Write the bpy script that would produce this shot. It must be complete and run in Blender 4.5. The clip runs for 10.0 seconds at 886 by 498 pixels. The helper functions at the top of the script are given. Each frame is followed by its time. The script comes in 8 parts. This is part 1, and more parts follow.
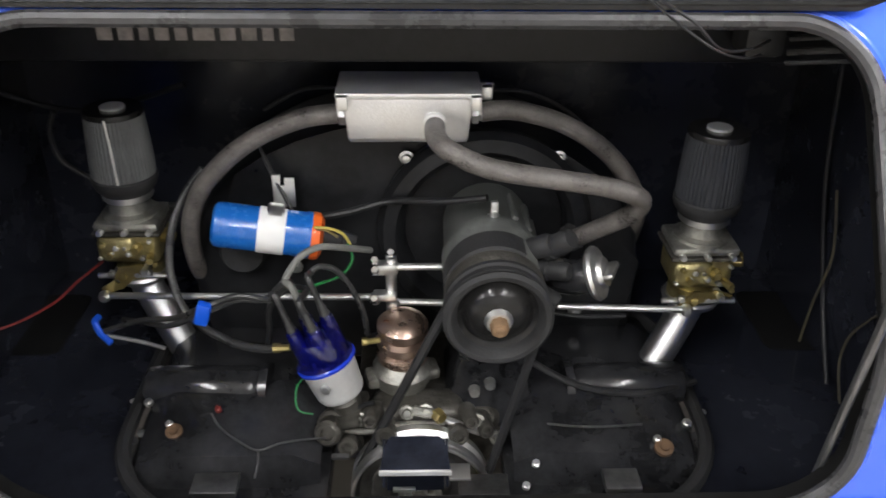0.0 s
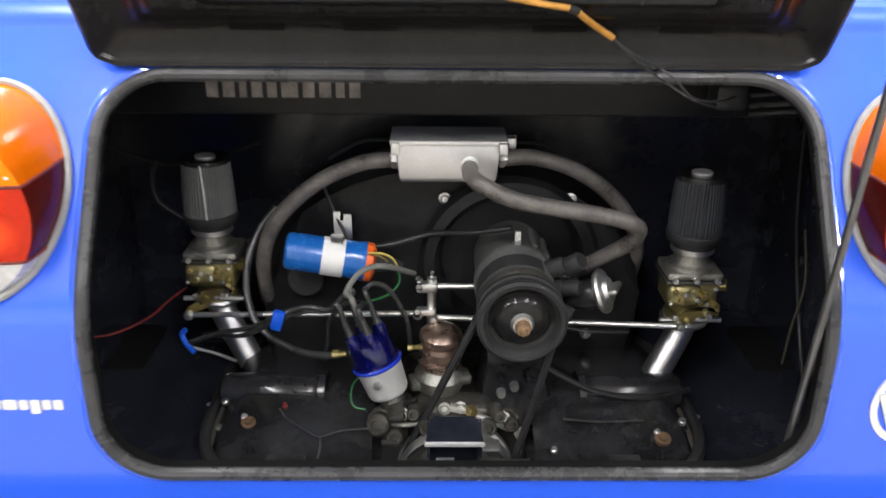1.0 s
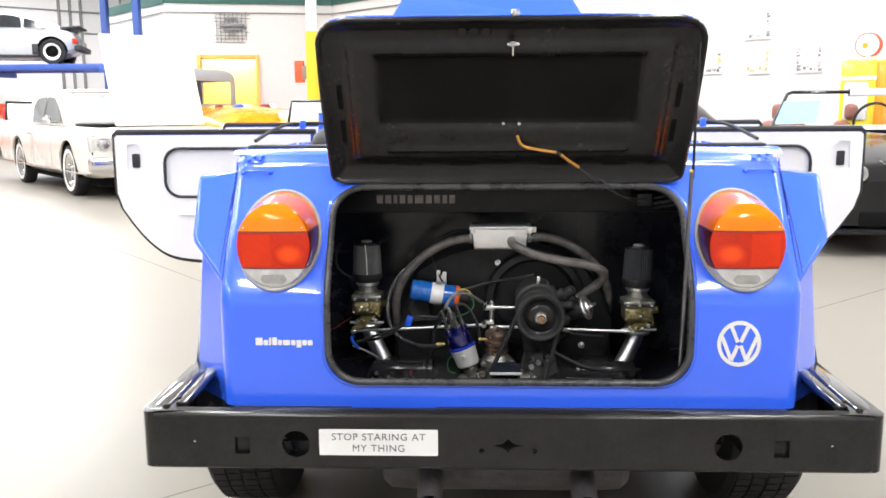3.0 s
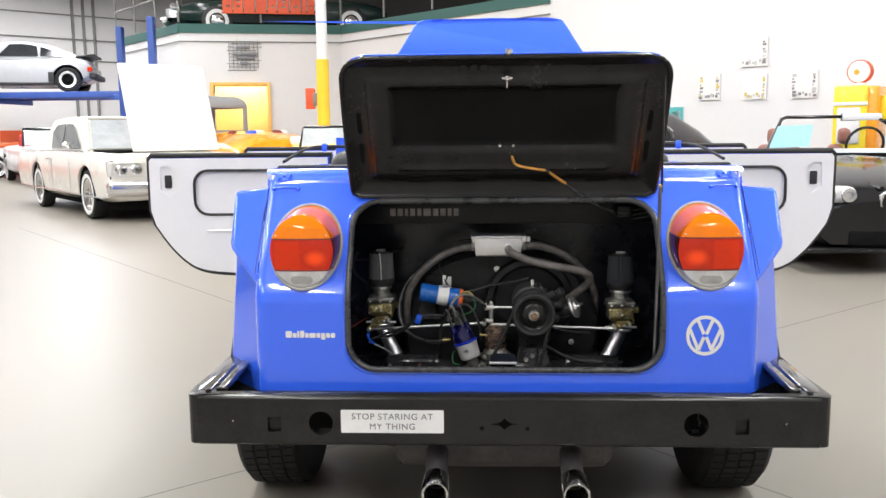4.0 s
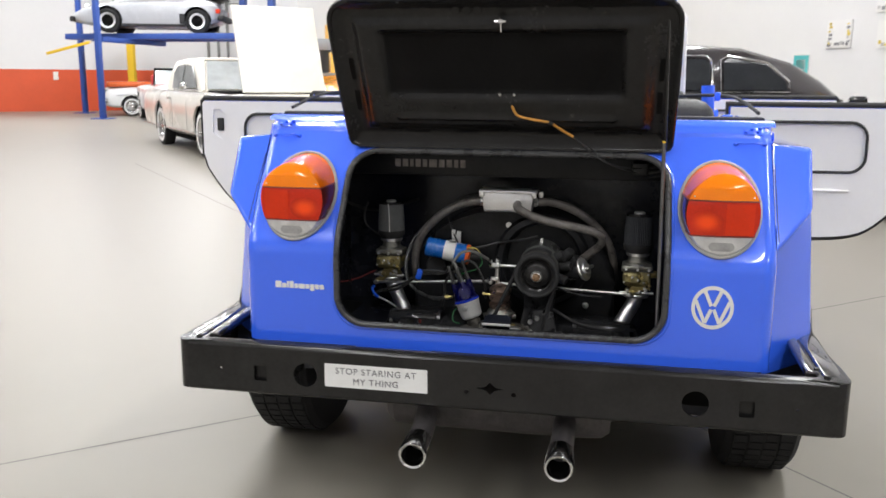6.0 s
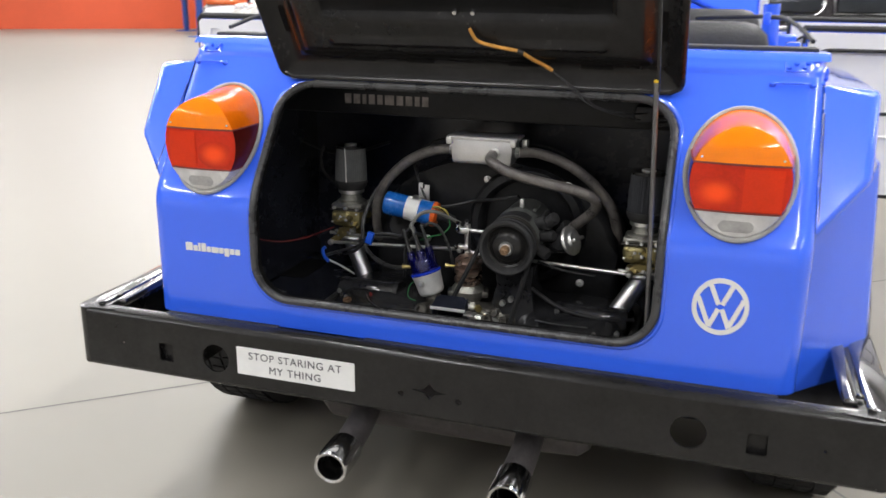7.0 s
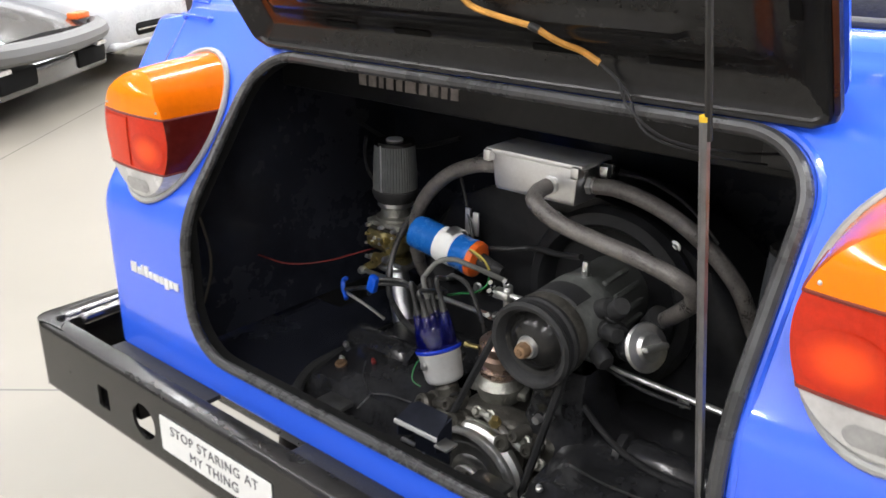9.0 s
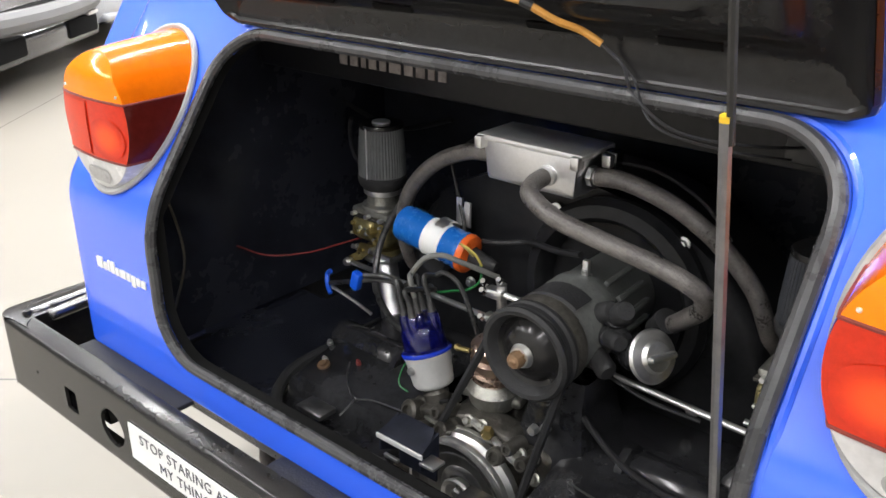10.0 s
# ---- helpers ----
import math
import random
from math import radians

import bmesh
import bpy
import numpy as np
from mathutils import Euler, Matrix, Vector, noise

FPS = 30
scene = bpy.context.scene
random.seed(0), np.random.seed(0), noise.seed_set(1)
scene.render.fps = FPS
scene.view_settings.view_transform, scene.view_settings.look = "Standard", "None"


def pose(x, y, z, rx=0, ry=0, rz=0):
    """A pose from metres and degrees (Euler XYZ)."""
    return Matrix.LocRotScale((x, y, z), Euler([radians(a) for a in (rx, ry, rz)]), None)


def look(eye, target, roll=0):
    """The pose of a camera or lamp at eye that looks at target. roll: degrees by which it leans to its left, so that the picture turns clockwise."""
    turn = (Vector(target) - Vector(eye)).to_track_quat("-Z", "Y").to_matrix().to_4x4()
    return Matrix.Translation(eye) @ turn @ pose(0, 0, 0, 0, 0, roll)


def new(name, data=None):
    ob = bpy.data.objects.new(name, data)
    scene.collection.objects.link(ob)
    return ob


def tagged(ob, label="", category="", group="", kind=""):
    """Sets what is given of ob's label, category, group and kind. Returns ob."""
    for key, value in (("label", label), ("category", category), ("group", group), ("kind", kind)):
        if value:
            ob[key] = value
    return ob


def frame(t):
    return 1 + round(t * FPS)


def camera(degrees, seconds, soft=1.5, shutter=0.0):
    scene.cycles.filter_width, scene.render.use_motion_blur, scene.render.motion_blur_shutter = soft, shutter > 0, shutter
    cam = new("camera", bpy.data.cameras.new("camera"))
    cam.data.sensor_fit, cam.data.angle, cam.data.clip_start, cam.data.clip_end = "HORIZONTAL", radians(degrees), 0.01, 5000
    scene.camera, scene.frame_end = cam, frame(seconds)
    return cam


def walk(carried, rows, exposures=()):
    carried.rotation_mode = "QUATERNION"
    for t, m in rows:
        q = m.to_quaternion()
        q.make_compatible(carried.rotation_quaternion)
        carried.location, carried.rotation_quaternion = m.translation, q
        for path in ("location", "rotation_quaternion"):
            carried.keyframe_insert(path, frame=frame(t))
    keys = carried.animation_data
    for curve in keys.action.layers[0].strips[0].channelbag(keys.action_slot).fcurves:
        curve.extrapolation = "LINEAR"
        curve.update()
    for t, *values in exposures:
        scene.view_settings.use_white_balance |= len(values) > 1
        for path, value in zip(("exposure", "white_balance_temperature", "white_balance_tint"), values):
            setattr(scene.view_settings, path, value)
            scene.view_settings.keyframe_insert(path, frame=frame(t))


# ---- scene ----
cam = camera(54.6, 10.0, shutter=0.5)
PATH = [
    (0, (0.001, -0.609, 1.164), (0.060, 1.132, 0.180), 0.76),
    (0.5, (-0.020, -0.667, 1.162), (-0.011, 1.114, 0.251), 0.83),
    (1, (-0.032, -0.837, 1.167), (-0.003, 1.007, 0.394), 0.60),
    (1.5, (-0.064, -1.062, 1.169), (-0.084, 0.842, 0.558), 0.07),
    (2, (-0.080, -1.332, 1.172), (-0.145, 0.593, 0.634), -0.36),
    (2.5, (-0.077, -1.609, 1.155), (-0.138, 0.346, 0.739), -0.17),
    (3, (-0.074, -1.879, 1.157), (-0.147, 0.093, 0.831), -0.37),
    (4.5, (-0.020, -2.242, 1.154), (-0.134, -0.263, 0.888), -0.59),
    (5, (0.049, -2.265, 1.155), (-0.137, -0.296, 0.859), -0.21),
    (6.3, (0.335, -1.893, 1.159), (-0.091, 0.010, 0.714), 0.50),
    (6.5, (0.386, -1.779, 1.151), (-0.076, 0.104, 0.662), 0.60),
    (7, (0.483, -1.506, 1.149), (-0.108, 0.318, 0.585), 0.70),
    (7.5, (0.563, -1.227, 1.156), (-0.229, 0.491, 0.508), 0.50),
    (8, (0.625, -0.967, 1.159), (-0.351, 0.643, 0.485), 0.41),
    (8.5, (0.641, -0.783, 1.155), (-0.484, 0.713, 0.450), 0.22),
    (9, (0.626, -0.666, 1.154), (-0.582, 0.759, 0.439), 0.47),
    (9.5, (0.592, -0.591, 1.153), (-0.611, 0.822, 0.408), 0.27),
    (10, (0.573, -0.571, 1.151), (-0.624, 0.827, 0.368), 0.17),
]
walk(cam, [(t, look(eye, target, roll)) for t, eye, target, roll in PATH],
     exposures=[(0, 0.86), (1, 0.76), (2, 0.82), (2.5, 0.80), (3, 0.53), (4.5, 0.04), (5, -0.04), (6.5, -0.1), (7, 0.1), (7.5, 0.24), (8.5, 0.48), (10, 0.76)])

# ---- small toolbox ----
from mathutils import geometry


def finish(bm, name, material, smooth=35):
    """A mesh from a bmesh, shaded smooth up to that angle."""
    bmesh.ops.remove_doubles(bm, verts=bm.verts, dist=1e-5)
    bmesh.ops.recalc_face_normals(bm, faces=bm.faces)
    me = bpy.data.meshes.new(name)
    bm.to_mesh(me)
    bm.free()
    if smooth:
        for f in me.polygons:
            f.use_smooth = True
        me.set_sharp_from_angle(angle=radians(smooth))
    me.materials.append(material)
    return me


def part(name, bm, material, parent=None, label="", smooth=35):
    ob = new(name, finish(bm, name, material, smooth))
    ob.parent = parent
    if label:
        ob["label"] = label
    return ob


def thing(name, label, category, m=None, group="", kind=""):
    ob = new(name)
    ob.empty_display_size = 0.1
    if m is not None:
        ob.matrix_basis = m
    return tagged(ob, label, category, group, kind)


def structure(name, bm, material, label, category, smooth=0):
    return tagged(part(name, bm, material, None, "", smooth), label, category, kind="structure")


def faces(bm, verts, quads):
    vs = [bm.verts.new(v) for v in verts]
    for q in quads:
        bm.faces.new([vs[i] for i in q])
    return vs


def box(bm, x0, x1, y0, y1, z0, z1, bevel=0.0, m=None, seg=2):
    made = bmesh.ops.create_cube(bm, size=1)["verts"]
    bmesh.ops.scale(bm, vec=(x1 - x0, y1 - y0, z1 - z0), verts=made)
    bmesh.ops.translate(bm, vec=((x0 + x1) / 2, (y0 + y1) / 2, (z0 + z1) / 2), verts=made)
    if bevel:
        edges = list({e for v in made for e in v.link_edges})
        got = bmesh.ops.bevel(bm, geom=edges, offset=bevel, segments=seg, affect="EDGES", profile=0.5)
        made = list({v for f in got["faces"] for v in f.verts} | {v for v in made if v.is_valid})
        seen, todo = set(made), list(made)
        while todo:
            for e in todo.pop().link_edges:
                for v in e.verts:
                    if v not in seen:
                        seen.add(v)
                        todo.append(v)
        made = list(seen)
    if m is not None:
        bmesh.ops.transform(bm, matrix=m, verts=made)
    return bm


def curve(points, n=8, closed=False):
    """A smooth line through the points."""
    p = [Vector(q) for q in points]
    k, out = len(p), []
    for i in range(k if closed else k - 1):
        if closed:
            a, b, c, d = p[i - 1], p[i], p[(i + 1) % k], p[(i + 2) % k]
        else:
            a, b, c, d = p[max(i - 1, 0)], p[i], p[i + 1], p[min(i + 2, k - 1)]
        for j in range(n):
            t = j / n
            out.append(0.5 * ((2 * b) + (c - a) * t + (2 * a - 5 * b + 4 * c - d) * t * t + (3 * b - a - 3 * c + d) * t**3))
    if not closed:
        out.append(p[-1])
    return out


def tube(bm, points, r, seg=10, closed=False, caps=True, flat=1.0, profile=None):
    """Sweeps a round (or given) section along the points; r may be one radius or one for each point."""
    p = [Vector(q) for q in points]
    n = len(p)
    rs = r if isinstance(r, (list, tuple)) else [r] * n
    tang = []
    for i in range(n):
        a, b = (p[i - 1], p[(i + 1) % n]) if closed else (p[max(i - 1, 0)], p[min(i + 1, n - 1)])
        tang.append((b - a).normalized())
    up = tang[0].orthogonal().normalized()
    if profile is not None or flat != 1.0:
        ref = Vector((0, 0, 1)) if abs(tang[0].z) < 0.9 else Vector((0, -1, 0))
        up = (ref - tang[0] * ref.dot(tang[0])).normalized()
    rings = []
    sect = profile or [(math.cos(2 * math.pi * k / seg), flat * math.sin(2 * math.pi * k / seg)) for k in range(seg)]
    for i in range(n):
        up = (up - tang[i] * up.dot(tang[i])).normalized()
        side = tang[i].cross(up)
        rings.append([bm.verts.new(p[i] + rs[i] * (side * a + up * b)) for a, b in sect])
    m = len(sect)
    for i in range(n if closed else n - 1):
        a, b = rings[i], rings[(i + 1) % n]
        for k in range(m):
            bm.faces.new((a[k], a[(k + 1) % m], b[(k + 1) % m], b[k]))
    if caps and not closed:
        bm.faces.new(rings[0][::-1])
        bm.faces.new(rings[-1])
    return bm


def axis_matrix(origin, direction):
    """Local z along the direction."""
    return Matrix.Translation(origin) @ Vector(direction).to_track_quat("Z", "Y").to_matrix().to_4x4()


def lathe(bm, profile, m=None, seg=24):
    """Turns (radius, height) pairs round local z; closes ends that lie on the axis."""
    m = m or Matrix()
    rings = []
    for r, h in profile:
        if r < 1e-6:
            rings.append([bm.verts.new(m @ Vector((0, 0, h)))])
        else:
            rings.append([bm.verts.new(m @ Vector((r * math.cos(2 * math.pi * k / seg), r * math.sin(2 * math.pi * k / seg), h))) for k in range(seg)])
    for a, b in zip(rings, rings[1:]):
        for k in range(seg):
            j = (k + 1) % seg
            if len(a) == 1 and len(b) == 1:
                continue
            if len(a) == 1:
                bm.faces.new((a[0], b[j], b[k]))
            elif len(b) == 1:
                bm.faces.new((a[k], a[j], b[0]))
            else:
                bm.faces.new((a[k], a[j], b[j], b[k]))
    return bm


def rounded(x0, x1, y0, y1, r, seg=8):
    """Corner points of a rounded rectangle, counter-clockwise."""
    out = []
    for cx, cy, a in ((x1 - r, y1 - r, 0), (x0 + r, y1 - r, 90), (x0 + r, y0 + r, 180), (x1 - r, y0 + r, 270)):
        for k in range(seg + 1):
            t = radians(a + 90 * k / seg)
            out.append((cx + r * math.cos(t), cy + r * math.sin(t)))
    return out


def circle(cx, cy, r, n=20):
    return [(cx + r * math.cos(2 * math.pi * k / n), cy + r * math.sin(2 * math.pi * k / n)) for k in range(n)]


def plate(bm, outer, holes=(), thick=0.003, place=None):
    """A sheet with holes, cut in a plane and laid into the world by place(u, v, depth)."""
    place = place or (lambda u, v, w: Vector((u, v, w)))
    loops = [list(outer), *[list(h) for h in holes]]
    tris = geometry.tessellate_polygon([[Vector((u, v, 0)) for u, v in loop] for loop in loops])
    flat = [uv for loop in loops for uv in loop]
    front = [bm.verts.new(place(u, v, 0)) for u, v in flat]
    back = [bm.verts.new(place(u, v, thick)) for u, v in flat]
    for t in tris:
        if len(set(t)) == 3:
            try:
                bm.faces.new([front[i] for i in t])
                bm.faces.new([back[i] for i in reversed(t)])
            except ValueError:
                pass
    base = 0
    for loop in loops:
        n = len(loop)
        for i in range(n):
            j = (i + 1) % n
            bm.faces.new((front[base + i], front[base + j], back[base + j], back[base + i]))
        base += n
    return bm


def smoothstep(a, b, x):
    t = min(max((x - a) / (b - a), 0.0), 1.0)
    return t * t * (3 - 2 * t)


# ---- world and exposure ----
world = bpy.data.worlds.new("hall_air")
scene.world = world
world.use_nodes = True
world.node_tree.nodes["Background"].inputs[0].default_value = (0.9, 0.95, 1.0, 1)
world.node_tree.nodes["Background"].inputs[1].default_value = 0.02


LAMP = 205.0

# ---- materials ----
def paint(name, color, rough=0.4, metal=0.0, vary=0.12, scale=6.0, fine=90.0, bump=0.0, bump_scale=200.0, coat=0.0, island=0.0, rough_vary=0.12, spec=0.5, transmission=0.0, ior=1.45):
    """A surface with colour, gloss and relief that vary at a coarse and a fine scale."""
    m = bpy.data.materials.new(name)
    m.use_nodes = True
    nt = m.node_tree
    bsdf = nt.nodes["Principled BSDF"]
    link = nt.links.new

    def node(kind, **inputs):
        n = nt.nodes.new(kind)
        for k, v in inputs.items():
            n.inputs[k.replace("_", " ")].default_value = v
        return n

    co = node("ShaderNodeTexCoord")
    big = node("ShaderNodeTexNoise", Scale=scale, Detail=5.0, Roughness=0.6)
    small = node("ShaderNodeTexNoise", Scale=fine, Detail=3.0, Roughness=0.7)
    link(co.outputs["Object"], big.inputs["Vector"])
    link(co.outputs["Object"], small.inputs["Vector"])
    add = node("ShaderNodeMath")
    add.operation = "ADD"
    link(big.outputs["Fac"], add.inputs[0])
    half = node("ShaderNodeMath")
    half.operation = "MULTIPLY"
    half.inputs[1].default_value = 0.5
    link(small.outputs["Fac"], half.inputs[0])
    link(half.outputs[0], add.inputs[1])
    span = node("ShaderNodeMapRange")
    span.inputs["From Min"].default_value = 0.45
    span.inputs["From Max"].default_value = 1.05
    link(add.outputs[0], span.inputs["Value"])
    mix = node("ShaderNodeMix")
    mix.data_type = "RGBA"
    mix.inputs["A"].default_value = (*[c * (1 - vary) for c in color], 1)
    mix.inputs["B"].default_value = (*[min(c * (1 + vary) + 0.02 * vary, 1) for c in color], 1)
    link(span.outputs[0], mix.inputs["Factor"])
    out = mix.outputs["Result"]
    if island:
        rnd = node("ShaderNodeObjectInfo")
        hue = node("ShaderNodeHueSaturation")
        r2 = node("ShaderNodeMapRange")
        r2.inputs["To Min"].default_value, r2.inputs["To Max"].default_value = 1 - island, 1 + island
        link(rnd.outputs["Random"], r2.inputs["Value"])
        link(r2.outputs[0], hue.inputs["Value"])
        link(out, hue.inputs["Color"])
        out = hue.outputs[0]
    link(out, bsdf.inputs["Base Color"])
    rr = node("ShaderNodeMapRange")
    rr.inputs["To Min"].default_value, rr.inputs["To Max"].default_value = max(rough - rough_vary * 0.6, 0.02), min(rough + rough_vary, 1)
    link(span.outputs[0], rr.inputs["Value"])
    link(rr.outputs[0], bsdf.inputs["Roughness"])
    bsdf.inputs["Metallic"].default_value = metal
    bsdf.inputs["Specular IOR Level"].default_value = spec
    bsdf.inputs["Coat Weight"].default_value = coat
    bsdf.inputs["Coat Roughness"].default_value = 0.05
    bsdf.inputs["Transmission Weight"].default_value = transmission
    bsdf.inputs["IOR"].default_value = ior
    if bump:
        relief = node("ShaderNodeTexNoise", Scale=bump_scale, Detail=4.0)
        link(co.outputs["Object"], relief.inputs["Vector"])
        bp = node("ShaderNodeBump", Strength=bump, Distance=0.004)
        link(relief.outputs["Fac"], bp.inputs["Height"])
        link(bp.outputs[0], bsdf.inputs["Normal"])
    return m


def glowing(name, color, strength):
    m = bpy.data.materials.new(name)
    m.use_nodes = True
    b = m.node_tree.nodes["Principled BSDF"]
    b.inputs["Base Color"].default_value = (*color, 1)
    b.inputs["Emission Color"].default_value = (*color, 1)
    b.inputs["Emission Strength"].default_value = strength
    return m


BLUE = paint("blue_car_paint", (0.038, 0.148, 0.98), rough=0.22, coat=1.0, vary=0.03, scale=1.5, rough_vary=0.05, spec=0.5)
BLUE.node_tree.nodes["Principled BSDF"].inputs["Coat IOR"].default_value = 1.6
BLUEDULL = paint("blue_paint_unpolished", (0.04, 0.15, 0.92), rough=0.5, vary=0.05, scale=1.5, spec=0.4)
BLACK = paint("black_gloss_enamel", (0.0135, 0.0130, 0.0128), rough=0.2, coat=0.1, vary=0.3, scale=9, rough_vary=0.08, spec=0.34)
GLOSSBLACK = paint("polished_black_enamel", (0.02, 0.019, 0.02), rough=0.10, coat=1.0, vary=0.35, scale=14, rough_vary=0.1, bump=0.04, bump_scale=30, spec=0.6)
LIDBLACK = paint("black_satin_enamel", (0.0105, 0.0102, 0.0105), rough=0.2, vary=0.3, scale=7, spec=0.4)
# darker copy of the lid black; the recess shade is in its colour
LIDRECESS = paint("dark_lid_recess", (0.0045, 0.0045, 0.0048), rough=0.55, vary=0.3, scale=8, bump=0.08, bump_scale=140, spec=0.14)
BAY = paint("black_bay_paint", (0.016, 0.018, 0.027), rough=0.19, spec=0.5, vary=0.5, scale=4, fine=26, bump=0.08, bump_scale=50, rough_vary=0.22)
TIN = paint("black_engine_tin", (0.0150, 0.0152, 0.0170), rough=0.17, vary=0.6, scale=10, bump=0.05, bump_scale=36, spec=0.6)
BRACKET = paint("blue_black_bracket_paint", (0.006, 0.008, 0.016), rough=0.42, vary=0.6, scale=24, bump=0.08, bump_scale=70, spec=0.18)
RUBBER = paint("black_rubber", (0.020, 0.020, 0.021), rough=0.62, vary=0.3, scale=20, bump=0.2, bump_scale=300)
SEALGREY = paint("worn_rubber_seal", (0.046, 0.046, 0.048), rough=0.26, vary=0.4, scale=14, bump=0.12, bump_scale=150)
TYRE = paint("tyre_rubber", (0.011, 0.011, 0.012), rough=0.75, vary=0.3, scale=14, bump=0.25, bump_scale=160)
HOSE = paint("braided_grey_hose", (0.115, 0.104, 0.096), rough=0.30, vary=0.75, scale=34, fine=320, bump=0.35, bump_scale=520, spec=0.8)
LEAD = paint("black_ignition_lead", (0.035, 0.035, 0.035), rough=0.28, vary=0.2, scale=30)
LOOMGREY = paint("dark_wiring_loom", (0.030, 0.030, 0.033), rough=0.4, vary=0.3, scale=20)
LEADGREY = paint("grey_coil_lead", (0.15, 0.15, 0.14), rough=0.4, vary=0.2, scale=30)
CABLE = paint("black_cable_sheath", (0.015, 0.015, 0.016), rough=0.4, vary=0.3, scale=30)
ALU = paint("brushed_aluminium", (0.80, 0.80, 0.81), rough=0.36, metal=1.0, vary=0.12, scale=14, fine=260, bump=0.1, bump_scale=400)
CASTALU = paint("cast_aluminium", (0.36, 0.355, 0.32), rough=0.42, metal=0.85, vary=0.45, scale=30, bump=0.4, bump_scale=180)
CARBGOLD = paint("chromated_carburettor_alloy", (0.40, 0.345, 0.17), rough=0.36, metal=0.85, vary=0.55, scale=44, bump=0.35, bump_scale=180)
FILTERDARK = paint("blue_black_filter_gauze", (0.032, 0.034, 0.040), rough=0.5, metal=0.3, vary=0.3, scale=30, fine=600, bump=0.4, bump_scale=700)
CASTDARK = paint("oil_stained_casting", (0.085, 0.080, 0.070), rough=0.38, metal=0.6, vary=0.5, scale=26, bump=0.5, bump_scale=120)
CHROME = paint("chrome", (0.75, 0.75, 0.76), rough=0.12, metal=1.0, vary=0.06, scale=20)
PULLEYRIM = paint("machined_pulley_rim", (0.78, 0.78, 0.77), rough=0.36, metal=1.0, vary=0.2, scale=30)
SHROUD = paint("satin_black_shroud", (0.0070, 0.0073, 0.0085), rough=0.34, vary=0.55, scale=9, bump=0.06, bump_scale=40, spec=0.28)
STEEL = paint("zinc_plated_steel", (0.78, 0.78, 0.77), rough=0.38, metal=1.0, vary=0.07, scale=30)
BRIGHTSTUD = paint("bright_turned_alloy", (0.85, 0.85, 0.84), rough=0.5, metal=0.7, vary=0.06, scale=30)
BRASS = paint("yellow_zinc", (0.42, 0.34, 0.14), rough=0.34, metal=0.9, vary=0.4, scale=40, bump=0.2)
COPPER = paint("aged_bronze", (0.44, 0.32, 0.26), rough=0.27, metal=0.95, vary=0.08, scale=30)
RUST = paint("rusty_nut", (0.30, 0.19, 0.11), rough=0.6, metal=0.6, vary=0.4, scale=60, bump=0.3)
SHAFT = paint("worn_pulley_steel", (0.17, 0.17, 0.17), rough=0.33, metal=0.9, vary=0.4, scale=25)
ALTBODY = paint("dark_grey_alternator", (0.13, 0.135, 0.128), rough=0.40, vary=0.4, scale=18, bump=0.2, metal=0.3)
COILBLUE = paint("blue_coil_lacquer", (0.01, 0.12, 0.46), rough=0.22, vary=0.1, scale=12, coat=0.4)
WHITE = paint("white_enamel", (0.78, 0.78, 0.77), rough=0.35, vary=0.04, scale=8)
LABELWHITE = paint("printed_white", (0.80, 0.80, 0.79), rough=0.55, vary=0.05, scale=20)
INK = paint("dark_ink", (0.10, 0.10, 0.11), rough=0.6, vary=0.3, scale=40)
GREYPRINT = paint("silver_lettering", (0.21, 0.185, 0.175), rough=0.5, vary=0.6, scale=40)
DISTGREY = paint("grey_distributor_body", (0.50, 0.50, 0.49), rough=0.5, vary=0.15, scale=25, bump=0.1)
CAPBLUE = paint("translucent_blue_plastic", (0.016, 0.022, 0.42), rough=0.06, vary=0.2, scale=20, transmission=0.9, coat=0.4)
BRIGHTBLUE = paint("bright_blue_plastic", (0.008, 0.09, 0.62), rough=0.3, vary=0.1)
RINGBLUE = paint("blue_cap_ring_plastic", (0.008, 0.03, 0.40), rough=0.12, vary=0.15, coat=0.4)
ORANGEPL = paint("orange_plastic", (0.75, 0.13, 0.02), rough=0.3, vary=0.1, scale=30)
WIREORANGE = paint("orange_wire_tape", (0.62, 0.30, 0.06), rough=0.5, vary=0.25, scale=60)
WIRERED = paint("red_wire", (0.16, 0.016, 0.014), rough=0.45)
WIREGREEN = paint("green_wire", (0.012, 0.16, 0.04), rough=0.4)
WIREYELLOW = paint("yellow_wire", (0.45, 0.36, 0.08), rough=0.5, vary=0.3)
OLDWIRE = paint("dirty_old_wire", (0.075, 0.065, 0.04), rough=0.6, vary=0.4)
OLDRUST = paint("dark_rust", (0.13, 0.075, 0.04), rough=0.6, metal=0.3, vary=0.5, scale=60, bump=0.3)
FILTER = paint("grey_filter_gauze", (0.15, 0.155, 0.155), rough=0.5, metal=0.4, vary=0.3, scale=30, fine=600, bump=0.4, bump_scale=700)
AMBER = paint("amber_lens", (1.0, 0.24, 0.0005), rough=0.10, vary=0.06, scale=16, fine=60, coat=0.45, spec=0.25)
REDLENS = paint("red_lens", (0.58, 0.022, 0.002), rough=0.10, vary=0.25, scale=9, fine=140, coat=0.5, spec=0.22)
REFLECTOR = paint("red_reflector", (0.68, 0.034, 0.003), rough=0.16, vary=0.12, scale=14, fine=260, bump=0.12, bump_scale=420, coat=0.35, spec=0.22)
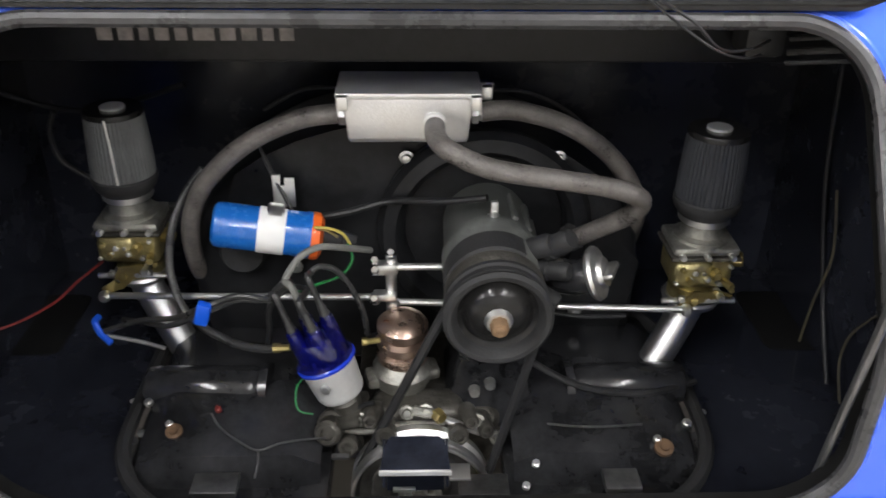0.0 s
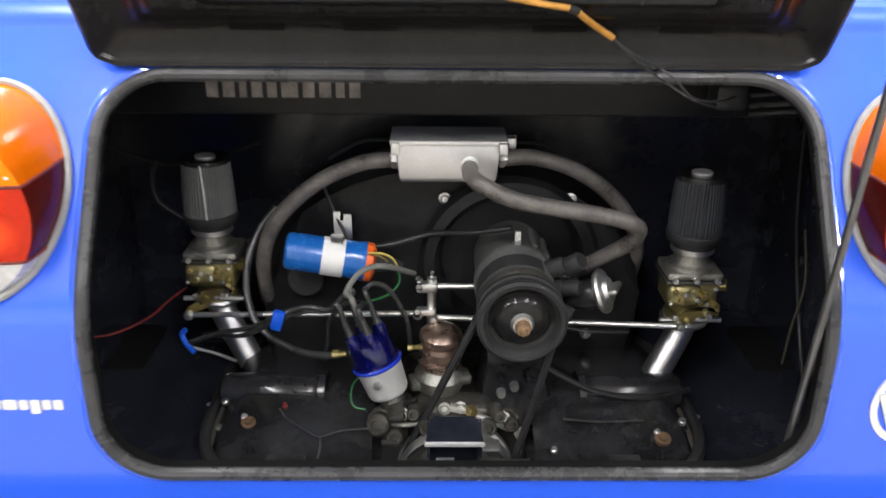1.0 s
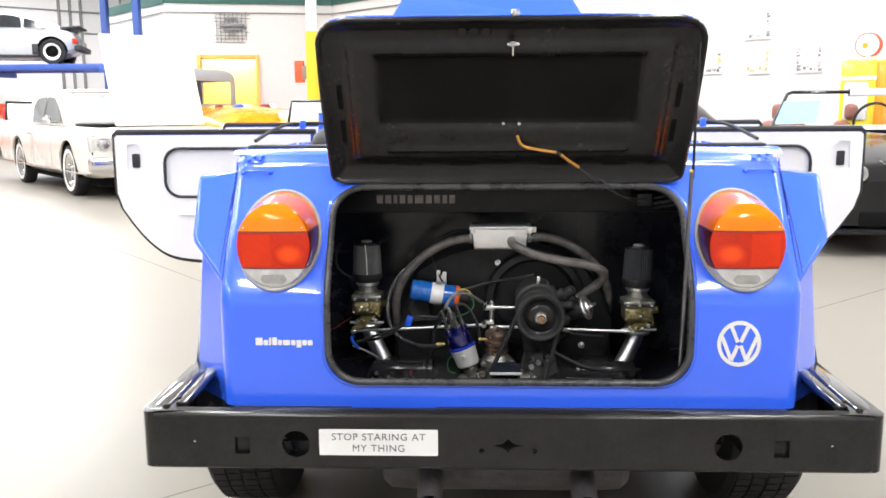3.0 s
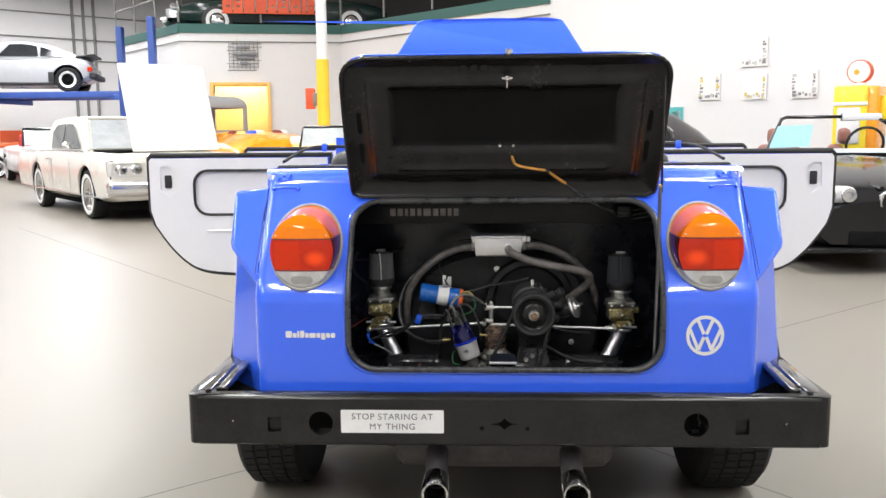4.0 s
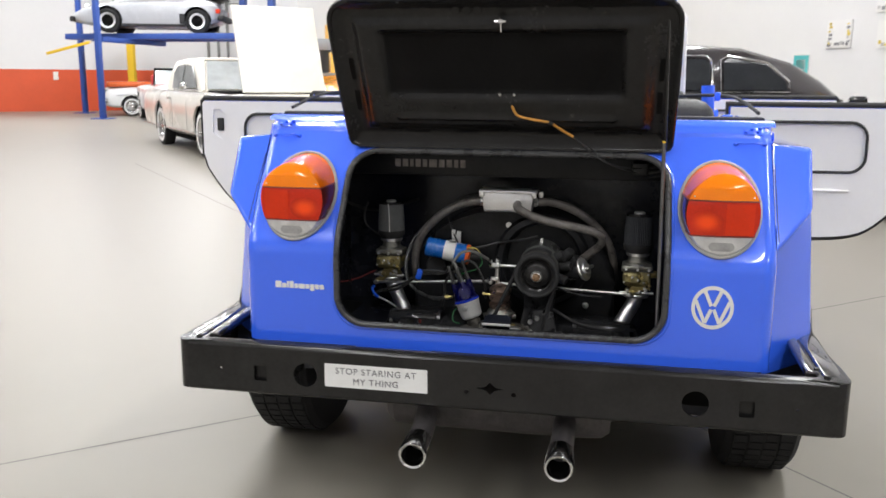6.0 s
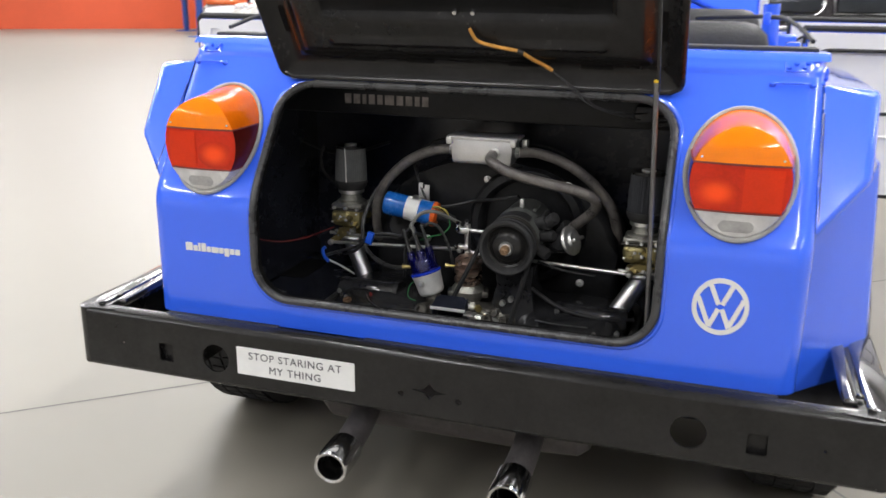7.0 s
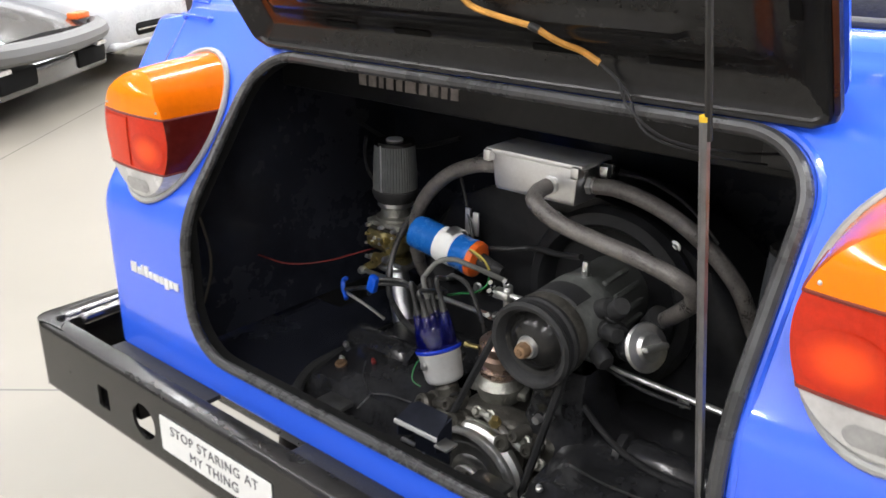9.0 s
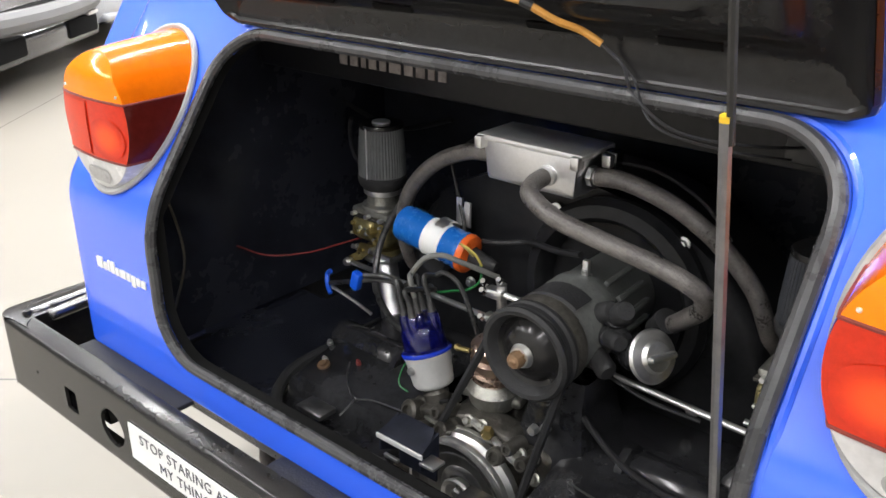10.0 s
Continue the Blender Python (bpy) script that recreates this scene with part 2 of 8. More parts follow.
# lens side walls: lens colours repeated with their shade and sheen painted in
SHADEDRED = paint("shaded_red_lens_side", (0.085, 0.005, 0.003), rough=0.16, vary=0.3, scale=10, coat=0.08, spec=0.25)
AMBERSHEEN = paint("amber_side_sheen", (0.92, 0.175, 0.002), rough=0.14, vary=0.12, scale=12, coat=0.12, spec=0.25)
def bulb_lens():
    """Red lens with the bulb chamber's glow painted into its middle, plain red at its rim."""
    m = paint("bulb_glow_red_lens", (0.58, 0.022, 0.002), rough=0.10, vary=0.2, scale=20, coat=0.5, spec=0.22)
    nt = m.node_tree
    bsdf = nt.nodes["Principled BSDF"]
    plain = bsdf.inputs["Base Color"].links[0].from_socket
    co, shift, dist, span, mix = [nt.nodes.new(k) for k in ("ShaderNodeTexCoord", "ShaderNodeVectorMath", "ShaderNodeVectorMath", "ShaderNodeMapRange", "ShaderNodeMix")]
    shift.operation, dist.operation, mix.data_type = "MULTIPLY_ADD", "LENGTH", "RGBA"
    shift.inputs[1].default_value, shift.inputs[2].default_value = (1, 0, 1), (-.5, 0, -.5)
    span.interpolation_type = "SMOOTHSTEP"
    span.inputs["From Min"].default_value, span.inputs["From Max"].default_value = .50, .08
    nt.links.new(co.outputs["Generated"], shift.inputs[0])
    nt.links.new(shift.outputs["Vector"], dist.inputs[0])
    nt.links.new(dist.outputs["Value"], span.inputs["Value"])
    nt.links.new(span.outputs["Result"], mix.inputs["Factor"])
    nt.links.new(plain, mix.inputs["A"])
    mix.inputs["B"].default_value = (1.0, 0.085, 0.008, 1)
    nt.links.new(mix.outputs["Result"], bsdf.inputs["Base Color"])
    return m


BULBGLOW = bulb_lens()
PRISM = paint("grey_prism_lens", (0.34, 0.335, 0.33), rough=0.16, vary=0.25, scale=30, fine=120, coat=0.5)
ROD = paint("worn_steel_stay", (0.20, 0.20, 0.21), rough=0.36, metal=0.9, vary=0.35, scale=14, fine=60)
CLEARLENS = paint("ribbed_clear_lens", (0.55, 0.54, 0.53), rough=0.2, vary=0.25, scale=18, fine=70, coat=0.5)
RIM = paint("grey_lamp_gasket", (0.36, 0.36, 0.35), rough=0.4, vary=0.2, scale=30)
DARKRED2 = paint("dull_red_oxide", (0.20, 0.03, 0.02), rough=0.6, vary=0.3)
EXHAUST = paint("sooty_exhaust_steel", (0.085, 0.078, 0.08), rough=0.55, metal=0.4, vary=0.4, scale=16, bump=0.2)
# near-black for soot and dark parts, and for shade painted into hollows
SOOTSHADE = paint("soot_shade_black", (0.006, 0.006, 0.006), rough=0.9, spec=0.1)
LEATHER = paint("black_vinyl", (0.015, 0.015, 0.016), rough=0.45, vary=0.3, scale=16, bump=0.3, bump_scale=120)
DOORWHITE = paint("white_door_lining", (0.84, 0.835, 0.84), rough=0.45, vary=0.03, scale=5, bump=0.05, bump_scale=180)

# ---- the hall ----
def floor_material():
    m = paint("polished_concrete", (0.224, 0.207, 0.176), rough=0.36, vary=0.07, scale=0.35, fine=2.2, rough_vary=0.03, spec=0.32)
    return m


FLOOR = floor_material()
JOINT = paint("floor_joint_filler", (0.13, 0.125, 0.115), rough=0.7, vary=0.2, scale=4)
WALL = paint("white_painted_block", (0.70, 0.695, 0.69), rough=0.6, vary=0.03, scale=0.6, fine=8, bump=0.05, bump_scale=12)
ORANGEWALL = paint("orange_red_wall_paint", (0.62, 0.09, 0.03), rough=0.5, vary=0.08, scale=1.2, fine=9)
GREENCAR = paint("dark_green_car_paint", (0.006, 0.022, 0.018), rough=0.18, vary=0.1, scale=2)
TEAL = paint("dark_green_trim_paint", (0.03, 0.11, 0.095), rough=0.5, vary=0.1, scale=3)
CEILING = paint("white_ceiling_sheet", (0.75, 0.75, 0.75), rough=0.7, vary=0.04, scale=0.5)
TUBE = glowing("lamp_tube", (1.0, 0.98, 0.95), 6.0)
HOUSING = paint("lamp_housing", (0.7, 0.7, 0.7), rough=0.5)
YELLOW = paint("safety_yellow", (0.80, 0.52, 0.03), rough=0.45, vary=0.08, scale=4)
LIFTBLUE = paint("blue_lift_paint", (0.03, 0.075, 0.30), rough=0.45, vary=0.12, scale=4)
DOORWAY = paint("ochre_doorway_paint", (0.80, 0.47, 0.12), rough=0.5, vary=0.1, scale=1.5)
DARKROOM = paint("dark_mezzanine", (0.05, 0.047, 0.045), rough=0.9, vary=0.3, scale=1)
CONDUIT = paint("grey_conduit", (0.20, 0.20, 0.19), rough=0.5, vary=0.2)
HALL_X0, HALL_X1, HALL_Y0, HALL_Y1, HALL_H = -24.0, 12.0, -12.0, 31.5, 6.6
BAND = 1.36

bm = bmesh.new()
box(bm, HALL_X0 - 1, HALL_X1 + 1, HALL_Y0 - 1, HALL_Y1 + 1, -0.2, 0.0)
structure("floor", bm, FLOOR, "polished beige-grey concrete floor with saw-cut joints", "floor")


def joint(name, a, b):
    a, b = Vector((*a, 0)), Vector((*b, 0))
    d = (b - a).normalized()
    s = Vector((-d.y, d.x, 0)) * 0.004
    bm = bmesh.new()
    faces(bm, [a + s + Vector((0, 0, .0006)), a - s + Vector((0, 0, .0006)), b - s + Vector((0, 0, .0006)), b + s + Vector((0, 0, .0006))], [(0, 1, 2, 3)])
    structure(name, bm, JOINT, "thin dark joint in the concrete floor", "floor joint")


joint("floor_joint_1", (-9.0, -6.33), (9.5, 9.53))
joint("floor_joint_2", (-6.0, 8.52), (6.0, -5.48))
joint("floor_joint_3", (-12.0, 10.63), (-1.5, -1.62))


def wall_run(name, pts, z0, z1, material, label, thick=0.2):
    """An upright wall along plan points, its thickness away from the hall."""
    bm = bmesh.new()
    for a, b in zip(pts, pts[1:]):
        a2, b2 = Vector(a), Vector(b)
        d = (b2 - a2).normalized()
        nrm = Vector((-d.y, d.x)) * thick
        faces(bm, [(*a2, z0), (*b2, z0), (*(b2 + nrm), z0), (*(a2 + nrm), z0), (*a2, z1), (*b2, z1), (*(b2 + nrm), z1), (*(a2 + nrm), z1)],
              [(0, 1, 5, 4), (1, 2, 6, 5), (2, 3, 7, 6), (3, 0, 4, 7), (4, 5, 6, 7), (3, 2, 1, 0)])
    return structure(name, bm, material, label, "wall")


# outer shell
far_wall = lambda x, d=0.0: (x + .65 * d, .857 * x + 39.15 - .76 * d)      # the long slanting end wall; d stands off it
wall_run("wall_far_lower", [far_wall(-24.0), far_wall(-9.0)], 0.0, BAND, ORANGEWALL, "orange-red painted lower band of the hall wall")
wall_run("wall_far_upper", [far_wall(-24.0, -.004), far_wall(-9.0, -.004)], BAND, HALL_H, WALL, "white painted upper wall of the hall")
wall_run("wall_west", [(HALL_X0, HALL_Y0), (HALL_X0, 18.6)], 0.0, HALL_H, WALL, "plain white wall of the hall")
wall_run("wall_north", [(-9.0, HALL_Y1 - .06), (HALL_X1, HALL_Y1 - .06)], 0.0, HALL_H, WALL, "plain white wall of the hall")
wall_run("wall_east", [(HALL_X1, HALL_Y1), (HALL_X1, HALL_Y0)], 0.0, HALL_H, WALL, "plain white wall of the hall")
wall_run("wall_south", [(HALL_X1, HALL_Y0), (HALL_X0, HALL_Y0)], 0.0, HALL_H, WALL, "plain white wall of the hall")
bm = bmesh.new()
box(bm, HALL_X0 - 1, HALL_X1 + 1, HALL_Y0 - 1, HALL_Y1 + 1, HALL_H, HALL_H + 0.2)
structure("ceiling", bm, CEILING, "white sheet ceiling of the hall", "ceiling")

# two-storey block with a gallery on top
MZ = 3.09
CX, CY = -2.8, 15.0
LX, LY = -5.81, 14.35
FD = Vector((CX - LX, CY - LY)).normalized()                              # along the block's front
FX = Matrix(((FD.x, -FD.y, 0, LX), (FD.y, FD.x, 0, LY), (0, 0, 1, 0), (0, 0, 0, 1)))
on_front = lambda u, d=0.0: tuple((FX @ Vector((u, -d, 0)))[:2])       # d stands off the front
RDX, RDY = 0.717, -0.698
R1 = (CX + 5.3 * RDX, CY + 5.3 * RDY)
R2 = (CX + 17.5 * RDX, CY + 17.5 * RDY)
wall_run("wall_block_side", [(-12.0, 28.7), (-8.1, 16.9), (LX, LY)], 0.0, MZ, WALL, "white wall below the gallery")
DU0, DU1, DZ = .60, 1.61, 2.09
wall_run("wall_block_west", [(LX, LY), on_front(DU0)], 0.0, MZ, WALL, "white wall below the gallery")
wall_run("wall_block_east", [on_front(DU1), (CX, CY)], 0.0, MZ, WALL, "white wall below the gallery")
wall_run("wall_block_head", [on_front(DU0), on_front(DU1)], DZ, MZ, WALL, "white wall over the doorway")
wall_run("wall_poster_low", [(CX, CY), R1], 0.0, MZ, WALL, "white wall below the gallery")
wall_run("wall_poster", [R1, R2], 0.0, HALL_H, WALL, "tall white wall with framed pictures")
bm = bmesh.new()
box(bm, DU0 - .6, DU1 + .6, .21, 1.0, 2.58, 2.66, 0, FX)
structure("ceiling_back_room", bm, CEILING, "plain ceiling of the room behind the doorway", "ceiling")
wall_run("wall_back_room", [on_front(DU0 - .5, -.75), on_front(DU1 + .5, -.75)], 0.0, 2.6, DOORWAY, "ochre wall of the room behind the doorway")


def door_trim():
    bm = bmesh.new()
    box(bm, DU0 - 0.07, DU0, -.05, .24, 0, DZ + 0.07, 0.008, FX)
    box(bm, DU1, DU1 + 0.07, -.05, .24, 0, DZ + 0.07, 0.008, FX)
    box(bm, DU0, DU1, -.05, .24, DZ, DZ + 0.07, 0.008, FX)
    structure("door_1", bm, DOORWAY, "ochre painted frame of the wide doorway", "door frame", 35)


door_trim()


def gallery():
    g = thing("gallery", "open gallery with green edge and pipe railing above the white block", "gallery", kind="structure")
    bm = bmesh.new()
    pts = [(-8.1, 16.9), (LX, LY), (CX, CY), R1]
    for a, b in zip(pts, pts[1:]):
        a, b = Vector(a), Vector(b)
        d = (b - a).normalized()
        n = Vector((-d.y, d.x))
        o, i = -0.03 * n, 0.15 * n
        faces(bm, [(*(a + o), MZ), (*(b + o), MZ), (*(b + i), MZ), (*(a + i), MZ), (*(a + o), MZ + .17), (*(b + o), MZ + .17), (*(b + i), MZ + .17), (*(a + i), MZ + .17)],
              [(0, 1, 5, 4), (1, 2, 6, 5), (2, 3, 7, 6), (3, 0, 4, 7), (4, 5, 6, 7), (3, 2, 1, 0)])
    part("fascia", bm, TEAL, g, "dark green fascia board")
    # thin tube added to draw the groove line below the fascia
    bm = bmesh.new()
    tube(bm, [(*(Vector(p) + Vector((-.01, -.02))), MZ - .16) for p in pts], .012, 6)
    part("cable_line", bm, CONDUIT, g, "thin dark line along the wall below the fascia")
    for a, b in zip(pts, pts[1:]):
        a, b = Vector(a), Vector(b)
        n = max(2, round((b - a).length / 1.3))
        for z in (MZ + 0.75, MZ + 1.25):
            bm = bmesh.new()
            tube(bm, [(*a, z), (*b, z)], 0.02, 8)
            part("rail", bm, CONDUIT, g)
        for k in range(n):
            p = a.lerp(b, k / n)
            bm = bmesh.new()
            tube(bm, [(*p, MZ + .2), (*p, MZ + 1.27)], 0.02, 8)
            part("post", bm, CONDUIT, g)
    bm = bmesh.new()
    faces(bm, [(*pts[0], MZ + .1), (*pts[1], MZ + .1), (*pts[2], MZ + .1), (*pts[3], MZ + .1), (6, 20, MZ + .1), (-5, 20.9, MZ + .1)], [(0, 1, 2, 3, 4, 5)])
    part("deck", bm, DARKROOM, g)
    bm = bmesh.new()
    box(bm, -7.5, 7, 19.5, 19.7, MZ + .1, HALL_H)
    part("rear_wall", bm, DARKROOM, g, "dark wall at the back of the gallery")
    return g


gallery()


def column(x, y):
    c = thing("column", "white round steel column with a yellow painted lower part", "column", pose(x, y, 0), kind="structure")
    bm = bmesh.new()
    tube(bm, [(0, 0, 2.32), (0, 0, HALL_H)], 0.085, 20)
    part("shaft", bm, WALL, c)
    bm = bmesh.new()
    tube(bm, [(0, 0, 0), (0, 0, 2.32)], 0.1, 20)
    part("guard", bm, YELLOW, c, "yellow guard tube")
    bm = bmesh.new()
    box(bm, -.17, .17, -.17, .17, 0, .02, .004)
    part("base_plate", bm, CONDUIT, c)


column(-2.57, 11.6)


def strip_lamp(x, y, length=4.8, power=150, turn=0.0, height=HALL_H - 0.75):
    """A hanging batten with two tubes and the light that they give."""
    m = pose(x, y, height, 0, 0, turn)
    s = thing("strip_lamp", "white hanging fluorescent strip lamp, switched on", "ceiling lamp", m, group="hall strip lamps")
    bm = bmesh.new()
    faces(bm, [(-.16, -length / 2, 0), (-.06, -length / 2, .09), (.06, -length / 2, .09), (.16, -length / 2, 0), (-.16, length / 2, 0), (-.06, length / 2, .09), (.06, length / 2, .09), (.16, length / 2, 0)],
          [(0, 1, 5, 4), (1, 2, 6, 5), (2, 3, 7, 6), (0, 3, 2, 1), (4, 5, 6, 7)])
    part("housing", bm, HOUSING, s)
    for dx in (-.06, .06):
        bm = bmesh.new()
        tube(bm, [(dx, -length / 2 + .05, .02), (dx, length / 2 - .05, .02)], 0.02, 8)
        part("lamp_tube", bm, TUBE, s)
    for dy in (-length / 3, length / 3):
        bm = bmesh.new()
        tube(bm, [(0, dy, .08), (0, dy, .75 if height > 4 else .13)], 0.006, 6)
        part("hanger", bm, CONDUIT, s)
    data = bpy.data.lights.new("strip_light", "AREA")
    data.shape, data.size, data.size_y, data.energy, data.color = "RECTANGLE", 0.3, length, power, (0.985, 0.985, 1.0)
    lamp = new("strip_light", data)
    lamp.parent = s
    lamp.matrix_basis = pose(0, 0, -0.012)


for lx in (-10.8, -6.5, -2.2, 2.2, 6.5):
    for ly, share in ((-5.8, 0.92), (1.7, 1.14), (7.4, 1.1)):
        strip_lamp(lx, ly, 5.4, LAMP * share * (.85 if lx > 0 and ly > 5 else 1))
# further strips out of view, added to brighten the far cars and wall
strip_lamp(-10.8, 14.2, 4.6, LAMP * 1.35)
strip_lamp(-11.6, 22.5, 3.6, LAMP * 1.9)
strip_lamp(-6.5, 12.2, 3.6, LAMP * 0.6)
strip_lamp(-10.9, 18.4, 3.0, LAMP * 1.2)
strip_lamp(-14.2, 13.6, 5.0, LAMP * 1.0)
strip_lamp(-15.6, 20.0, 5.0, LAMP * 1.5)
strip_lamp(-18.6, 15.0, 5.0, LAMP * 1.1)
strip_lamp(*on_front(1.1, -.45), 1.2, 45, 90, 2.42)

# ---- the blue open utility car ----
car = thing("utility_car", "bright blue open utility car with rear lid raised, doors open", "car")
YR, ZC, YT, ZT = -0.022, 0.745, 0.19, 1.045      # rear face: crease height, upper edge
SLOPE = math.hypot(YT - YR, ZT - ZC) / (ZT - ZC)


def rear_face(x, s, w=0.0):
    """A point of the rear face: s runs up along the sheet from the crease, w goes into the car."""
    if s <= 0:
        return Vector((x, YR + w, ZC + s))
    k = 1 / SLOPE
    ny, nz = (ZT - ZC), -(YT - YR)
    ln = math.hypot(ny, nz)
    return Vector((x, YR + (YT - YR) / (ZT - ZC) * s * k + w * ny / ln, ZC + s * k + w * nz / ln))


S_TOP = SLOPE * (ZT - ZC)
CORNERS = rounded(-0.402, 0.402, 0.548 - ZC, 0.274, 0.075, 10)
OP = CORNERS[:22] + [(-.402, .274 - .075 - .321 * k / 24) for k in range(1, 24)] + CORNERS[22:] + [(.402, .548 - ZC + .075 + .321 * k / 24) for k in range(1, 24)]


def soft_face(x, s, w=0.0, d=0.05):
    """Like rear_face, with the crease rounded over."""
    if abs(s) >= d:
        return rear_face(x, s, w)
    t = (s + d) / (2 * d)
    return rear_face(x, -d, w).lerp(rear_face(x, 0, w), t).lerp(rear_face(x, 0, w).lerp(rear_face(x, d, w), t), t)


def rear_panel():
    d, xi, xc, rc = .030, .600, .617, .033
    s_low, s_ridge = .488 - ZC, S_TOP - .022
    sheet = lambda u, v, w: soft_face(u, v, w, d)
    bm = bmesh.new()
    low = [p for p in OP if p[1] < -d - .012]
    low.sort(key=lambda p: math.atan2(p[1] + 0.0, p[0]))          # left to right along the bottom
    low = [(-0.402, -d - .01)] + low + [(0.402, -d - .01)]
    plate(bm, [(-xi, -d - .01), (-xi, s_low), (xi, s_low), (xi, -d - .01)] + low[::-1], thick=0.004, place=sheet)
    up = [p for p in OP if p[1] > d + .012]
    up.sort(key=lambda p: -math.atan2(p[1] - 0.0, p[0]))           # left to right along the top
    up = [(-0.402, d + .01)] + up + [(0.402, d + .01)]
    plate(bm, [(xi, d + .01), (xi, s_ridge - .012), (-xi, s_ridge - .012), (-xi, d + .01)] + up, thick=0.004, place=sheet)
    # the folded crease, the pressed line under the deck and the rounded corners
    fold = [-d - .01] + [-d + 2 * d * k / 10 for k in range(11)] + [d + .01]
    ridge = [(s_ridge - .012, 0), (s_ridge - .008, 0), (s_ridge - .003, -.0022), (s_ridge + .003, -.0030), (s_ridge + .010, -.0010), (s_ridge + .016, 0), (S_TOP, 0)]
    lines = [(s_low, 0)] + [(s, 0) for s in fold] + ridge
    arc = [(xi, 0), (xc, 0)] + [(xc + rc * math.sin(radians(10 * k)), rc * (1 - math.cos(radians(10 * k)))) for k in range(1, 10)]

    def grid(rows):
        vs = [[bm.verts.new(p) for p in row] for row in rows]
        for r0, r1 in zip(vs, vs[1:]):
            for i in range(len(r0) - 1):
                bm.faces.new((r0[i], r0[i + 1], r1[i + 1], r1[i]))

    for sx in (-1, 1):
        grid([[sheet(sx * x, s, 0) for x in (.402, xi)] for s in fold])
        grid([[sheet(sx * x, s, w) + Vector((0, dy, 0)) for x, dy in arc] for s, w in lines])
    grid([[sheet(x, s, w) for x in (-xi, xi)] for s, w in ridge])
    part("rear_panel", bm, BLUE, car, "bright blue pressed rear panel", 40)
    # turned-in flange of the lower edge
    bm = bmesh.new()
    box(bm, -.62, .62, YR, YR + .014, .484, .489, .002)
    part("lower_flange", bm, BLUE, car)


rear_panel()


def seal():
    pts = [soft_face(x, s, -0.006) for x, s in OP]
    bm = bmesh.new()
    tube(bm, pts, 0.0078, 10, closed=True)
    part("opening_seal", bm, SEALGREY, car, "worn dark grey rubber seal round the engine opening")
    # lip in near-black: the bay's shade is put into its colour
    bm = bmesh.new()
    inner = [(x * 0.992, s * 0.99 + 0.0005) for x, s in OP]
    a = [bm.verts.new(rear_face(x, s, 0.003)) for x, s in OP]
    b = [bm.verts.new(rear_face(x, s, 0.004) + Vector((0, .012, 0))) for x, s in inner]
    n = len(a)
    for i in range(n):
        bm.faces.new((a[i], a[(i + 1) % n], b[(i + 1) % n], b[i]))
    part("opening_lip", bm, SOOTSHADE, car)
    # raised blue bead round the opening
    bm = bmesh.new()
    tube(bm, [soft_face(x * 1.028, s * 1.045 - 0.002, 0.0015) for x, s in OP], 0.005, 8, closed=True)
    part("pressed_bead", bm, BLUE, car)


seal()


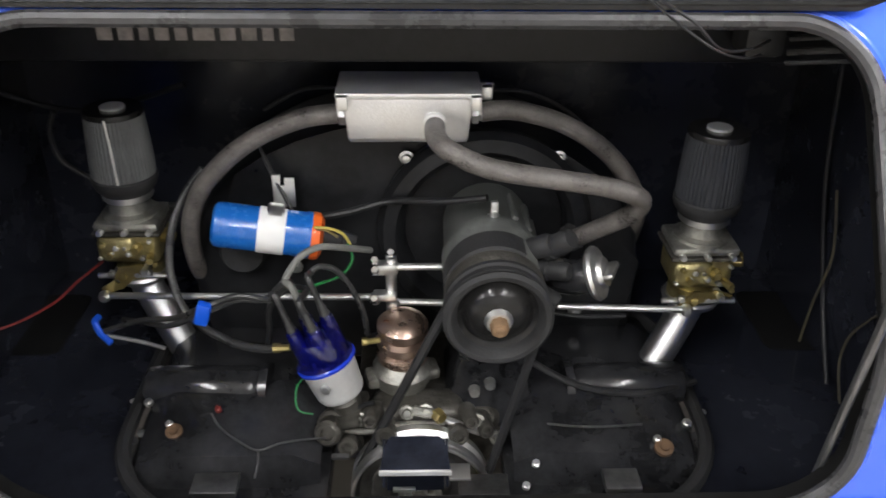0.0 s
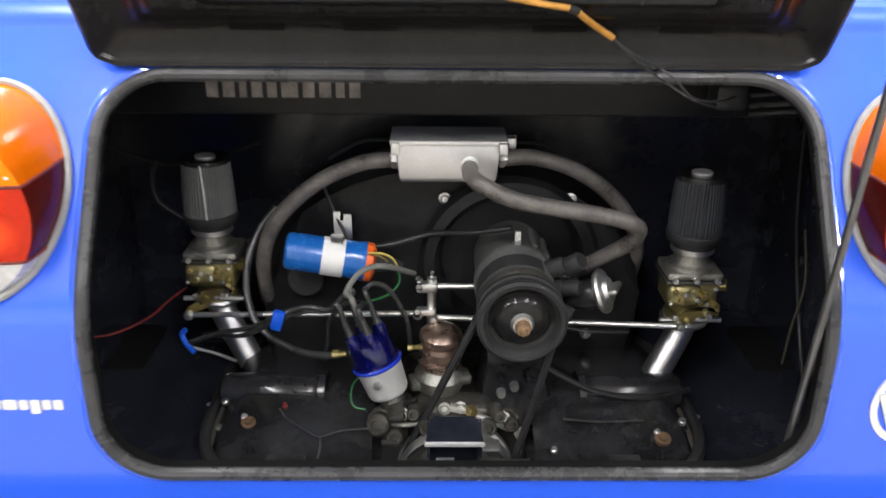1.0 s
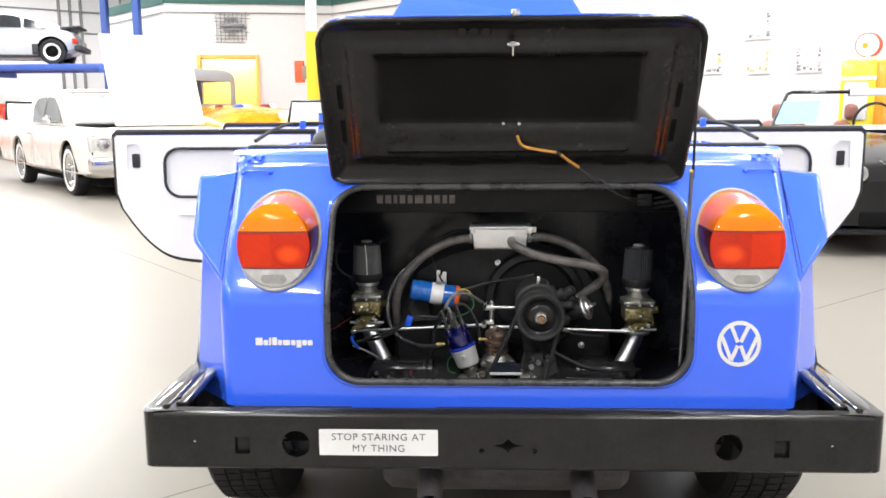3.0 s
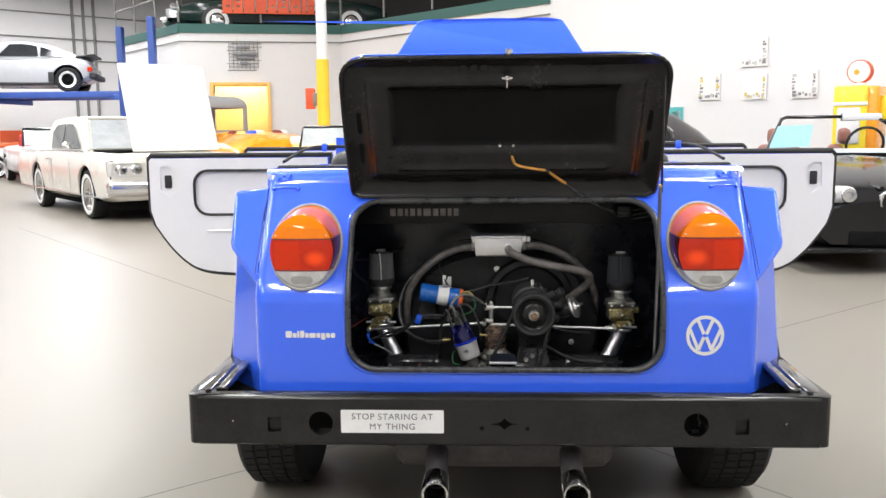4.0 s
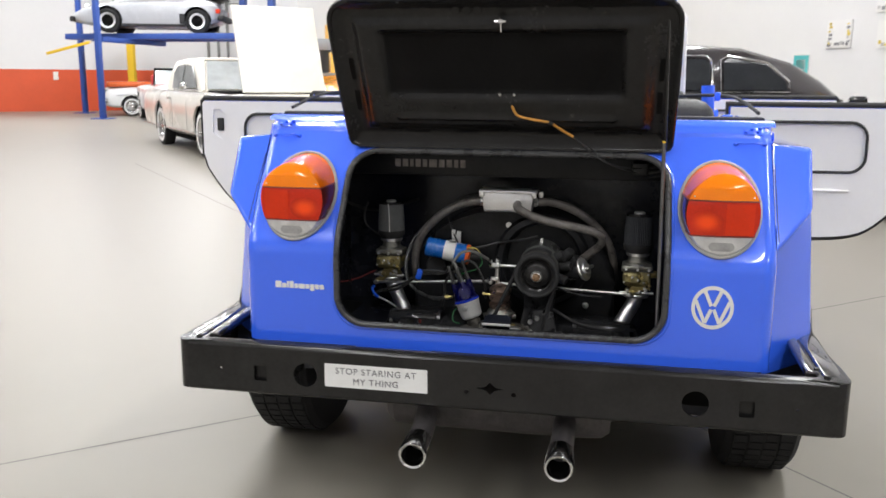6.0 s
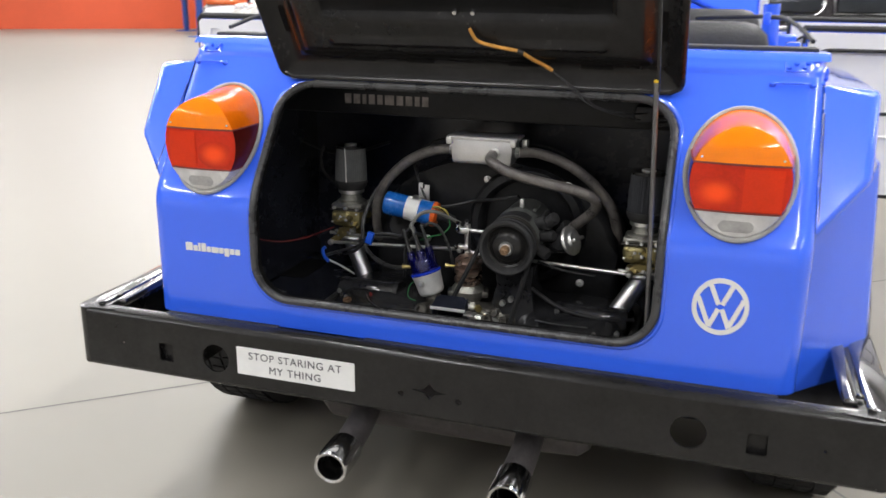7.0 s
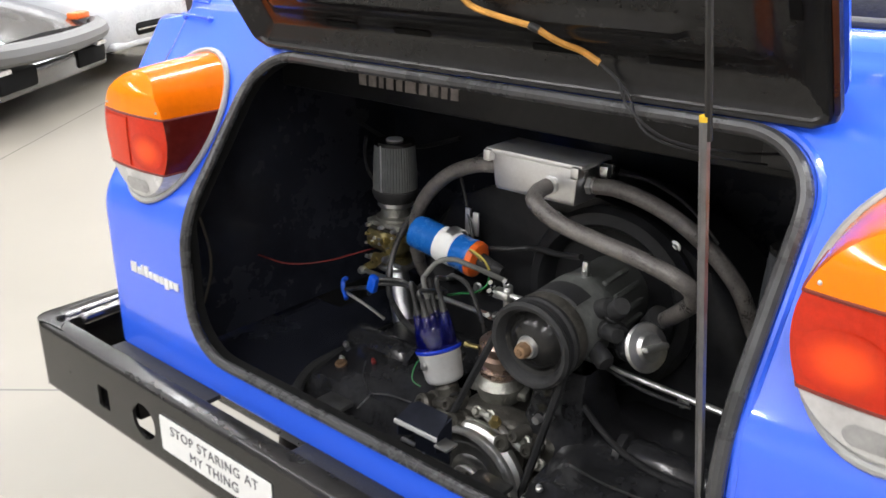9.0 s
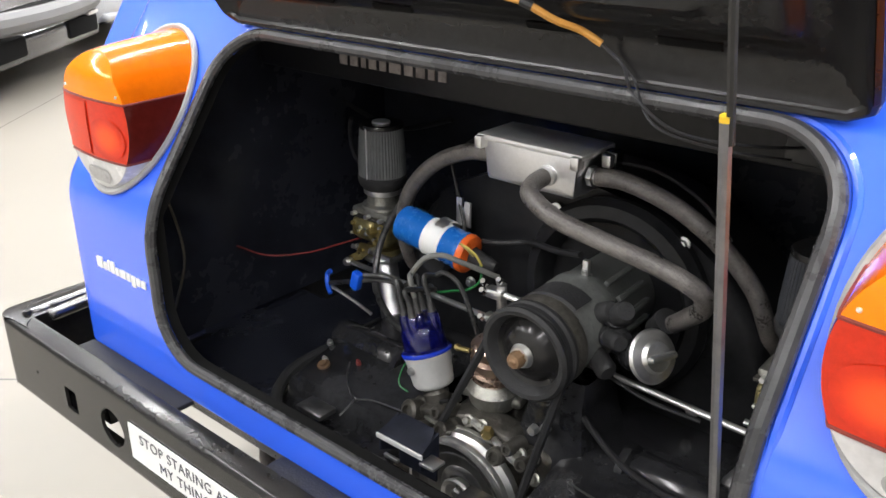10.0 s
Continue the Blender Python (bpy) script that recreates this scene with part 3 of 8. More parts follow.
def flanks():
    """Both sides, each with its boxed rear wing, as one pressed sheet a side."""
    for sx in (-1, 1):
        v = lambda x, y, z: (sx * x, y, z)
        bm = bmesh.new()
        sl = lambda z: YR + .7067 * (z - ZC) + .025                  # the sloped face carried on
        inner_top, tip = v(.651, sl(1.004), 1.004), v(.650, sl(.762), .762)
        outer_top, outer_mid = v(.744, sl(.999), .999), v(.733, sl(.853), .853)
        low_in_top, low_in_bot = v(.652, .10, .76), v(.652, .10, .440)
        low_out_top, low_out_bot = v(.778, .30, .86), v(.803, .262, .440)
        back = [v(.655, .95, 1.0), v(.78, .95, .975), v(.795, .95, .86), v(.82, .95, .80), v(.66, .95, 1.045), v(.65, YT + .03, ZT)]
        faces(bm, [inner_top, tip, outer_mid, outer_top, low_in_top, low_out_top, low_in_bot, low_out_bot] + back,
              [(0, 1, 2, 3), (1, 4, 5, 2), (4, 6, 7, 5), (3, 2, 5, 10, 9), (5, 7, 11, 10), (0, 3, 9, 8), (13, 0, 8, 12)])
        edges = [e for e in bm.edges if len(e.link_faces) == 2]
        bmesh.ops.bevel(bm, geom=edges, offset=0.013, segments=4, affect="EDGES", profile=0.5)
        bmesh.ops.inset_individual(bm, faces=[f for f in bm.faces if f.calc_area() > .004], thickness=.004)
        part("rear_wing", bm, BLUE, car, "blue boxed rear wing", 60)
        # sealed joint between the wing and the body, with its folded bead
        bm = bmesh.new()
        tube(bm, [Vector(inner_top) + Vector((sx * .001, -.003, -.003)), Vector(tip) + Vector((sx * .001, -.003, .030))], .0010, 8)
        part("wing_joint", bm, RUBBER, car, "dark sealed joint")
        bm = bmesh.new()
        # body side ahead of the wing: sill and scuttle, with the door gap between
        box(bm, *sorted((sx * .62, sx * .655)), .95, 1.02, .45, 1.045, .006)
        box(bm, *sorted((sx * .60, sx * .74)), .9, 2.75, .36, .47, .02)
        box(bm, *sorted((sx * .60, sx * .69)), 1.66, 1.76, .45, 1.04, .01)
        box(bm, *sorted((sx * .58, sx * .74)), 2.45, 2.78, .40, 1.02, .03)
        box(bm, *sorted((sx * .42, sx * .79)), 2.78, 3.52, .55, .86, .06)
        part("body_side", bm, BLUE, car)
        # wheel house
        bm = bmesh.new()
        prof = [(0.40 * math.cos(radians(a)), 0.40 * math.sin(radians(a))) for a in range(0, 181, 12)]
        pts = [v(.56, .62 + c, .33 + s) for c, s in prof], [v(.80, .62 + c, .33 + s) for c, s in prof]
        n = len(prof)
        a, b = [bm.verts.new(p) for p in pts[0]], [bm.verts.new(p) for p in pts[1]]
        for i in range(n - 1):
            bm.faces.new((a[i], a[i + 1], b[i + 1], b[i]))
        part("wheel_house", bm, BAY, car)


flanks()


def deck_and_tub():
    bm = bmesh.new()
    # roll-over from the rear face to the deck, then the deck to the cockpit
    rows = [(YT, ZT), (YT + .010, ZT + .009), (YT + .03, ZT + .014), (.34, ZT + .012), (.34, ZT - .03), (.62, ZT - .05)]
    vs = [[bm.verts.new((x, y, z)) for x in (-.655, -.3, 0, .3, .655)] for y, z in rows]
    for r0, r1 in zip(vs, vs[1:]):
        for i in range(4):
            bm.faces.new((r0[i], r0[i + 1], r1[i + 1], r1[i]))
    part("rear_deck", bm, BLUE, car)
    bm = bmesh.new()
    box(bm, -.64, .64, .255, .30, ZT + .010, ZT + .021, .005)
    part("deck_trim", bm, RUBBER, car, "black rubber strip along the rear deck")
    bm = bmesh.new()
    box(bm, -.645, .645, .60, .63, .50, ZT - .02, .004)
    box(bm, -.645, .645, .60, 2.5, .36, .40)
    box(bm, -.645, .645, 2.5, 2.55, .36, 1.04)
    part("tub", bm, BLUE, car)
    # scuttle and nose under the raised front hood
    bm = bmesh.new()
    box(bm, -.62, .62, 2.5, 2.80, .95, 1.05, .03)
    box(bm, -.55, .55, 3.45, 3.56, .52, .90, .04)
    part("scuttle", bm, BLUE, car)
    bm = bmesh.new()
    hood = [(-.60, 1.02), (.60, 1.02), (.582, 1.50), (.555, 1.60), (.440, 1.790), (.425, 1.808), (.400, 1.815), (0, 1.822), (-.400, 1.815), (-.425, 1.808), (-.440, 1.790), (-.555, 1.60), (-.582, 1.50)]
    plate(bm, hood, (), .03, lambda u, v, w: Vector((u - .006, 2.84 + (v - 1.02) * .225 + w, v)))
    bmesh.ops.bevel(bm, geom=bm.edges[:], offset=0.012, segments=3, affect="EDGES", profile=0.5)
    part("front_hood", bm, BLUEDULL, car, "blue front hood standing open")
    # folded windscreen frame
    bm = bmesh.new()
    tube(bm, [(-.60, 2.46, 1.04), (-.585, 2.40, 1.46), (-.55, 2.39, 1.49), (.55, 2.39, 1.49), (.585, 2.40, 1.46), (.60, 2.46, 1.04)], 0.017, 10)
    tube(bm, [(-.60, 2.46, 1.06), (.60, 2.46, 1.06)], 0.017, 10)
    part("windscreen_frame", bm, WHITE, car, "pale windscreen frame")
    # seats
    for x in (-.32, .32):
        for y, top in ((.66, 1.10), (1.62, 1.12)):
            bm = bmesh.new()
            box(bm, x - .25, x + .25, y, y + .14, .55, top, .06, seg=3)
            part("seat_back", bm, LEATHER, car, "black vinyl seat back")
            bm = bmesh.new()
            box(bm, x - .25, x + .25, y + .1, y + .58, .48, .62, .05, seg=3)
            part("seat_cushion", bm, LEATHER, car)
    # hood bows and their fittings on the deck corners
    for sx in (-1, 1):
        bm = bmesh.new()
        tube(bm, curve([(sx * .63, .30, 1.075), (sx * .60, .42, 1.105), (sx * .56, .55, 1.115), (sx * .40, .62, 1.11)], 5), 0.0048, 8)
        part("hood_bow", bm, RUBBER, car)
        bm = bmesh.new()
        box(bm, sx * .55 - .008, sx * .55 + .008, .505, .525, 1.10, 1.125, .004)
        part("bow_bracket", bm, BLUE, car)
        bm = bmesh.new()
        tube(bm, [(sx * .58, 1.02, 1.02), (sx * .575, 1.02, 1.14)], 0.022, 12)
        part("pillar_socket", bm, BLUE, car)
        slope = Matrix.Rotation(math.atan2(YT - YR, ZT - ZC) * -1, 4, "X")
        q = Matrix.Translation(rear_face(sx * .600, (1.034 - ZC) * SLOPE, -.002)) @ slope
        bm = bmesh.new()
        box(bm, -.021, .021, -.003, .002, -.011, .010, .0015, q)
        hinge = part("hinge_plate", bm, BLUE, car, "blue painted hinge plate")
        for dx, dz in ((-.015, -.004), (-.002, .004), (.012, -.003), (.017, .006)):
            bm = bmesh.new()
            lathe(bm, [(0, .0055), (.0034, .0050), (.0046, .002), (.0046, -.002)], axis_matrix(q @ Vector((dx, -.003, dz)), q.to_3x3() @ Vector((0, -1, 0))), 8)
            part("hinge_screw", bm, BLUE, hinge)
        q = Matrix.Translation(rear_face(sx * .594, (1.003 - ZC) * SLOPE, -.001)) @ slope
        bm = bmesh.new()
        tube(bm, curve([q @ Vector(p) for p in ((-.031, .001, .001), (-.027, -.006, .001), (-.018, -.009, 0), (.018, -.009, 0), (.027, -.006, .001), (.031, .001, .001))], 4), .0026, 8)
        bar = part("tie_down", bm, BLUE, car, "blue tie-down staple")
        for dx in (-.034, .034):
            bm = bmesh.new()
            lathe(bm, [(0, .005), (.0038, .0045), (.0058, .001), (.0058, -.002)], axis_matrix(q @ Vector((dx, -.001, .002)), q.to_3x3() @ Vector((0, -1, 0))), 8)
            part("staple_foot", bm, BLUE, bar)
        # stepped corner flange with its studs
        bm = bmesh.new()
        box(bm, *sorted((sx * .628, sx * .656)), .200, .245, 1.012, 1.034, .006)
        flange = part("corner_flange", bm, BLUE, car)
        for x, y, z in ((.632, .193, 1.036), (.642, .197, 1.027), (.650, .202, 1.014), (.644, .182, 1.006), (.652, .186, .997)):
            bm = bmesh.new()
            lathe(bm, [(0, .007), (.0035, .0065), (.0052, .003), (.0052, -.006)], axis_matrix((sx * x, y, z), (sx * .3, -.8, .5)), 8)
            part("stud", bm, STEEL if z > 1.02 else BLUE, flange)

deck_and_tub()


def open_door(sx, y, zt, width, name):
    """A door swung straight out, its white lined inside towards the rear."""
    d = thing(name, "blue car door swung open, showing its white inner lining", "car door", None, group="open car doors")
    x0, x1 = .70, .70 + width
    foot = [Vector((x1 - .02, zt - .30, 0)), Vector((x1 - .09, zt - .40, 0)), Vector((x1 - .17, zt - .475, 0)), Vector((x1 - .25, zt - .505, 0)), Vector((x1 - .36, zt - .515, 0))]
    out = [(x0, zt - .515), (x0, zt), (x1 - .01, zt), (x1, zt - .012), (x1, zt - .235)] + [(p.x, p.y) for p in curve(foot, 3)]
    put = lambda u, v, w: Vector((sx * u, y + w, v))
    bm = bmesh.new()
    plate(bm, out, thick=0.05, place=put)
    d_panel = part("door_shell", bm, BLUE, d)
    d_panel.parent = d
    bm = bmesh.new()
    cx, cz = sum(p[0] for p in out) / len(out), sum(p[1] for p in out) / len(out)
    inset = [(cx + (u - cx) * 0.975, cz + (v - cz) * 0.965) for u, v in out]
    pocket = rounded(x0 + .02, x1 - .20, zt - .255, zt - .065, .06, 6)
    latch = [(x1 - .125, zt - .16), (x1 - .125, zt - .075), (x1 - .085, zt - .045), (x1 - .055, zt - .05), (x1 - .05, zt - .15), (x1 - .09, zt - .175)]
    plate(bm, inset, [pocket, latch], thick=0.012, place=lambda u, v, w: put(u, v, w - 0.016))
    part("lining", bm, DOORWHITE, d, "white moulded door lining")
    bm = bmesh.new()
    plate(bm, pocket, thick=0.004, place=lambda u, v, w: put(u, v, w - 0.006))
    part("map_pocket", bm, DOORWHITE, d)
    bm = bmesh.new()
    tube(bm, [put(u, v, -0.016) for u, v in pocket], 0.006, 6, closed=True)
    part("pocket_beading", bm, RUBBER, d)
    bm = bmesh.new()
    plate(bm, latch, thick=0.004, place=lambda u, v, w: put(u, v, w - 0.007))
    part("latch_recess", bm, DOORWHITE, d)
    bm = bmesh.new()
    box(bm, *sorted((sx * (x1 - .10), sx * (x1 - .07))), y - .014, y - .008, zt - .14, zt - .085, .004)
    part("latch", bm, RUBBER, d)
    bm = bmesh.new()
    tube(bm, [put(u, v, 0.0) for u, v in out], 0.011, 8, closed=True)
    part("weather_strip", bm, RUBBER, d, "black rubber edging")
    bm = bmesh.new()
    box(bm, *sorted((sx * (x0 + .0), sx * (x1 - .25))), y - .024, y - .012, zt - .330, zt - .322, .0035)
    part("pull_ledge", bm, DOORWHITE, d)


for sx in (-1, 1):
    open_door(sx, 1.49, 1.068, .795 if sx < 0 else .715, "rear_door")
    open_door(sx, 2.40, 1.078, .62, "front_door")


def tail_lamp(sx):
    lamp = new("tail_lamp")
    lamp.parent = car
    lamp["label"] = "round tail lamp with amber, red and clear fields"
    cx, w, s0, s1 = .520, .0905, .0145, .2630
    cs, hs = (s0 + s1) / 2, (s1 - s0) / 2
    RF = .90                                    # the front's share of the lamp's radius

    def skin(u, v, lift=0.0):
        """u, v in the unit disc: an upright front, then a wall back to the sheet."""
        x, s = cx + u * w, cs + v * hs
        base = rear_face(x, max(s, 1e-6), -0.004)
        r = min(math.hypot(u, v), 1.0)
        front = -0.014 - 0.010 * (1 - u * u) + 0.010 * max(v, 0) ** 2 + 0.02 * smoothstep(0.55, 1.0, v) + .012 * max(-v - .5, 0)
        rise = 1 - max((r - RF) / (1 - RF), 0) ** 1.45
        y = base.y + (front - base.y) * rise + lift
        return Vector((sx * x, y, base.z - 0.004 * rise))

    def field(z0, z1, pieces):
        """pieces: name, material, label for the front and for the wall."""
        m = 28
        rows = [math.sin(math.asin(z0) + (math.asin(z1) - math.asin(z0)) * j / m) for j in range(m + 1)]
        spans = {"wall_a": [], "front": [], "wall_b": []}
        for v in rows:
            hw, hf = math.sqrt(max(1 - v * v, 0)), math.sqrt(max(RF * RF - v * v, 0))
            spans["wall_a"].append([(-hw + (hw - hf) * k / 8, v) for k in range(9)])
            spans["front"].append([(-hf + 2 * hf * k / 24, v) for k in range(25)])
            spans["wall_b"].append([(hf + (hw - hf) * k / 8, v) for k in range(9)])
        for (name, material, label), keys in zip(pieces, (("front",), ("wall_a", "wall_b"))):
            for key in keys:
                bm = bmesh.new()
                g = [[bm.verts.new(skin(u, v)) for u, v in row] for row in spans[key]]
                for r0, r1 in zip(g, g[1:]):
                    for i in range(len(r0) - 1):
                        bm.faces.new((r0[i], r0[i + 1], r1[i + 1], r1[i]))
                bmesh.ops.remove_doubles(bm, verts=bm.verts[:], dist=1e-5)
                part(name, bm, material, lamp, label, 60)

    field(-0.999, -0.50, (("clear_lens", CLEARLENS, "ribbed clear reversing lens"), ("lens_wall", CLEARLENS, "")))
    field(-0.485, 0.30, (("red_lens", REDLENS, "red brake lens"), ("lens_wall", SHADEDRED, "side of the red lens, shaded dark in its colour")))
    field(0.315, 0.999, (("amber_lens", AMBER, "amber indicator lens"), ("lens_wall", AMBERSHEEN, "side of the amber lens, reddish sheen in its colour")))
    # square reflector on the outer half of the red field
    bm = bmesh.new()
    g = [[bm.verts.new(skin(.06 + .70 * i / 12, -.45 + .70 * j / 10, -.0018)) for i in range(13)] for j in range(11)]
    for r0, r1 in zip(g, g[1:]):
        for i in range(12):
            bm.faces.new((r0[i], r0[i + 1], r1[i + 1], r1[i]))
    part("reflector", bm, REFLECTOR, lamp, "brighter red reflector square", 60)
    # rounder painted glow of the bulb chamber in the inner half, prism field in the clear lens
    for name, material, cu, cv, ru, rv, lab in (("bulb_lens", BULBGLOW, -.40, -.18, .42, .27, "bulb glow painted into the red lens"), ("prism_lens", PRISM, .0, -.735, .32, .10, "grey prism field")):
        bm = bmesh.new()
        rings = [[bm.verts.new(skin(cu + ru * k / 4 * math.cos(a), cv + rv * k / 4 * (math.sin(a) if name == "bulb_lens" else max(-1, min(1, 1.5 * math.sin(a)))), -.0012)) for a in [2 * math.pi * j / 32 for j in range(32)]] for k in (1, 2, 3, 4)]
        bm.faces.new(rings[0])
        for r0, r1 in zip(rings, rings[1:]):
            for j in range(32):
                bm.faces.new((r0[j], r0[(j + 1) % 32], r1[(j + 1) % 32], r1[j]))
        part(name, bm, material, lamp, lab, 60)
    for v in (-0.492, 0.307):
        bm = bmesh.new()
        half = math.sqrt(1 - v * v)
        tube(bm, [skin(half * math.sin(t * math.pi / 2), v, 0.0) for t in [k / 30 - 1 for k in range(61)]], 0.0018, 6)
        part("divider", bm, DARKRED2, lamp)
    bm = bmesh.new()
    tube(bm, [rear_face(sx * (cx + 1.02 * w * math.cos(a)), max(cs + 1.02 * hs * math.sin(a), 1e-6), -.004) for a in [2 * math.pi * k / 48 for k in range(48)]], 0.0046, 8, closed=True)
    part("gasket", bm, RIM, lamp, "grey lamp gasket")
    for u, v in ((-.72, .40), (.72, .40)):
        bm = bmesh.new()
        lathe(bm, [(0, .002), (.0017, .0016), (.0022, 0)], axis_matrix(skin(u, v), (0, -1, .3)), 10)
        part("lens_screw", bm, STEEL, lamp)


for sx in (-1, 1):
    tail_lamp(sx)


def rear_marks():
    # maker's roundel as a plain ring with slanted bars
    on = lambda u, v, w: Vector((.5095 + u * .89, YR - .0025 + w, .638 + v * .97))
    badge = new("roundel")
    badge.parent = car
    badge["label"] = "white round badge sticker"
    bm = bmesh.new()
    plate(bm, circle(0, 0, .0535, 40), [circle(0, 0, .0445, 40)[::-1]], .002, on)
    part("badge_ring", bm, WHITE, badge, "", 0)
    t = .0044
    for k, (x0, z0, x1, z1) in enumerate(((-.021, .041, -.0035, .004), (.021, .041, .0035, .004), (-.0425, .016, -.0185, -.038), (.0425, .016, .0185, -.038), (-.0185, -.038, -.0035, -.004), (.0185, -.038, .0035, -.004))):
        d = Vector((x1 - x0, z1 - z0)).normalized()
        n = Vector((-d.y, d.x)) * t
        bm = bmesh.new()
        plate(bm, [(x0 + n.x, z0 + n.y), (x0 - n.x, z0 - n.y), (x1 - n.x, z1 - n.y), (x1 + n.x, z1 + n.y)], (), .0022, lambda u, v, w, k=k: on(u, v, w - .0003 * (k + 1)))
        part("badge_bar", bm, WHITE, badge, "", 0)
    # word mark as plain bars
    mark = new("word_mark")
    mark.parent = car
    mark["label"] = "row of plain white bars"
    x = -.566
    for k, (wd, hi, lo) in enumerate(((.016, .017, 0), (.010, .012, 0), (.005, .018, 0), (.011, .018, 0), (.009, .012, 0), (.016, .012, 0), (.010, .012, 0), (.011, .012, -.005), (.010, .012, 0), (.011, .012, 0))):
        bm = bmesh.new()
        plate(bm, rounded(x, x + wd, lo, hi, .0022, 3), (), .002, lambda u, v, w: Vector((u, YR - .0025 + w, .631 + v)))
        part("mark_bar", bm, WHITE, mark, "", 0)
        x += wd + .0022


rear_marks()


def engine_lid():
    """Raised lid, leaning back over the opening; its black pressed underside faces the rear."""
    lid = new("engine_lid")
    lid.parent = car
    lid["label"] = "raised engine lid, blue outside with a black pressed underside"
    bot, top = Vector((0, .141, .988)), Vector((0, -.075, 1.335))
    up = (top - bot).normalized()
    nrm = Vector((0, up.z, -up.y)) * -1        # towards the rear
    if nrm.y > 0:
        nrm = -nrm
    H = (top - bot).length

    def half_width(v):
        w = .4045 - .006 * v / H + .004 * math.sin(math.pi * v / H)
        r = .055
        if v > H - r:
            w -= r - math.sqrt(max(r * r - (v - H + r) ** 2, 0))
        if v < .02:
            w -= .02 - math.sqrt(max(.0004 - (.02 - v) ** 2, 0))
        return w

    def relief(u, v):
        """Height of the pressing, towards the rear."""
        du, dv = .402 - abs(u), min(v, H - v)
        e = min(du, dv)
        h = .012 * (1 - smoothstep(.0, .012, e))                     # folded rim
        h += -.010 * smoothstep(.014, .030, e)
        h += .014 * smoothstep(.045, .070, e)
        inner = min(.292 - abs(u), v - .140, H - .078 - v)
        h -= .016 * smoothstep(-.004, .022, inner)
        if abs(u) < .27:
            h += .006 * (smoothstep(.083, .087, v) - smoothstep(.093, .098, v))
        return h

    n, m = 110, 64
    bm = bmesh.new()
    grid = []
    for j in range(m + 1):
        v = H * j / m
        w = half_width(v)
        grid.append([bm.verts.new(bot + up * v + Vector((-w + 2 * w * i / n, 0, 0)) + nrm * relief(-w + 2 * w * i / n, v)) for i in range(n + 1)])
    for j in range(m):
        for i in range(n):
            bm.faces.new((grid[j][i], grid[j][i + 1], grid[j + 1][i + 1], grid[j + 1][i]))
    # recess faces copied just proud, in the darker black that paints their shade
    deep_faces = [f for f in bm.faces if min(.292 - abs(f.calc_center_median().x), (f.calc_center_median() - bot).dot(up) - .140, H - .078 - (f.calc_center_median() - bot).dot(up)) > .012]
    cut = bmesh.ops.duplicate(bm, geom=deep_faces)["geom"]
    recess_bm = bmesh.new()
    index = {}
    for f in [g for g in cut if isinstance(g, bmesh.types.BMFace)]:
        recess_bm.faces.new([index.setdefault(v, None) or index.update({v: recess_bm.verts.new(v.co + nrm * .0012)}) or index[v] for v in f.verts])
    bmesh.ops.delete(bm, geom=[g for g in cut if isinstance(g, bmesh.types.BMVert)], context="VERTS")
    part("inner_panel", bm, LIDBLACK, lid, "black pressed inner panel", 60)
    part("lid_pad", recess_bm, LIDRECESS, lid, "lid recess, its shade painted in a darker black", 60)
    bm = bmesh.new()
    outline = [(-half_width(H * j / 40), H * j / 40) for j in range(41)]
    loop = [(-u * -1, v) for u, v in outline] + [(-u, v) for u, v in reversed(outline)]
    plate(bm, loop, (), .005, lambda u, v, w: bot + up * (v * .985) + Vector((u, 0, 0)) - nrm * (.027 + w))
    part("outer_skin", bm, BLUE, lid)
    bm = bmesh.new()
    edge = [bot + up * v + Vector((u, 0, 0)) + nrm * .004 for u, v in loop]
    tube(bm, edge, .0065, 8, closed=True)
    part("edge_fold", bm, LIDBLACK, lid)
    # drain slots in the frame as flat bars, their inner shade put into the colour
    for u, v, du, dv in ((-.224, .039, .030, .004), (-.10, .039, .030, .004), (.11, .039, .030, .004), (.25, .039, .030, .004), (-.37, .13, .006, .03), (-.37, .22, .006, .03), (.37, .13, .006, .03), (.37, .22, .006, .03)):
        bm = bmesh.new()
        p = bot + up * v + Vector((u, 0, 0)) + nrm * (relief(u, v) + .001)
        mm = Matrix((Vector((1, 0, 0)), up, nrm)).transposed().to_4x4()
        box(bm, -du, du, -dv, dv, -.001, .001, .0008, Matrix.Translation(p) @ mm, 1)
        part("drain_slot", bm, SOOTSHADE, lid)
    for u in (-.009, .026):
        bm = bmesh.new()
        p = bot + up * .154 + Vector((u, 0, 0)) + nrm * relief(u, .154)
        lathe(bm, [(0, .007), (.004, .007), (.0055, .004), (.0055, -.002)], axis_matrix(p, nrm), 10)
        part("lid_screw", bm, CHROME, lid, "bright screw head")
    bm = bmesh.new()
    p = bot + up * .362 + nrm * .012 + Vector((.006, 0, 0))
    lathe(bm, [(0, .010), (.007, .010), (.008, .006), (.006, .0)], axis_matrix(p, nrm), 14)
    tube(bm, [p + nrm * .006, p + nrm * .010 - up * .026], .0022, 8)
    tube(bm, [p + nrm * .010 + Vector((-.012, 0, 0)), p + nrm * .013, p + nrm * .010 + Vector((.012, 0, 0))], .0036, 8)
    part("lid_catch", bm, CHROME, lid, "bright catch pin")
    bm = bmesh.new()
    for du in (-.10, -.075, -.05):
        lathe(bm, [(0, .004), (.010, .003), (.012, 0)], axis_matrix(bot + up * (H - .035) + Vector((du, 0, 0)) + nrm * (relief(du, H - .035)), nrm), 12)
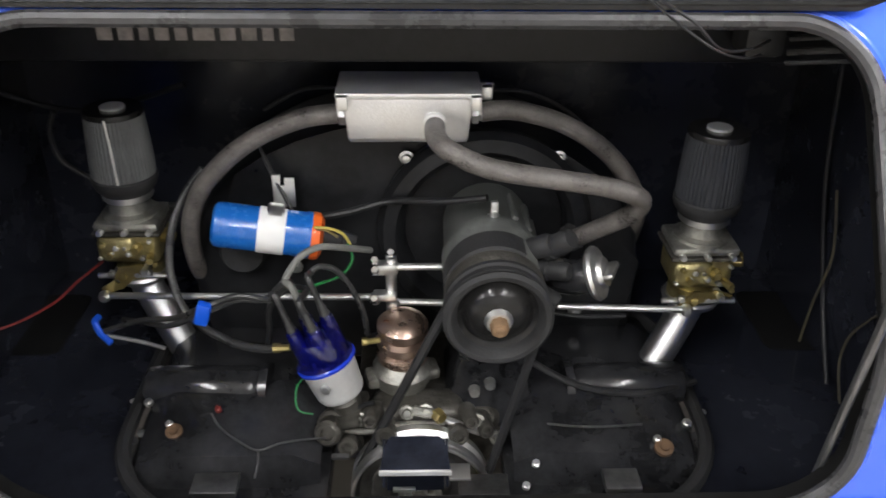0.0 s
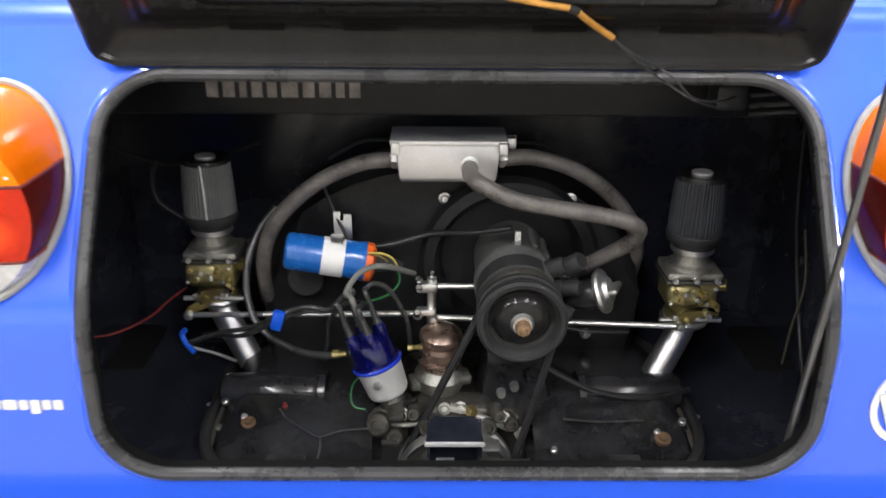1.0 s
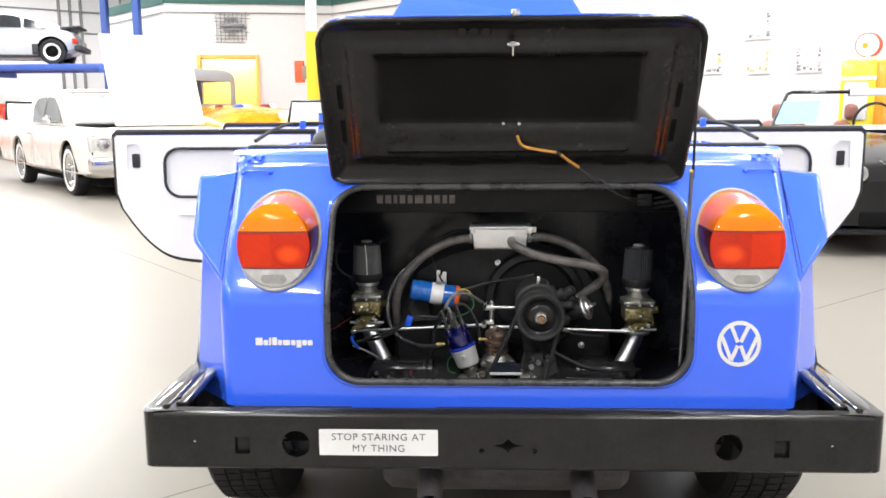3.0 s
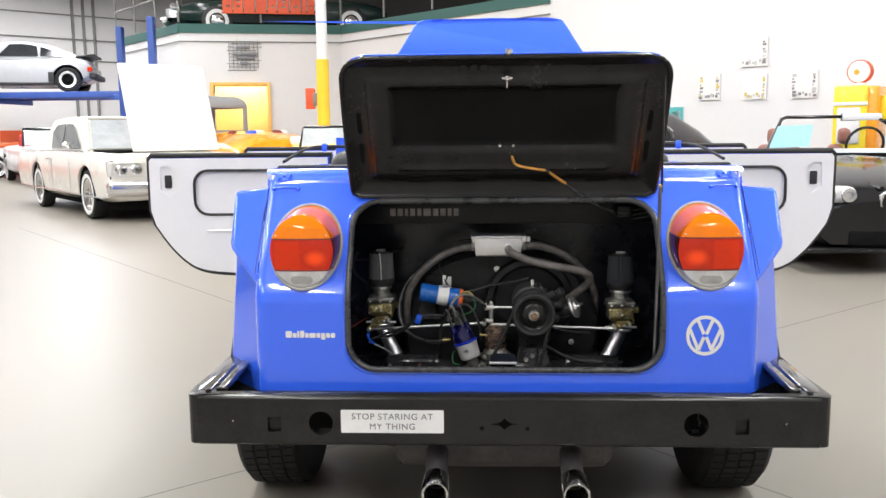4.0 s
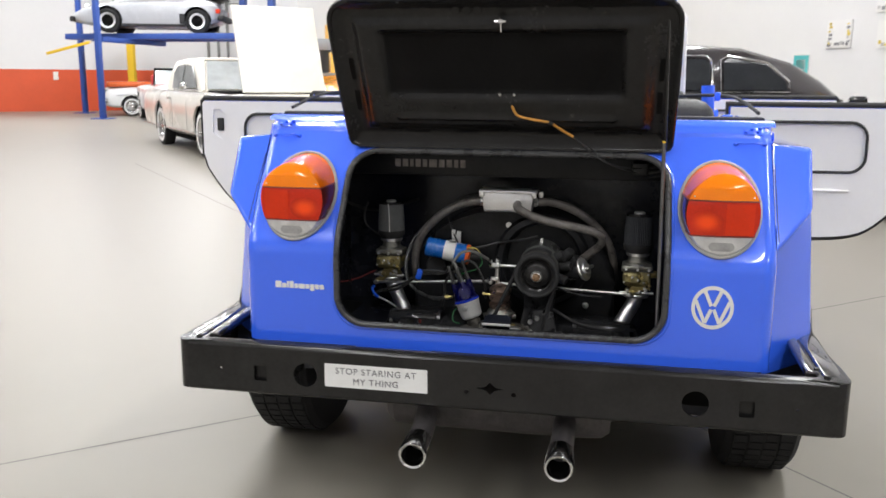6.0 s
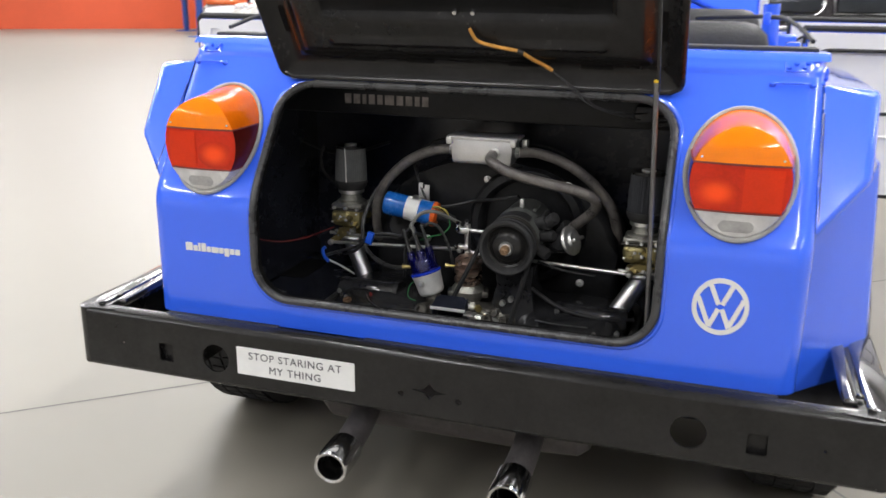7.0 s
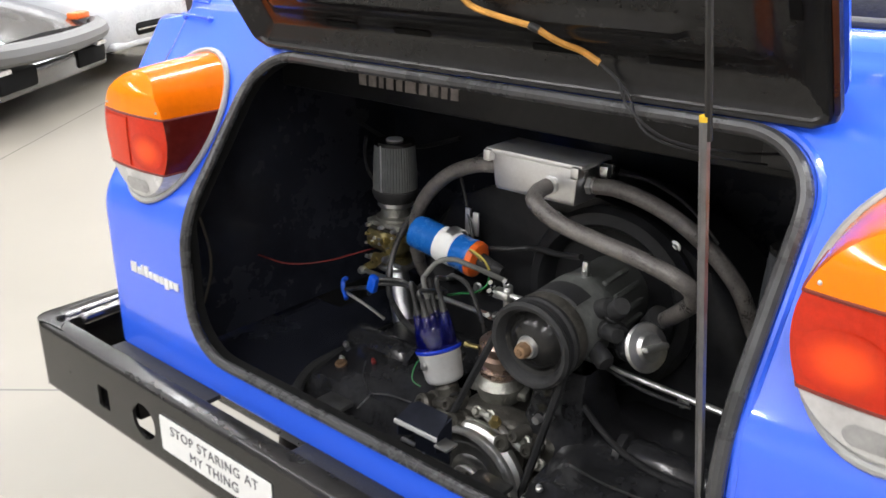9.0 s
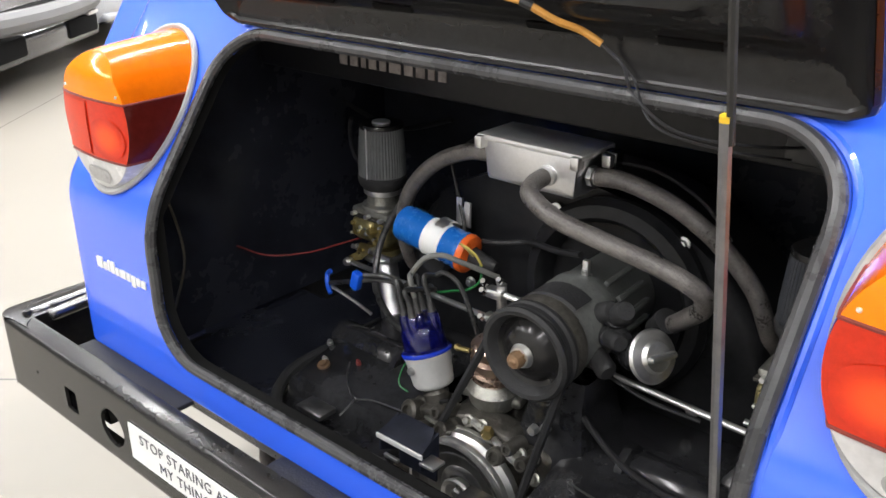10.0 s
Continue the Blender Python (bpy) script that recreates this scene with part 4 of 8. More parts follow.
    part("grommet_boss", bm, LIDBLACK, lid)
    bm = bmesh.new()
    lathe(bm, [(0, .02), (.008, .018), (.010, .008), (.007, 0)], axis_matrix(top + Vector((.01, .012, 0)), (0, 0, 1)), 12)
    part("handle_tip", bm, CHROME, lid)
    # wiring that hangs down the underside
    base = lambda u, v, h=.010: bot + up * v + Vector((u, 0, 0)) + nrm * (relief(u, v) + h)
    bm = bmesh.new()
    tube(bm, curve([base(.022, .132), base(.034, .106), base(.07, .096), base(.112, .091)], 6), .0034, 8)
    part("lamp_wire", bm, WIREORANGE, lid, "orange taped wire")
    bm = bmesh.new()
    tube(bm, curve([base(.118, .088), base(.135, .069), base(.150, .049), base(.168, .035)], 6), .0036, 8)
    part("lamp_wire", bm, WIREORANGE, lid)
    bm = bmesh.new()
    tube(bm, curve([base(.110, .091), base(.115, .089), base(.120, .086)], 3), .0044, 8)
    part("wire_tape", bm, RUBBER, lid)
    bm = bmesh.new()
    tube(bm, curve([base(.165, .037), base(.19, .020), (.225, .085, .985), (.26, .105, .955), (.31, .16, .940), (.36, .22, .935), (.42, .24, .935)], 6), .0015, 8)
    tube(bm, curve([base(.168, .034), base(.20, .010), (.245, .088, .962), (.29, .13, .94), (.33, .19, .925)], 6), .0012, 8)
    part("loom", bm, LOOMGREY, lid, "thin dark grey wiring loom")


engine_lid()


def prop():
    a, b = Vector((.389, .011, .505)), Vector((.3696, -.1293, 1.28))
    c = a.lerp(b, .668)
    bm = bmesh.new()
    tube(bm, [a, a.lerp(c, .5), c], .0043, 8)
    stay = part("prop_rod", bm, ROD, car, "worn steel lid stay in two telescoping lengths")
    bm = bmesh.new()
    tube(bm, [c - (b - a) * .02 + Vector((.003, 0, 0)), b], .0030, 8)
    part("upper_rod", bm, BLACK, stay, "dark upper length")
    bm = bmesh.new()
    tube(bm, [a.lerp(b, .6665), a.lerp(b, .6715)], .0044, 8)
    part("prop_clip", bm, YELLOW, stay, "small yellow clip")


prop()


def bumper():
    b = new("rear_bumper")
    b.parent = car
    b["label"] = "black channel-section rear bumper with cut-outs"
    YB, Z0, Z1, XB = -.09, .374, .486, .785
    sq = lambda x: rounded(x - .017, x + .017, .400, .440, .004, 3)
    holes = [sq(-.588), sq(.592), circle(-.468, .424, .031, 24), circle(.478, .424, .031, 24), circle(-.695, .428, .0032, 10), circle(.70, .428, .0032, 10),
             [(-.035, .424), (-.012, .428), (0, .440), (.012, .428), (.035, .424), (.012, .419), (0, .408), (-.012, .419)], circle(-.058, .412, .006, 10), circle(.058, .412, .006, 10)]
    bm = bmesh.new()
    plate(bm, [(-XB, Z0), (XB, Z0), (XB, Z1), (-XB, Z1)], [h[::-1] for h in holes], .005, lambda u, v, w: Vector((u, YB + w, v)))
    part("face_bar", bm, BLACK, b, "black face of the bumper", 20)
    bm = bmesh.new()
    # rounded top and bottom folds with flanges
    for zc, sgn, depth in ((Z1, 1, .031), (Z0, -1, .035)):
        prof = [(YB, zc), (YB + .002, zc + sgn * .006), (YB + .008, zc + sgn * .010), (YB + depth, zc + sgn * .012), (YB + depth, zc + sgn * .008), (YB + .010, zc + sgn * .005), (YB + .005, zc)]
        rows = [[bm.verts.new((x, y, z)) for y, z in prof] for x in (-XB, -.4, 0, .4, XB)]
        for r0, r1 in zip(rows, rows[1:]):
            for i in range(len(prof)):
                j = (i + 1) % len(prof)
                bm.faces.new((r0[i], r0[j], r1[j], r1[i]))
    part("fold", bm, BLACK, b, "", 40)
    for sx in (-1, 1):
        bm = bmesh.new()
        # wrapped end and the arm that runs forward to the wing
        cs = [(sx * (XB + .030 * math.sin(radians(15 * k))), YB + .030 * (1 - math.cos(radians(15 * k))), 0) for k in range(7)] + [(sx * (XB + .030), YB + .11, 0), (sx * XB, .30, .012)]
        rows = []
        for x, y, dz in cs:
            rows.append([bm.verts.new((x, y, z)) for z in (Z0 - .006 + dz, Z0 + dz, Z1 + dz, Z1 + .010 + dz)] + [bm.verts.new((x - sx * .012, y + .004, Z1 + .012 + dz)), bm.verts.new((x - sx * .07, y + .008, Z1 + .012 + dz)), bm.verts.new((x - sx * .07, y + .008, Z1 - .01 + dz))])
        for r0, r1 in zip(rows, rows[1:]):
            for i in range(6):
                bm.faces.new((r0[i], r0[i + 1], r1[i + 1], r1[i]))
        part("end_arm", bm, BLACK, b, "black bumper end wrapping to the wing", 50)
        bm = bmesh.new()
        m = pose(sx * .730, .11, .506, 2, 0, 0)
        tilt = m @ pose(0, 0, 0, 0, sx * 6, 0)
        box(bm, sx * .052 - .026, sx * .052 + .026, -.165, .185, -.016, .004, .007, tilt, 3)
        box(bm, sx * .004 - .013, sx * .004 + .013, -.150, .185, -.012, .004, .006, m, 3)
        part("end_rail", bm, GLOSSBLACK, b, "glossy black rail along the bumper end")
        bm = bmesh.new()
        lathe(bm, [(0, .006), (.006, .005), (.008, 0)], axis_matrix((sx * .750, -.020, .503), (0, 0, 1)), 10)
        part("bolt_head", bm, BLACK, b)
        bm = bmesh.new()
        lathe(bm, [(0, .006), (.006, .005), (.008, 0)], axis_matrix((sx * .765, -.060, .499), (0, 0, 1)), 10)
        part("bolt_head", bm, BLACK, b)
        bm = bmesh.new()
        box(bm, sx * .528 - .012, sx * .528 + .012, YB + .02, .04, .395, .47, .004)
        part("bumper_iron", bm, BLACK, b)
        bm = bmesh.new()
        box(bm, sx * .60 - .045, sx * .60 + .045, YB + .012, -.01, .385, .462, .004)
        part("mount_bracket", bm, LIDBLACK, b, "black mounting bracket behind the slot")
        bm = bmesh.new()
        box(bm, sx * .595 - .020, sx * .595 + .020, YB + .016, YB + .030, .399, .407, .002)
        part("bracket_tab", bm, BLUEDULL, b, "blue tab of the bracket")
    for x0, x1 in ((-.62, -.352), (-.160, .62)):
        bm = bmesh.new()
        box(bm, x0, x1, YB + .029, YR - .001, .480, .489, .003)
        part("filler_strip", bm, RUBBER, b, "black rubber strip against the body")
    st = new("bumper_sticker")
    st.parent = b
    bm = bmesh.new()
    plate(bm, rounded(-.416, -.154, .400, .460, .003, 3), (), .0012, lambda u, v, w: Vector((u, YB - .0022 + w, v)))
    me = finish(bm, "bumper_sticker", LABELWHITE, 0)
    st2 = new("sticker_sheet", me)
    st2.parent = b
    st2["label"] = "white sticker with two lines of dark capitals"
    bpy.data.objects.remove(st)
    for text, z in (("STOP STARING AT", .4355), ("MY THING", .4095)):
        cu = bpy.data.curves.new("sticker_text", "FONT")
        cu.body, cu.size, cu.align_x, cu.extrude, cu.space_character = text, .0226, "CENTER", .0003, 1.12
        cu.materials.append(INK)
        ob = new("sticker_text", cu)
        ob.parent = b
        ob.matrix_basis = pose(-.285, YB - .0028, z, 90, 0, 0)
        ob["label"] = "dark printed capitals"


bumper()


def running_gear():
    for sx in (-1, 1):
        for y in (.62, 3.02):
            w = new("wheel")
            w.parent = car
            m = axis_matrix((sx * .715, y, .325), (sx, 0, 0))
            bm = bmesh.new()
            lathe(bm, [(.20, -.09), (.27, -.105), (.31, -.10), (.325, -.085), (.328, 0), (.325, .085), (.31, .10), (.27, .105), (.20, .09), (.20, -.09)], m, 40)
            part("tyre", bm, TYRE, w, "black treaded tyre")
            bm = bmesh.new()
            for k in range(64):
                a = 2 * math.pi * k / 64
                for h in (-.062, -.021, .021, .062):
                    q = m @ Matrix.Rotation(a + h * 2, 4, "Z") @ Matrix.Translation((.3285, 0, h))
                    box(bm, -.004, .003, -.013, .013, -.017, .017, 0, q)
            part("tread_block", bm, TYRE, w)["kind"] = "stuff"
            bm = bmesh.new()
            lathe(bm, [(.0, .04), (.06, .045), (.07, .03), (.15, .02), (.185, .05), (.20, .09), (.20, -.09)], m, 32)
            part("rim", bm, WHITE, w)
    bm = bmesh.new()
    lathe(bm, [(0, -.29), (.05, -.29), (.066, -.27), (.070, -.2), (.070, .2), (.066, .27), (.05, .29), (0, .29)], axis_matrix((0, .09, .315), (1, 0, 0)), 24)
    tube(bm, curve([(.28, .09, .32), (.34, .10, .335), (.40, .18, .36), (.42, .32, .38)], 5), .028, 12)
    tube(bm, curve([(-.28, .09, .32), (-.34, .10, .335), (-.40, .18, .36), (-.42, .32, .38)], 5), .028, 12)
    part("silencer", bm, EXHAUST, car, "dark sooty silencer drum")
    for sx in (-1, 1):
        bm = bmesh.new()
        pts = curve([(sx * .178, .06, .32), (sx * .176, -.02, .29), (sx * .174, -.10, .278), (sx * .174, -.16, .272)], 6)
        tube(bm, pts, .029, 16, caps=False)
        tp = part("tail_pipe", bm, EXHAUST, car, "dark tail pipe with a chromed tip")
        bm = bmesh.new()
        lathe(bm, [(.029, 0), (.034, .004), (.035, .03), (.035, .075), (.033, .080), (.028, .078), (.0265, .03), (.0265, 0)], axis_matrix((sx * .174, -.092, .277), (0, -1, -.08)), 28)
        part("chrome_tip", bm, CHROME, tp, "chrome ring tip")
        bm = bmesh.new()
        lathe(bm, [(0, 0), (.027, 0)], axis_matrix((sx * .174, -.08, .278), (0, -1, -.08)), 20)
        part("pipe_bore", bm, SOOTSHADE, tp)
    bm = bmesh.new()
    box(bm, -.60, .60, .42, 3.3, .19, .36, .02)
    tube(bm, [(-.7, .62, .325), (.7, .62, .325)], .04, 12)
    part("floor_pan", bm, BAY, car)
    for sx in (-1, 1):
        bm = bmesh.new()
        lathe(bm, [(0, -.26), (.055, -.26), (.082, -.22), (.088, -.1), (.088, .2), (.06, .26), (0, .26)], axis_matrix((sx * .40, .64, .335), (0, 1, 0)), 18)
        part("heat_exchanger", bm, EXHAUST, car, "sooty heat exchanger")
        # near-black block with a strut, added to darken the gap beside the silencer
        bm = bmesh.new()
        box(bm, *sorted((sx * .48, sx * .60)), .34, .50, .25, .47, .02)
        tube(bm, [(sx * .555, .52, .22), (sx * .545, .42, .46)], .024, 12)
        part("damper_mount", bm, SOOTSHADE, car)


running_gear()

# ---- engine bay of the blue car ----
def bay():
    bm = bmesh.new()
    box(bm, -.565, .565, .565, .58, .38, 1.03)                       # front bulkhead
    for sx in (-1, 1):
        plate(bm, [(.005, .47), (.565, .47), (.565, 1.0), (.19, 1.0), (.01, ZC)], (), .012, lambda u, v, w: Vector((sx * (.545 + w), u, v)))
    box(bm, -.56, .56, .21, .565, 1.005, 1.015)
    part("bay_lining", bm, BAY, car, "black painted engine bay lining", 0)
    bm = bmesh.new()
    hole = rounded(-.345, .345, .035, .49, .15, 10)
    plate(bm, [(-.56, YR + .022), (.56, YR + .022), (.56, .565), (-.56, .565)], [hole[::-1]], .006, lambda u, v, w: Vector((u, v, .462 - w)))
    part("bay_floor", bm, BAY, car, "dark painted ledge round the engine", 0)
    bm = bmesh.new()
    tube(bm, [(u, v, .468) for u, v in hole], .009, 8, closed=True)
    part("engine_seal", bm, RUBBER, car, "black rubber seal round the engine tin")
    bm = bmesh.new()                                                  # sill behind the rear panel
    box(bm, -.40, .40, YR + .006, YR + .026, .463, .534, .004)
    part("sill", bm, BAY, car)
    bm = bmesh.new()                                                  # deep beam with the maker's line on it
    box(bm, -.50, .50, .248, .268, .898, .972, .004)
    box(bm, -.50, .50, .15, .262, .966, .974, .002)
    part("upper_beam", bm, SHROUD, car, "black beam above the engine")
    x = -.317
    for wd in (.021, .021, .015, .020, .018, .027, .021, .021, .017, .020):
        bm = bmesh.new()
        plate(bm, [(x, .002), (x + wd - .006, .002), (x + wd - .006, .020), (x, .020)], (), .001, lambda u, v, w: Vector((u, .2465 + w, .9185 + v * 1.15)))
        part("lettering_bar", bm, GREYPRINT, car, "", 0)
        x += wd
    # clips, stiffeners and loose wires on the side linings
    bm = bmesh.new()
    box(bm, -.546, -.538, .10, .17, .86, .93, .002)
    part("lining_patch", bm, SHAFT, car)
    for pts, r, mat_, nm in (([(-.535, .06, .78), (-.52, .08, .70), (-.51, .085, .62), (-.515, .06, .54), (-.53, .05, .48)], .0022, OLDWIRE, "loose_wire"),
                             ([(-.535, .20, .60), (-.48, .22, .592), (-.44, .27, .592), (-.425, .32, .594), (-.405, .36, .60)], .0016, WIRERED, "red_wire"),
                             ([(.53, .42, .86), (.535, .40, .70), (.54, .34, .55), (.53, .26, .47)], .003, CABLE, "loose_wire"),
                             ([(.532, .36, .70), (.534, .333, .621), (.534, .350, .54), (.532, .355, .47)], .0018, OLDWIRE, "old_wire"),
                             ([(.534, .20, .62), (.534, .243, .562), (.532, .249, .514), (.53, .22, .47)], .0016, OLDWIRE, "old_wire"),
                             ([(-.43, .37, .80), (-.445, .38, .77), (-.44, .385, .73), (-.40, .385, .70)], .0035, CABLE, "breather_hose"),
                             ([(-.56, .46, .80), (-.44, .48, .76), (-.30, .47, .80)], .004, CABLE, "loose_wire")):
        bm = bmesh.new()
        tube(bm, curve(pts, 6), r, 8)
        part(nm, bm, mat_, car)
    # electrical block under the beam
    bm = bmesh.new()
    box(bm, .318, .358, .20, .245, .918, .950, .006)
    part("wiring_block", bm, CABLE, car, "black wiring block")
    for k, z in enumerate((.938, .925, .914)):
        bm = bmesh.new()
        tube(bm, curve([(.36, .20, z), (.42, .17, z + .012), (.48, .20, z + .002), (.535, .26, z + .006)], 6), .0028 + .0008 * (k == 1), 8)
        part("wire", bm, LEAD if k == 1 else CABLE, car)


bay()

engine = thing("engine", "air-cooled rear engine with black tinware and twin carburettors", "engine")


def grp(name, label=""):
    g = new(name)
    g.parent = engine
    if label:
        g["label"] = label
    return g


def ep(name, bm, material, label="", parent=None, smooth=35):
    return part(name, bm, material, parent or engine, label, smooth)


def tinware():
    # fan shroud: arched housing with a round fan collar
    bm = bmesh.new()
    arch = [(-.29, .44), (-.29, .60)] + [(-.29 * math.cos(a) if a else -.29, .60 + .195 * math.sin(a)) for a in [radians(10 * k) for k in range(1, 18)]] + [(.29, .60), (.29, .44)]
    vs = [[bm.verts.new((x, y, z)) for x, z in arch] for y in (.352, .50)]
    n = len(arch)
    for i in range(n):
        j = (i + 1) % n
        bm.faces.new((vs[0][i], vs[0][j], vs[1][j], vs[1][i]))
    bm.faces.new(vs[0])
    bm.faces.new(vs[1][::-1])
    edges = [e for e in bm.edges if len(e.link_faces) == 2 and abs(e.verts[0].co.y - e.verts[1].co.y) < 1e-6 and e.verts[0].co.y < .4]
    bmesh.ops.bevel(bm, geom=edges, offset=0.022, segments=4, affect="EDGES", profile=0.5)
    ep("fan_shroud", bm, SHROUD, "black pressed fan shroud")
    bm = bmesh.new()
    m = axis_matrix((.085, .352, .655), (0, -1, 0))
    lathe(bm, [(.132, 0), (.134, .014), (.127, .026), (.112, .030), (.104, .022), (.10, 0)], m, 44)
    ep("fan_collar", bm, SHROUD, "black fan collar")
    for x, z in ((-.012, .752), (.172, .752), (-.155, .60), (.21, .53)):
        bm = bmesh.new()
        lathe(bm, [(0, .009), (.005, .008), (.006, .003), (.009, .002), (.009, 0)], axis_matrix((x, .345, z), (0, -1, 0)), 10)
        ep("shroud_bolt", bm, STEEL)
    bm = bmesh.new()
    lathe(bm, [(0, .012), (.026, .012), (.030, .006), (.031, 0)], axis_matrix((-.218, .340, .628), (0, -1, .1)), 24)
    ep("blanking_plug", bm, RUBBER, "black rubber blanking plug")
    # cylinder covers each side, front tin and heater tubes
    for sx in (-1, 1):
        bm = bmesh.new()
        prof = [(.10, .44), (.12, .487), (.20, .505), (.33, .508), (.40, .490), (.43, .44)]
        rows = [[bm.verts.new((sx * x, y, z + dz)) for y, z in prof] for x, dz in ((.11, -.015), (.14, .0), (.29, -.002), (.315, -.012), (.335, -.05))]
        for r0, r1 in zip(rows, rows[1:]):
            for i in range(len(prof) - 1):
                bm.faces.new((r0[i], r0[i + 1], r1[i + 1], r1[i]))
        ep("cylinder_cover", bm, TIN, "black pressed cylinder cover", smooth=50)
        bm = bmesh.new()
        lathe(bm, [(0, -.075), (.024, -.075), (.027, -.07), (.028, .055), (.024, .062), (.032, .066), (.032, .076), (.0, .076)], axis_matrix((sx * .255, .235, .492), (-sx, -.06, .02)), 22)
        ep("heater_tube", bm, TIN, "black heater tube stub")
        bm = bmesh.new()
        tube(bm, curve([(sx * .15, .17, .475), (sx * .24, .165, .481), (sx * .33, .18, .468)], 6), .0045, 8)
        ep("fuel_line", bm, STEEL if sx < 0 else CABLE)
        bm = bmesh.new()
        lathe(bm, [(0, .012), (.004, .012), (.0045, .006), (.008, .005), (.008, 0)], axis_matrix((sx * .357, .22 if sx > 0 else .25, .452), (0, -.4, 1)), 8)
        ep("tin_screw", bm, STEEL)
        bm = bmesh.new()
        lathe(bm, [(0, .006), (.012, .006), (.016, .002), (.016, -.004)], axis_matrix((sx * .298, .19, .462), (0, -.5, 1)), 14)
        ep("tin_washer", bm, RUST, "rust-brown washer")
        bm = bmesh.new()
        box(bm, *sorted((sx * .10, sx * .335)), .04, .45, .425, .452, .004)
        ep("engine_tray", bm, TIN)
    bm = bmesh.new()
    box(bm, -.34, .34, .035, .085, .425, .458, .004)
    ep("rear_apron", bm, TIN, "black rear apron tin")
    for x0, x1, z in ((-.245, -.195, .474), (.045, .10, .468), (.205, .245, .474)):
        bm = bmesh.new()
        box(bm, x0, x1, .068, .10, z, z + .008, .002)
        ep("tin_strip", bm, SHAFT)
    # breather and cables across the tin
    for pts, r, mt in (([(.115, .22, .555), (.19, .20, .52), (.27, .20, .505), (.345, .23, .50)], .0042, CABLE),
                       ([(.13, .25, .60), (.19, .25, .585), (.255, .26, .578)], .003, CABLE),
                       ([(-.335, .245, .47), (-.27, .14, .458), (-.23, .12, .455), (-.19, .12, .468), (-.13, .125, .468)], .003, STEEL),
                       ([(-.39, .27, .548), (-.355, .285, .528), (-.325, .30, .505)], .0028, STEEL)):
        bm = bmesh.new()
        tube(bm, curve(pts, 6), r, 8)
        ep("cable", bm, mt)
    for q, r, mt, nm in (((-.233, .180, .5035), .0038, WIRERED, "red_plug"), ((-.279, .153, .494), .010, OLDRUST, "rust_washer"), ((.281, .124, .489), .011, OLDRUST, "rust_washer"),
                         ((-.322, .205, .494), .005, STEEL, "tin_nut"), ((.318, .165, .489), .0055, STEEL, "tin_nut"), ((.133, .108, .482), .0045, STEEL, "tin_nut"), ((.121, .090, .466), .0045, STEEL, "tin_nut"), ((-.286, .162, .497), .0045, STEEL, "tin_nut"), ((.275, .134, .493), .0045, STEEL, "tin_nut")):
        bm = bmesh.new()
        lathe(bm, [(0, .006), (r * .55, .006), (r * .6, .003), (r, .002), (r, -.003)], axis_matrix(q, (0, -.35, 1)), 12)
        ep(nm, bm, mt)
    for pts, r in (([(-.238, .168, .5075), (-.225, .150, .502), (-.200, .130, .4985), (-.178, .120, .4945), (-.150, .128, .4985), (-.104, .137, .497)], .0013), ([(-.178, .120, .4945), (-.176, .105, .490), (-.178, .09, .482)], .0012), ([(.15, .15, .503), (.20, .145, .502), (.26, .15, .501)], .0016)):
        bm = bmesh.new()
        tube(bm, curve(pts, 5), r, 6)
        ep("bent_wire", bm, SHAFT)
    bm = bmesh.new()
    box(bm, -.096, -.076, .110, .117, .488, .492, .001)
    ep("tin_strip", bm, SHAFT)



tinware()


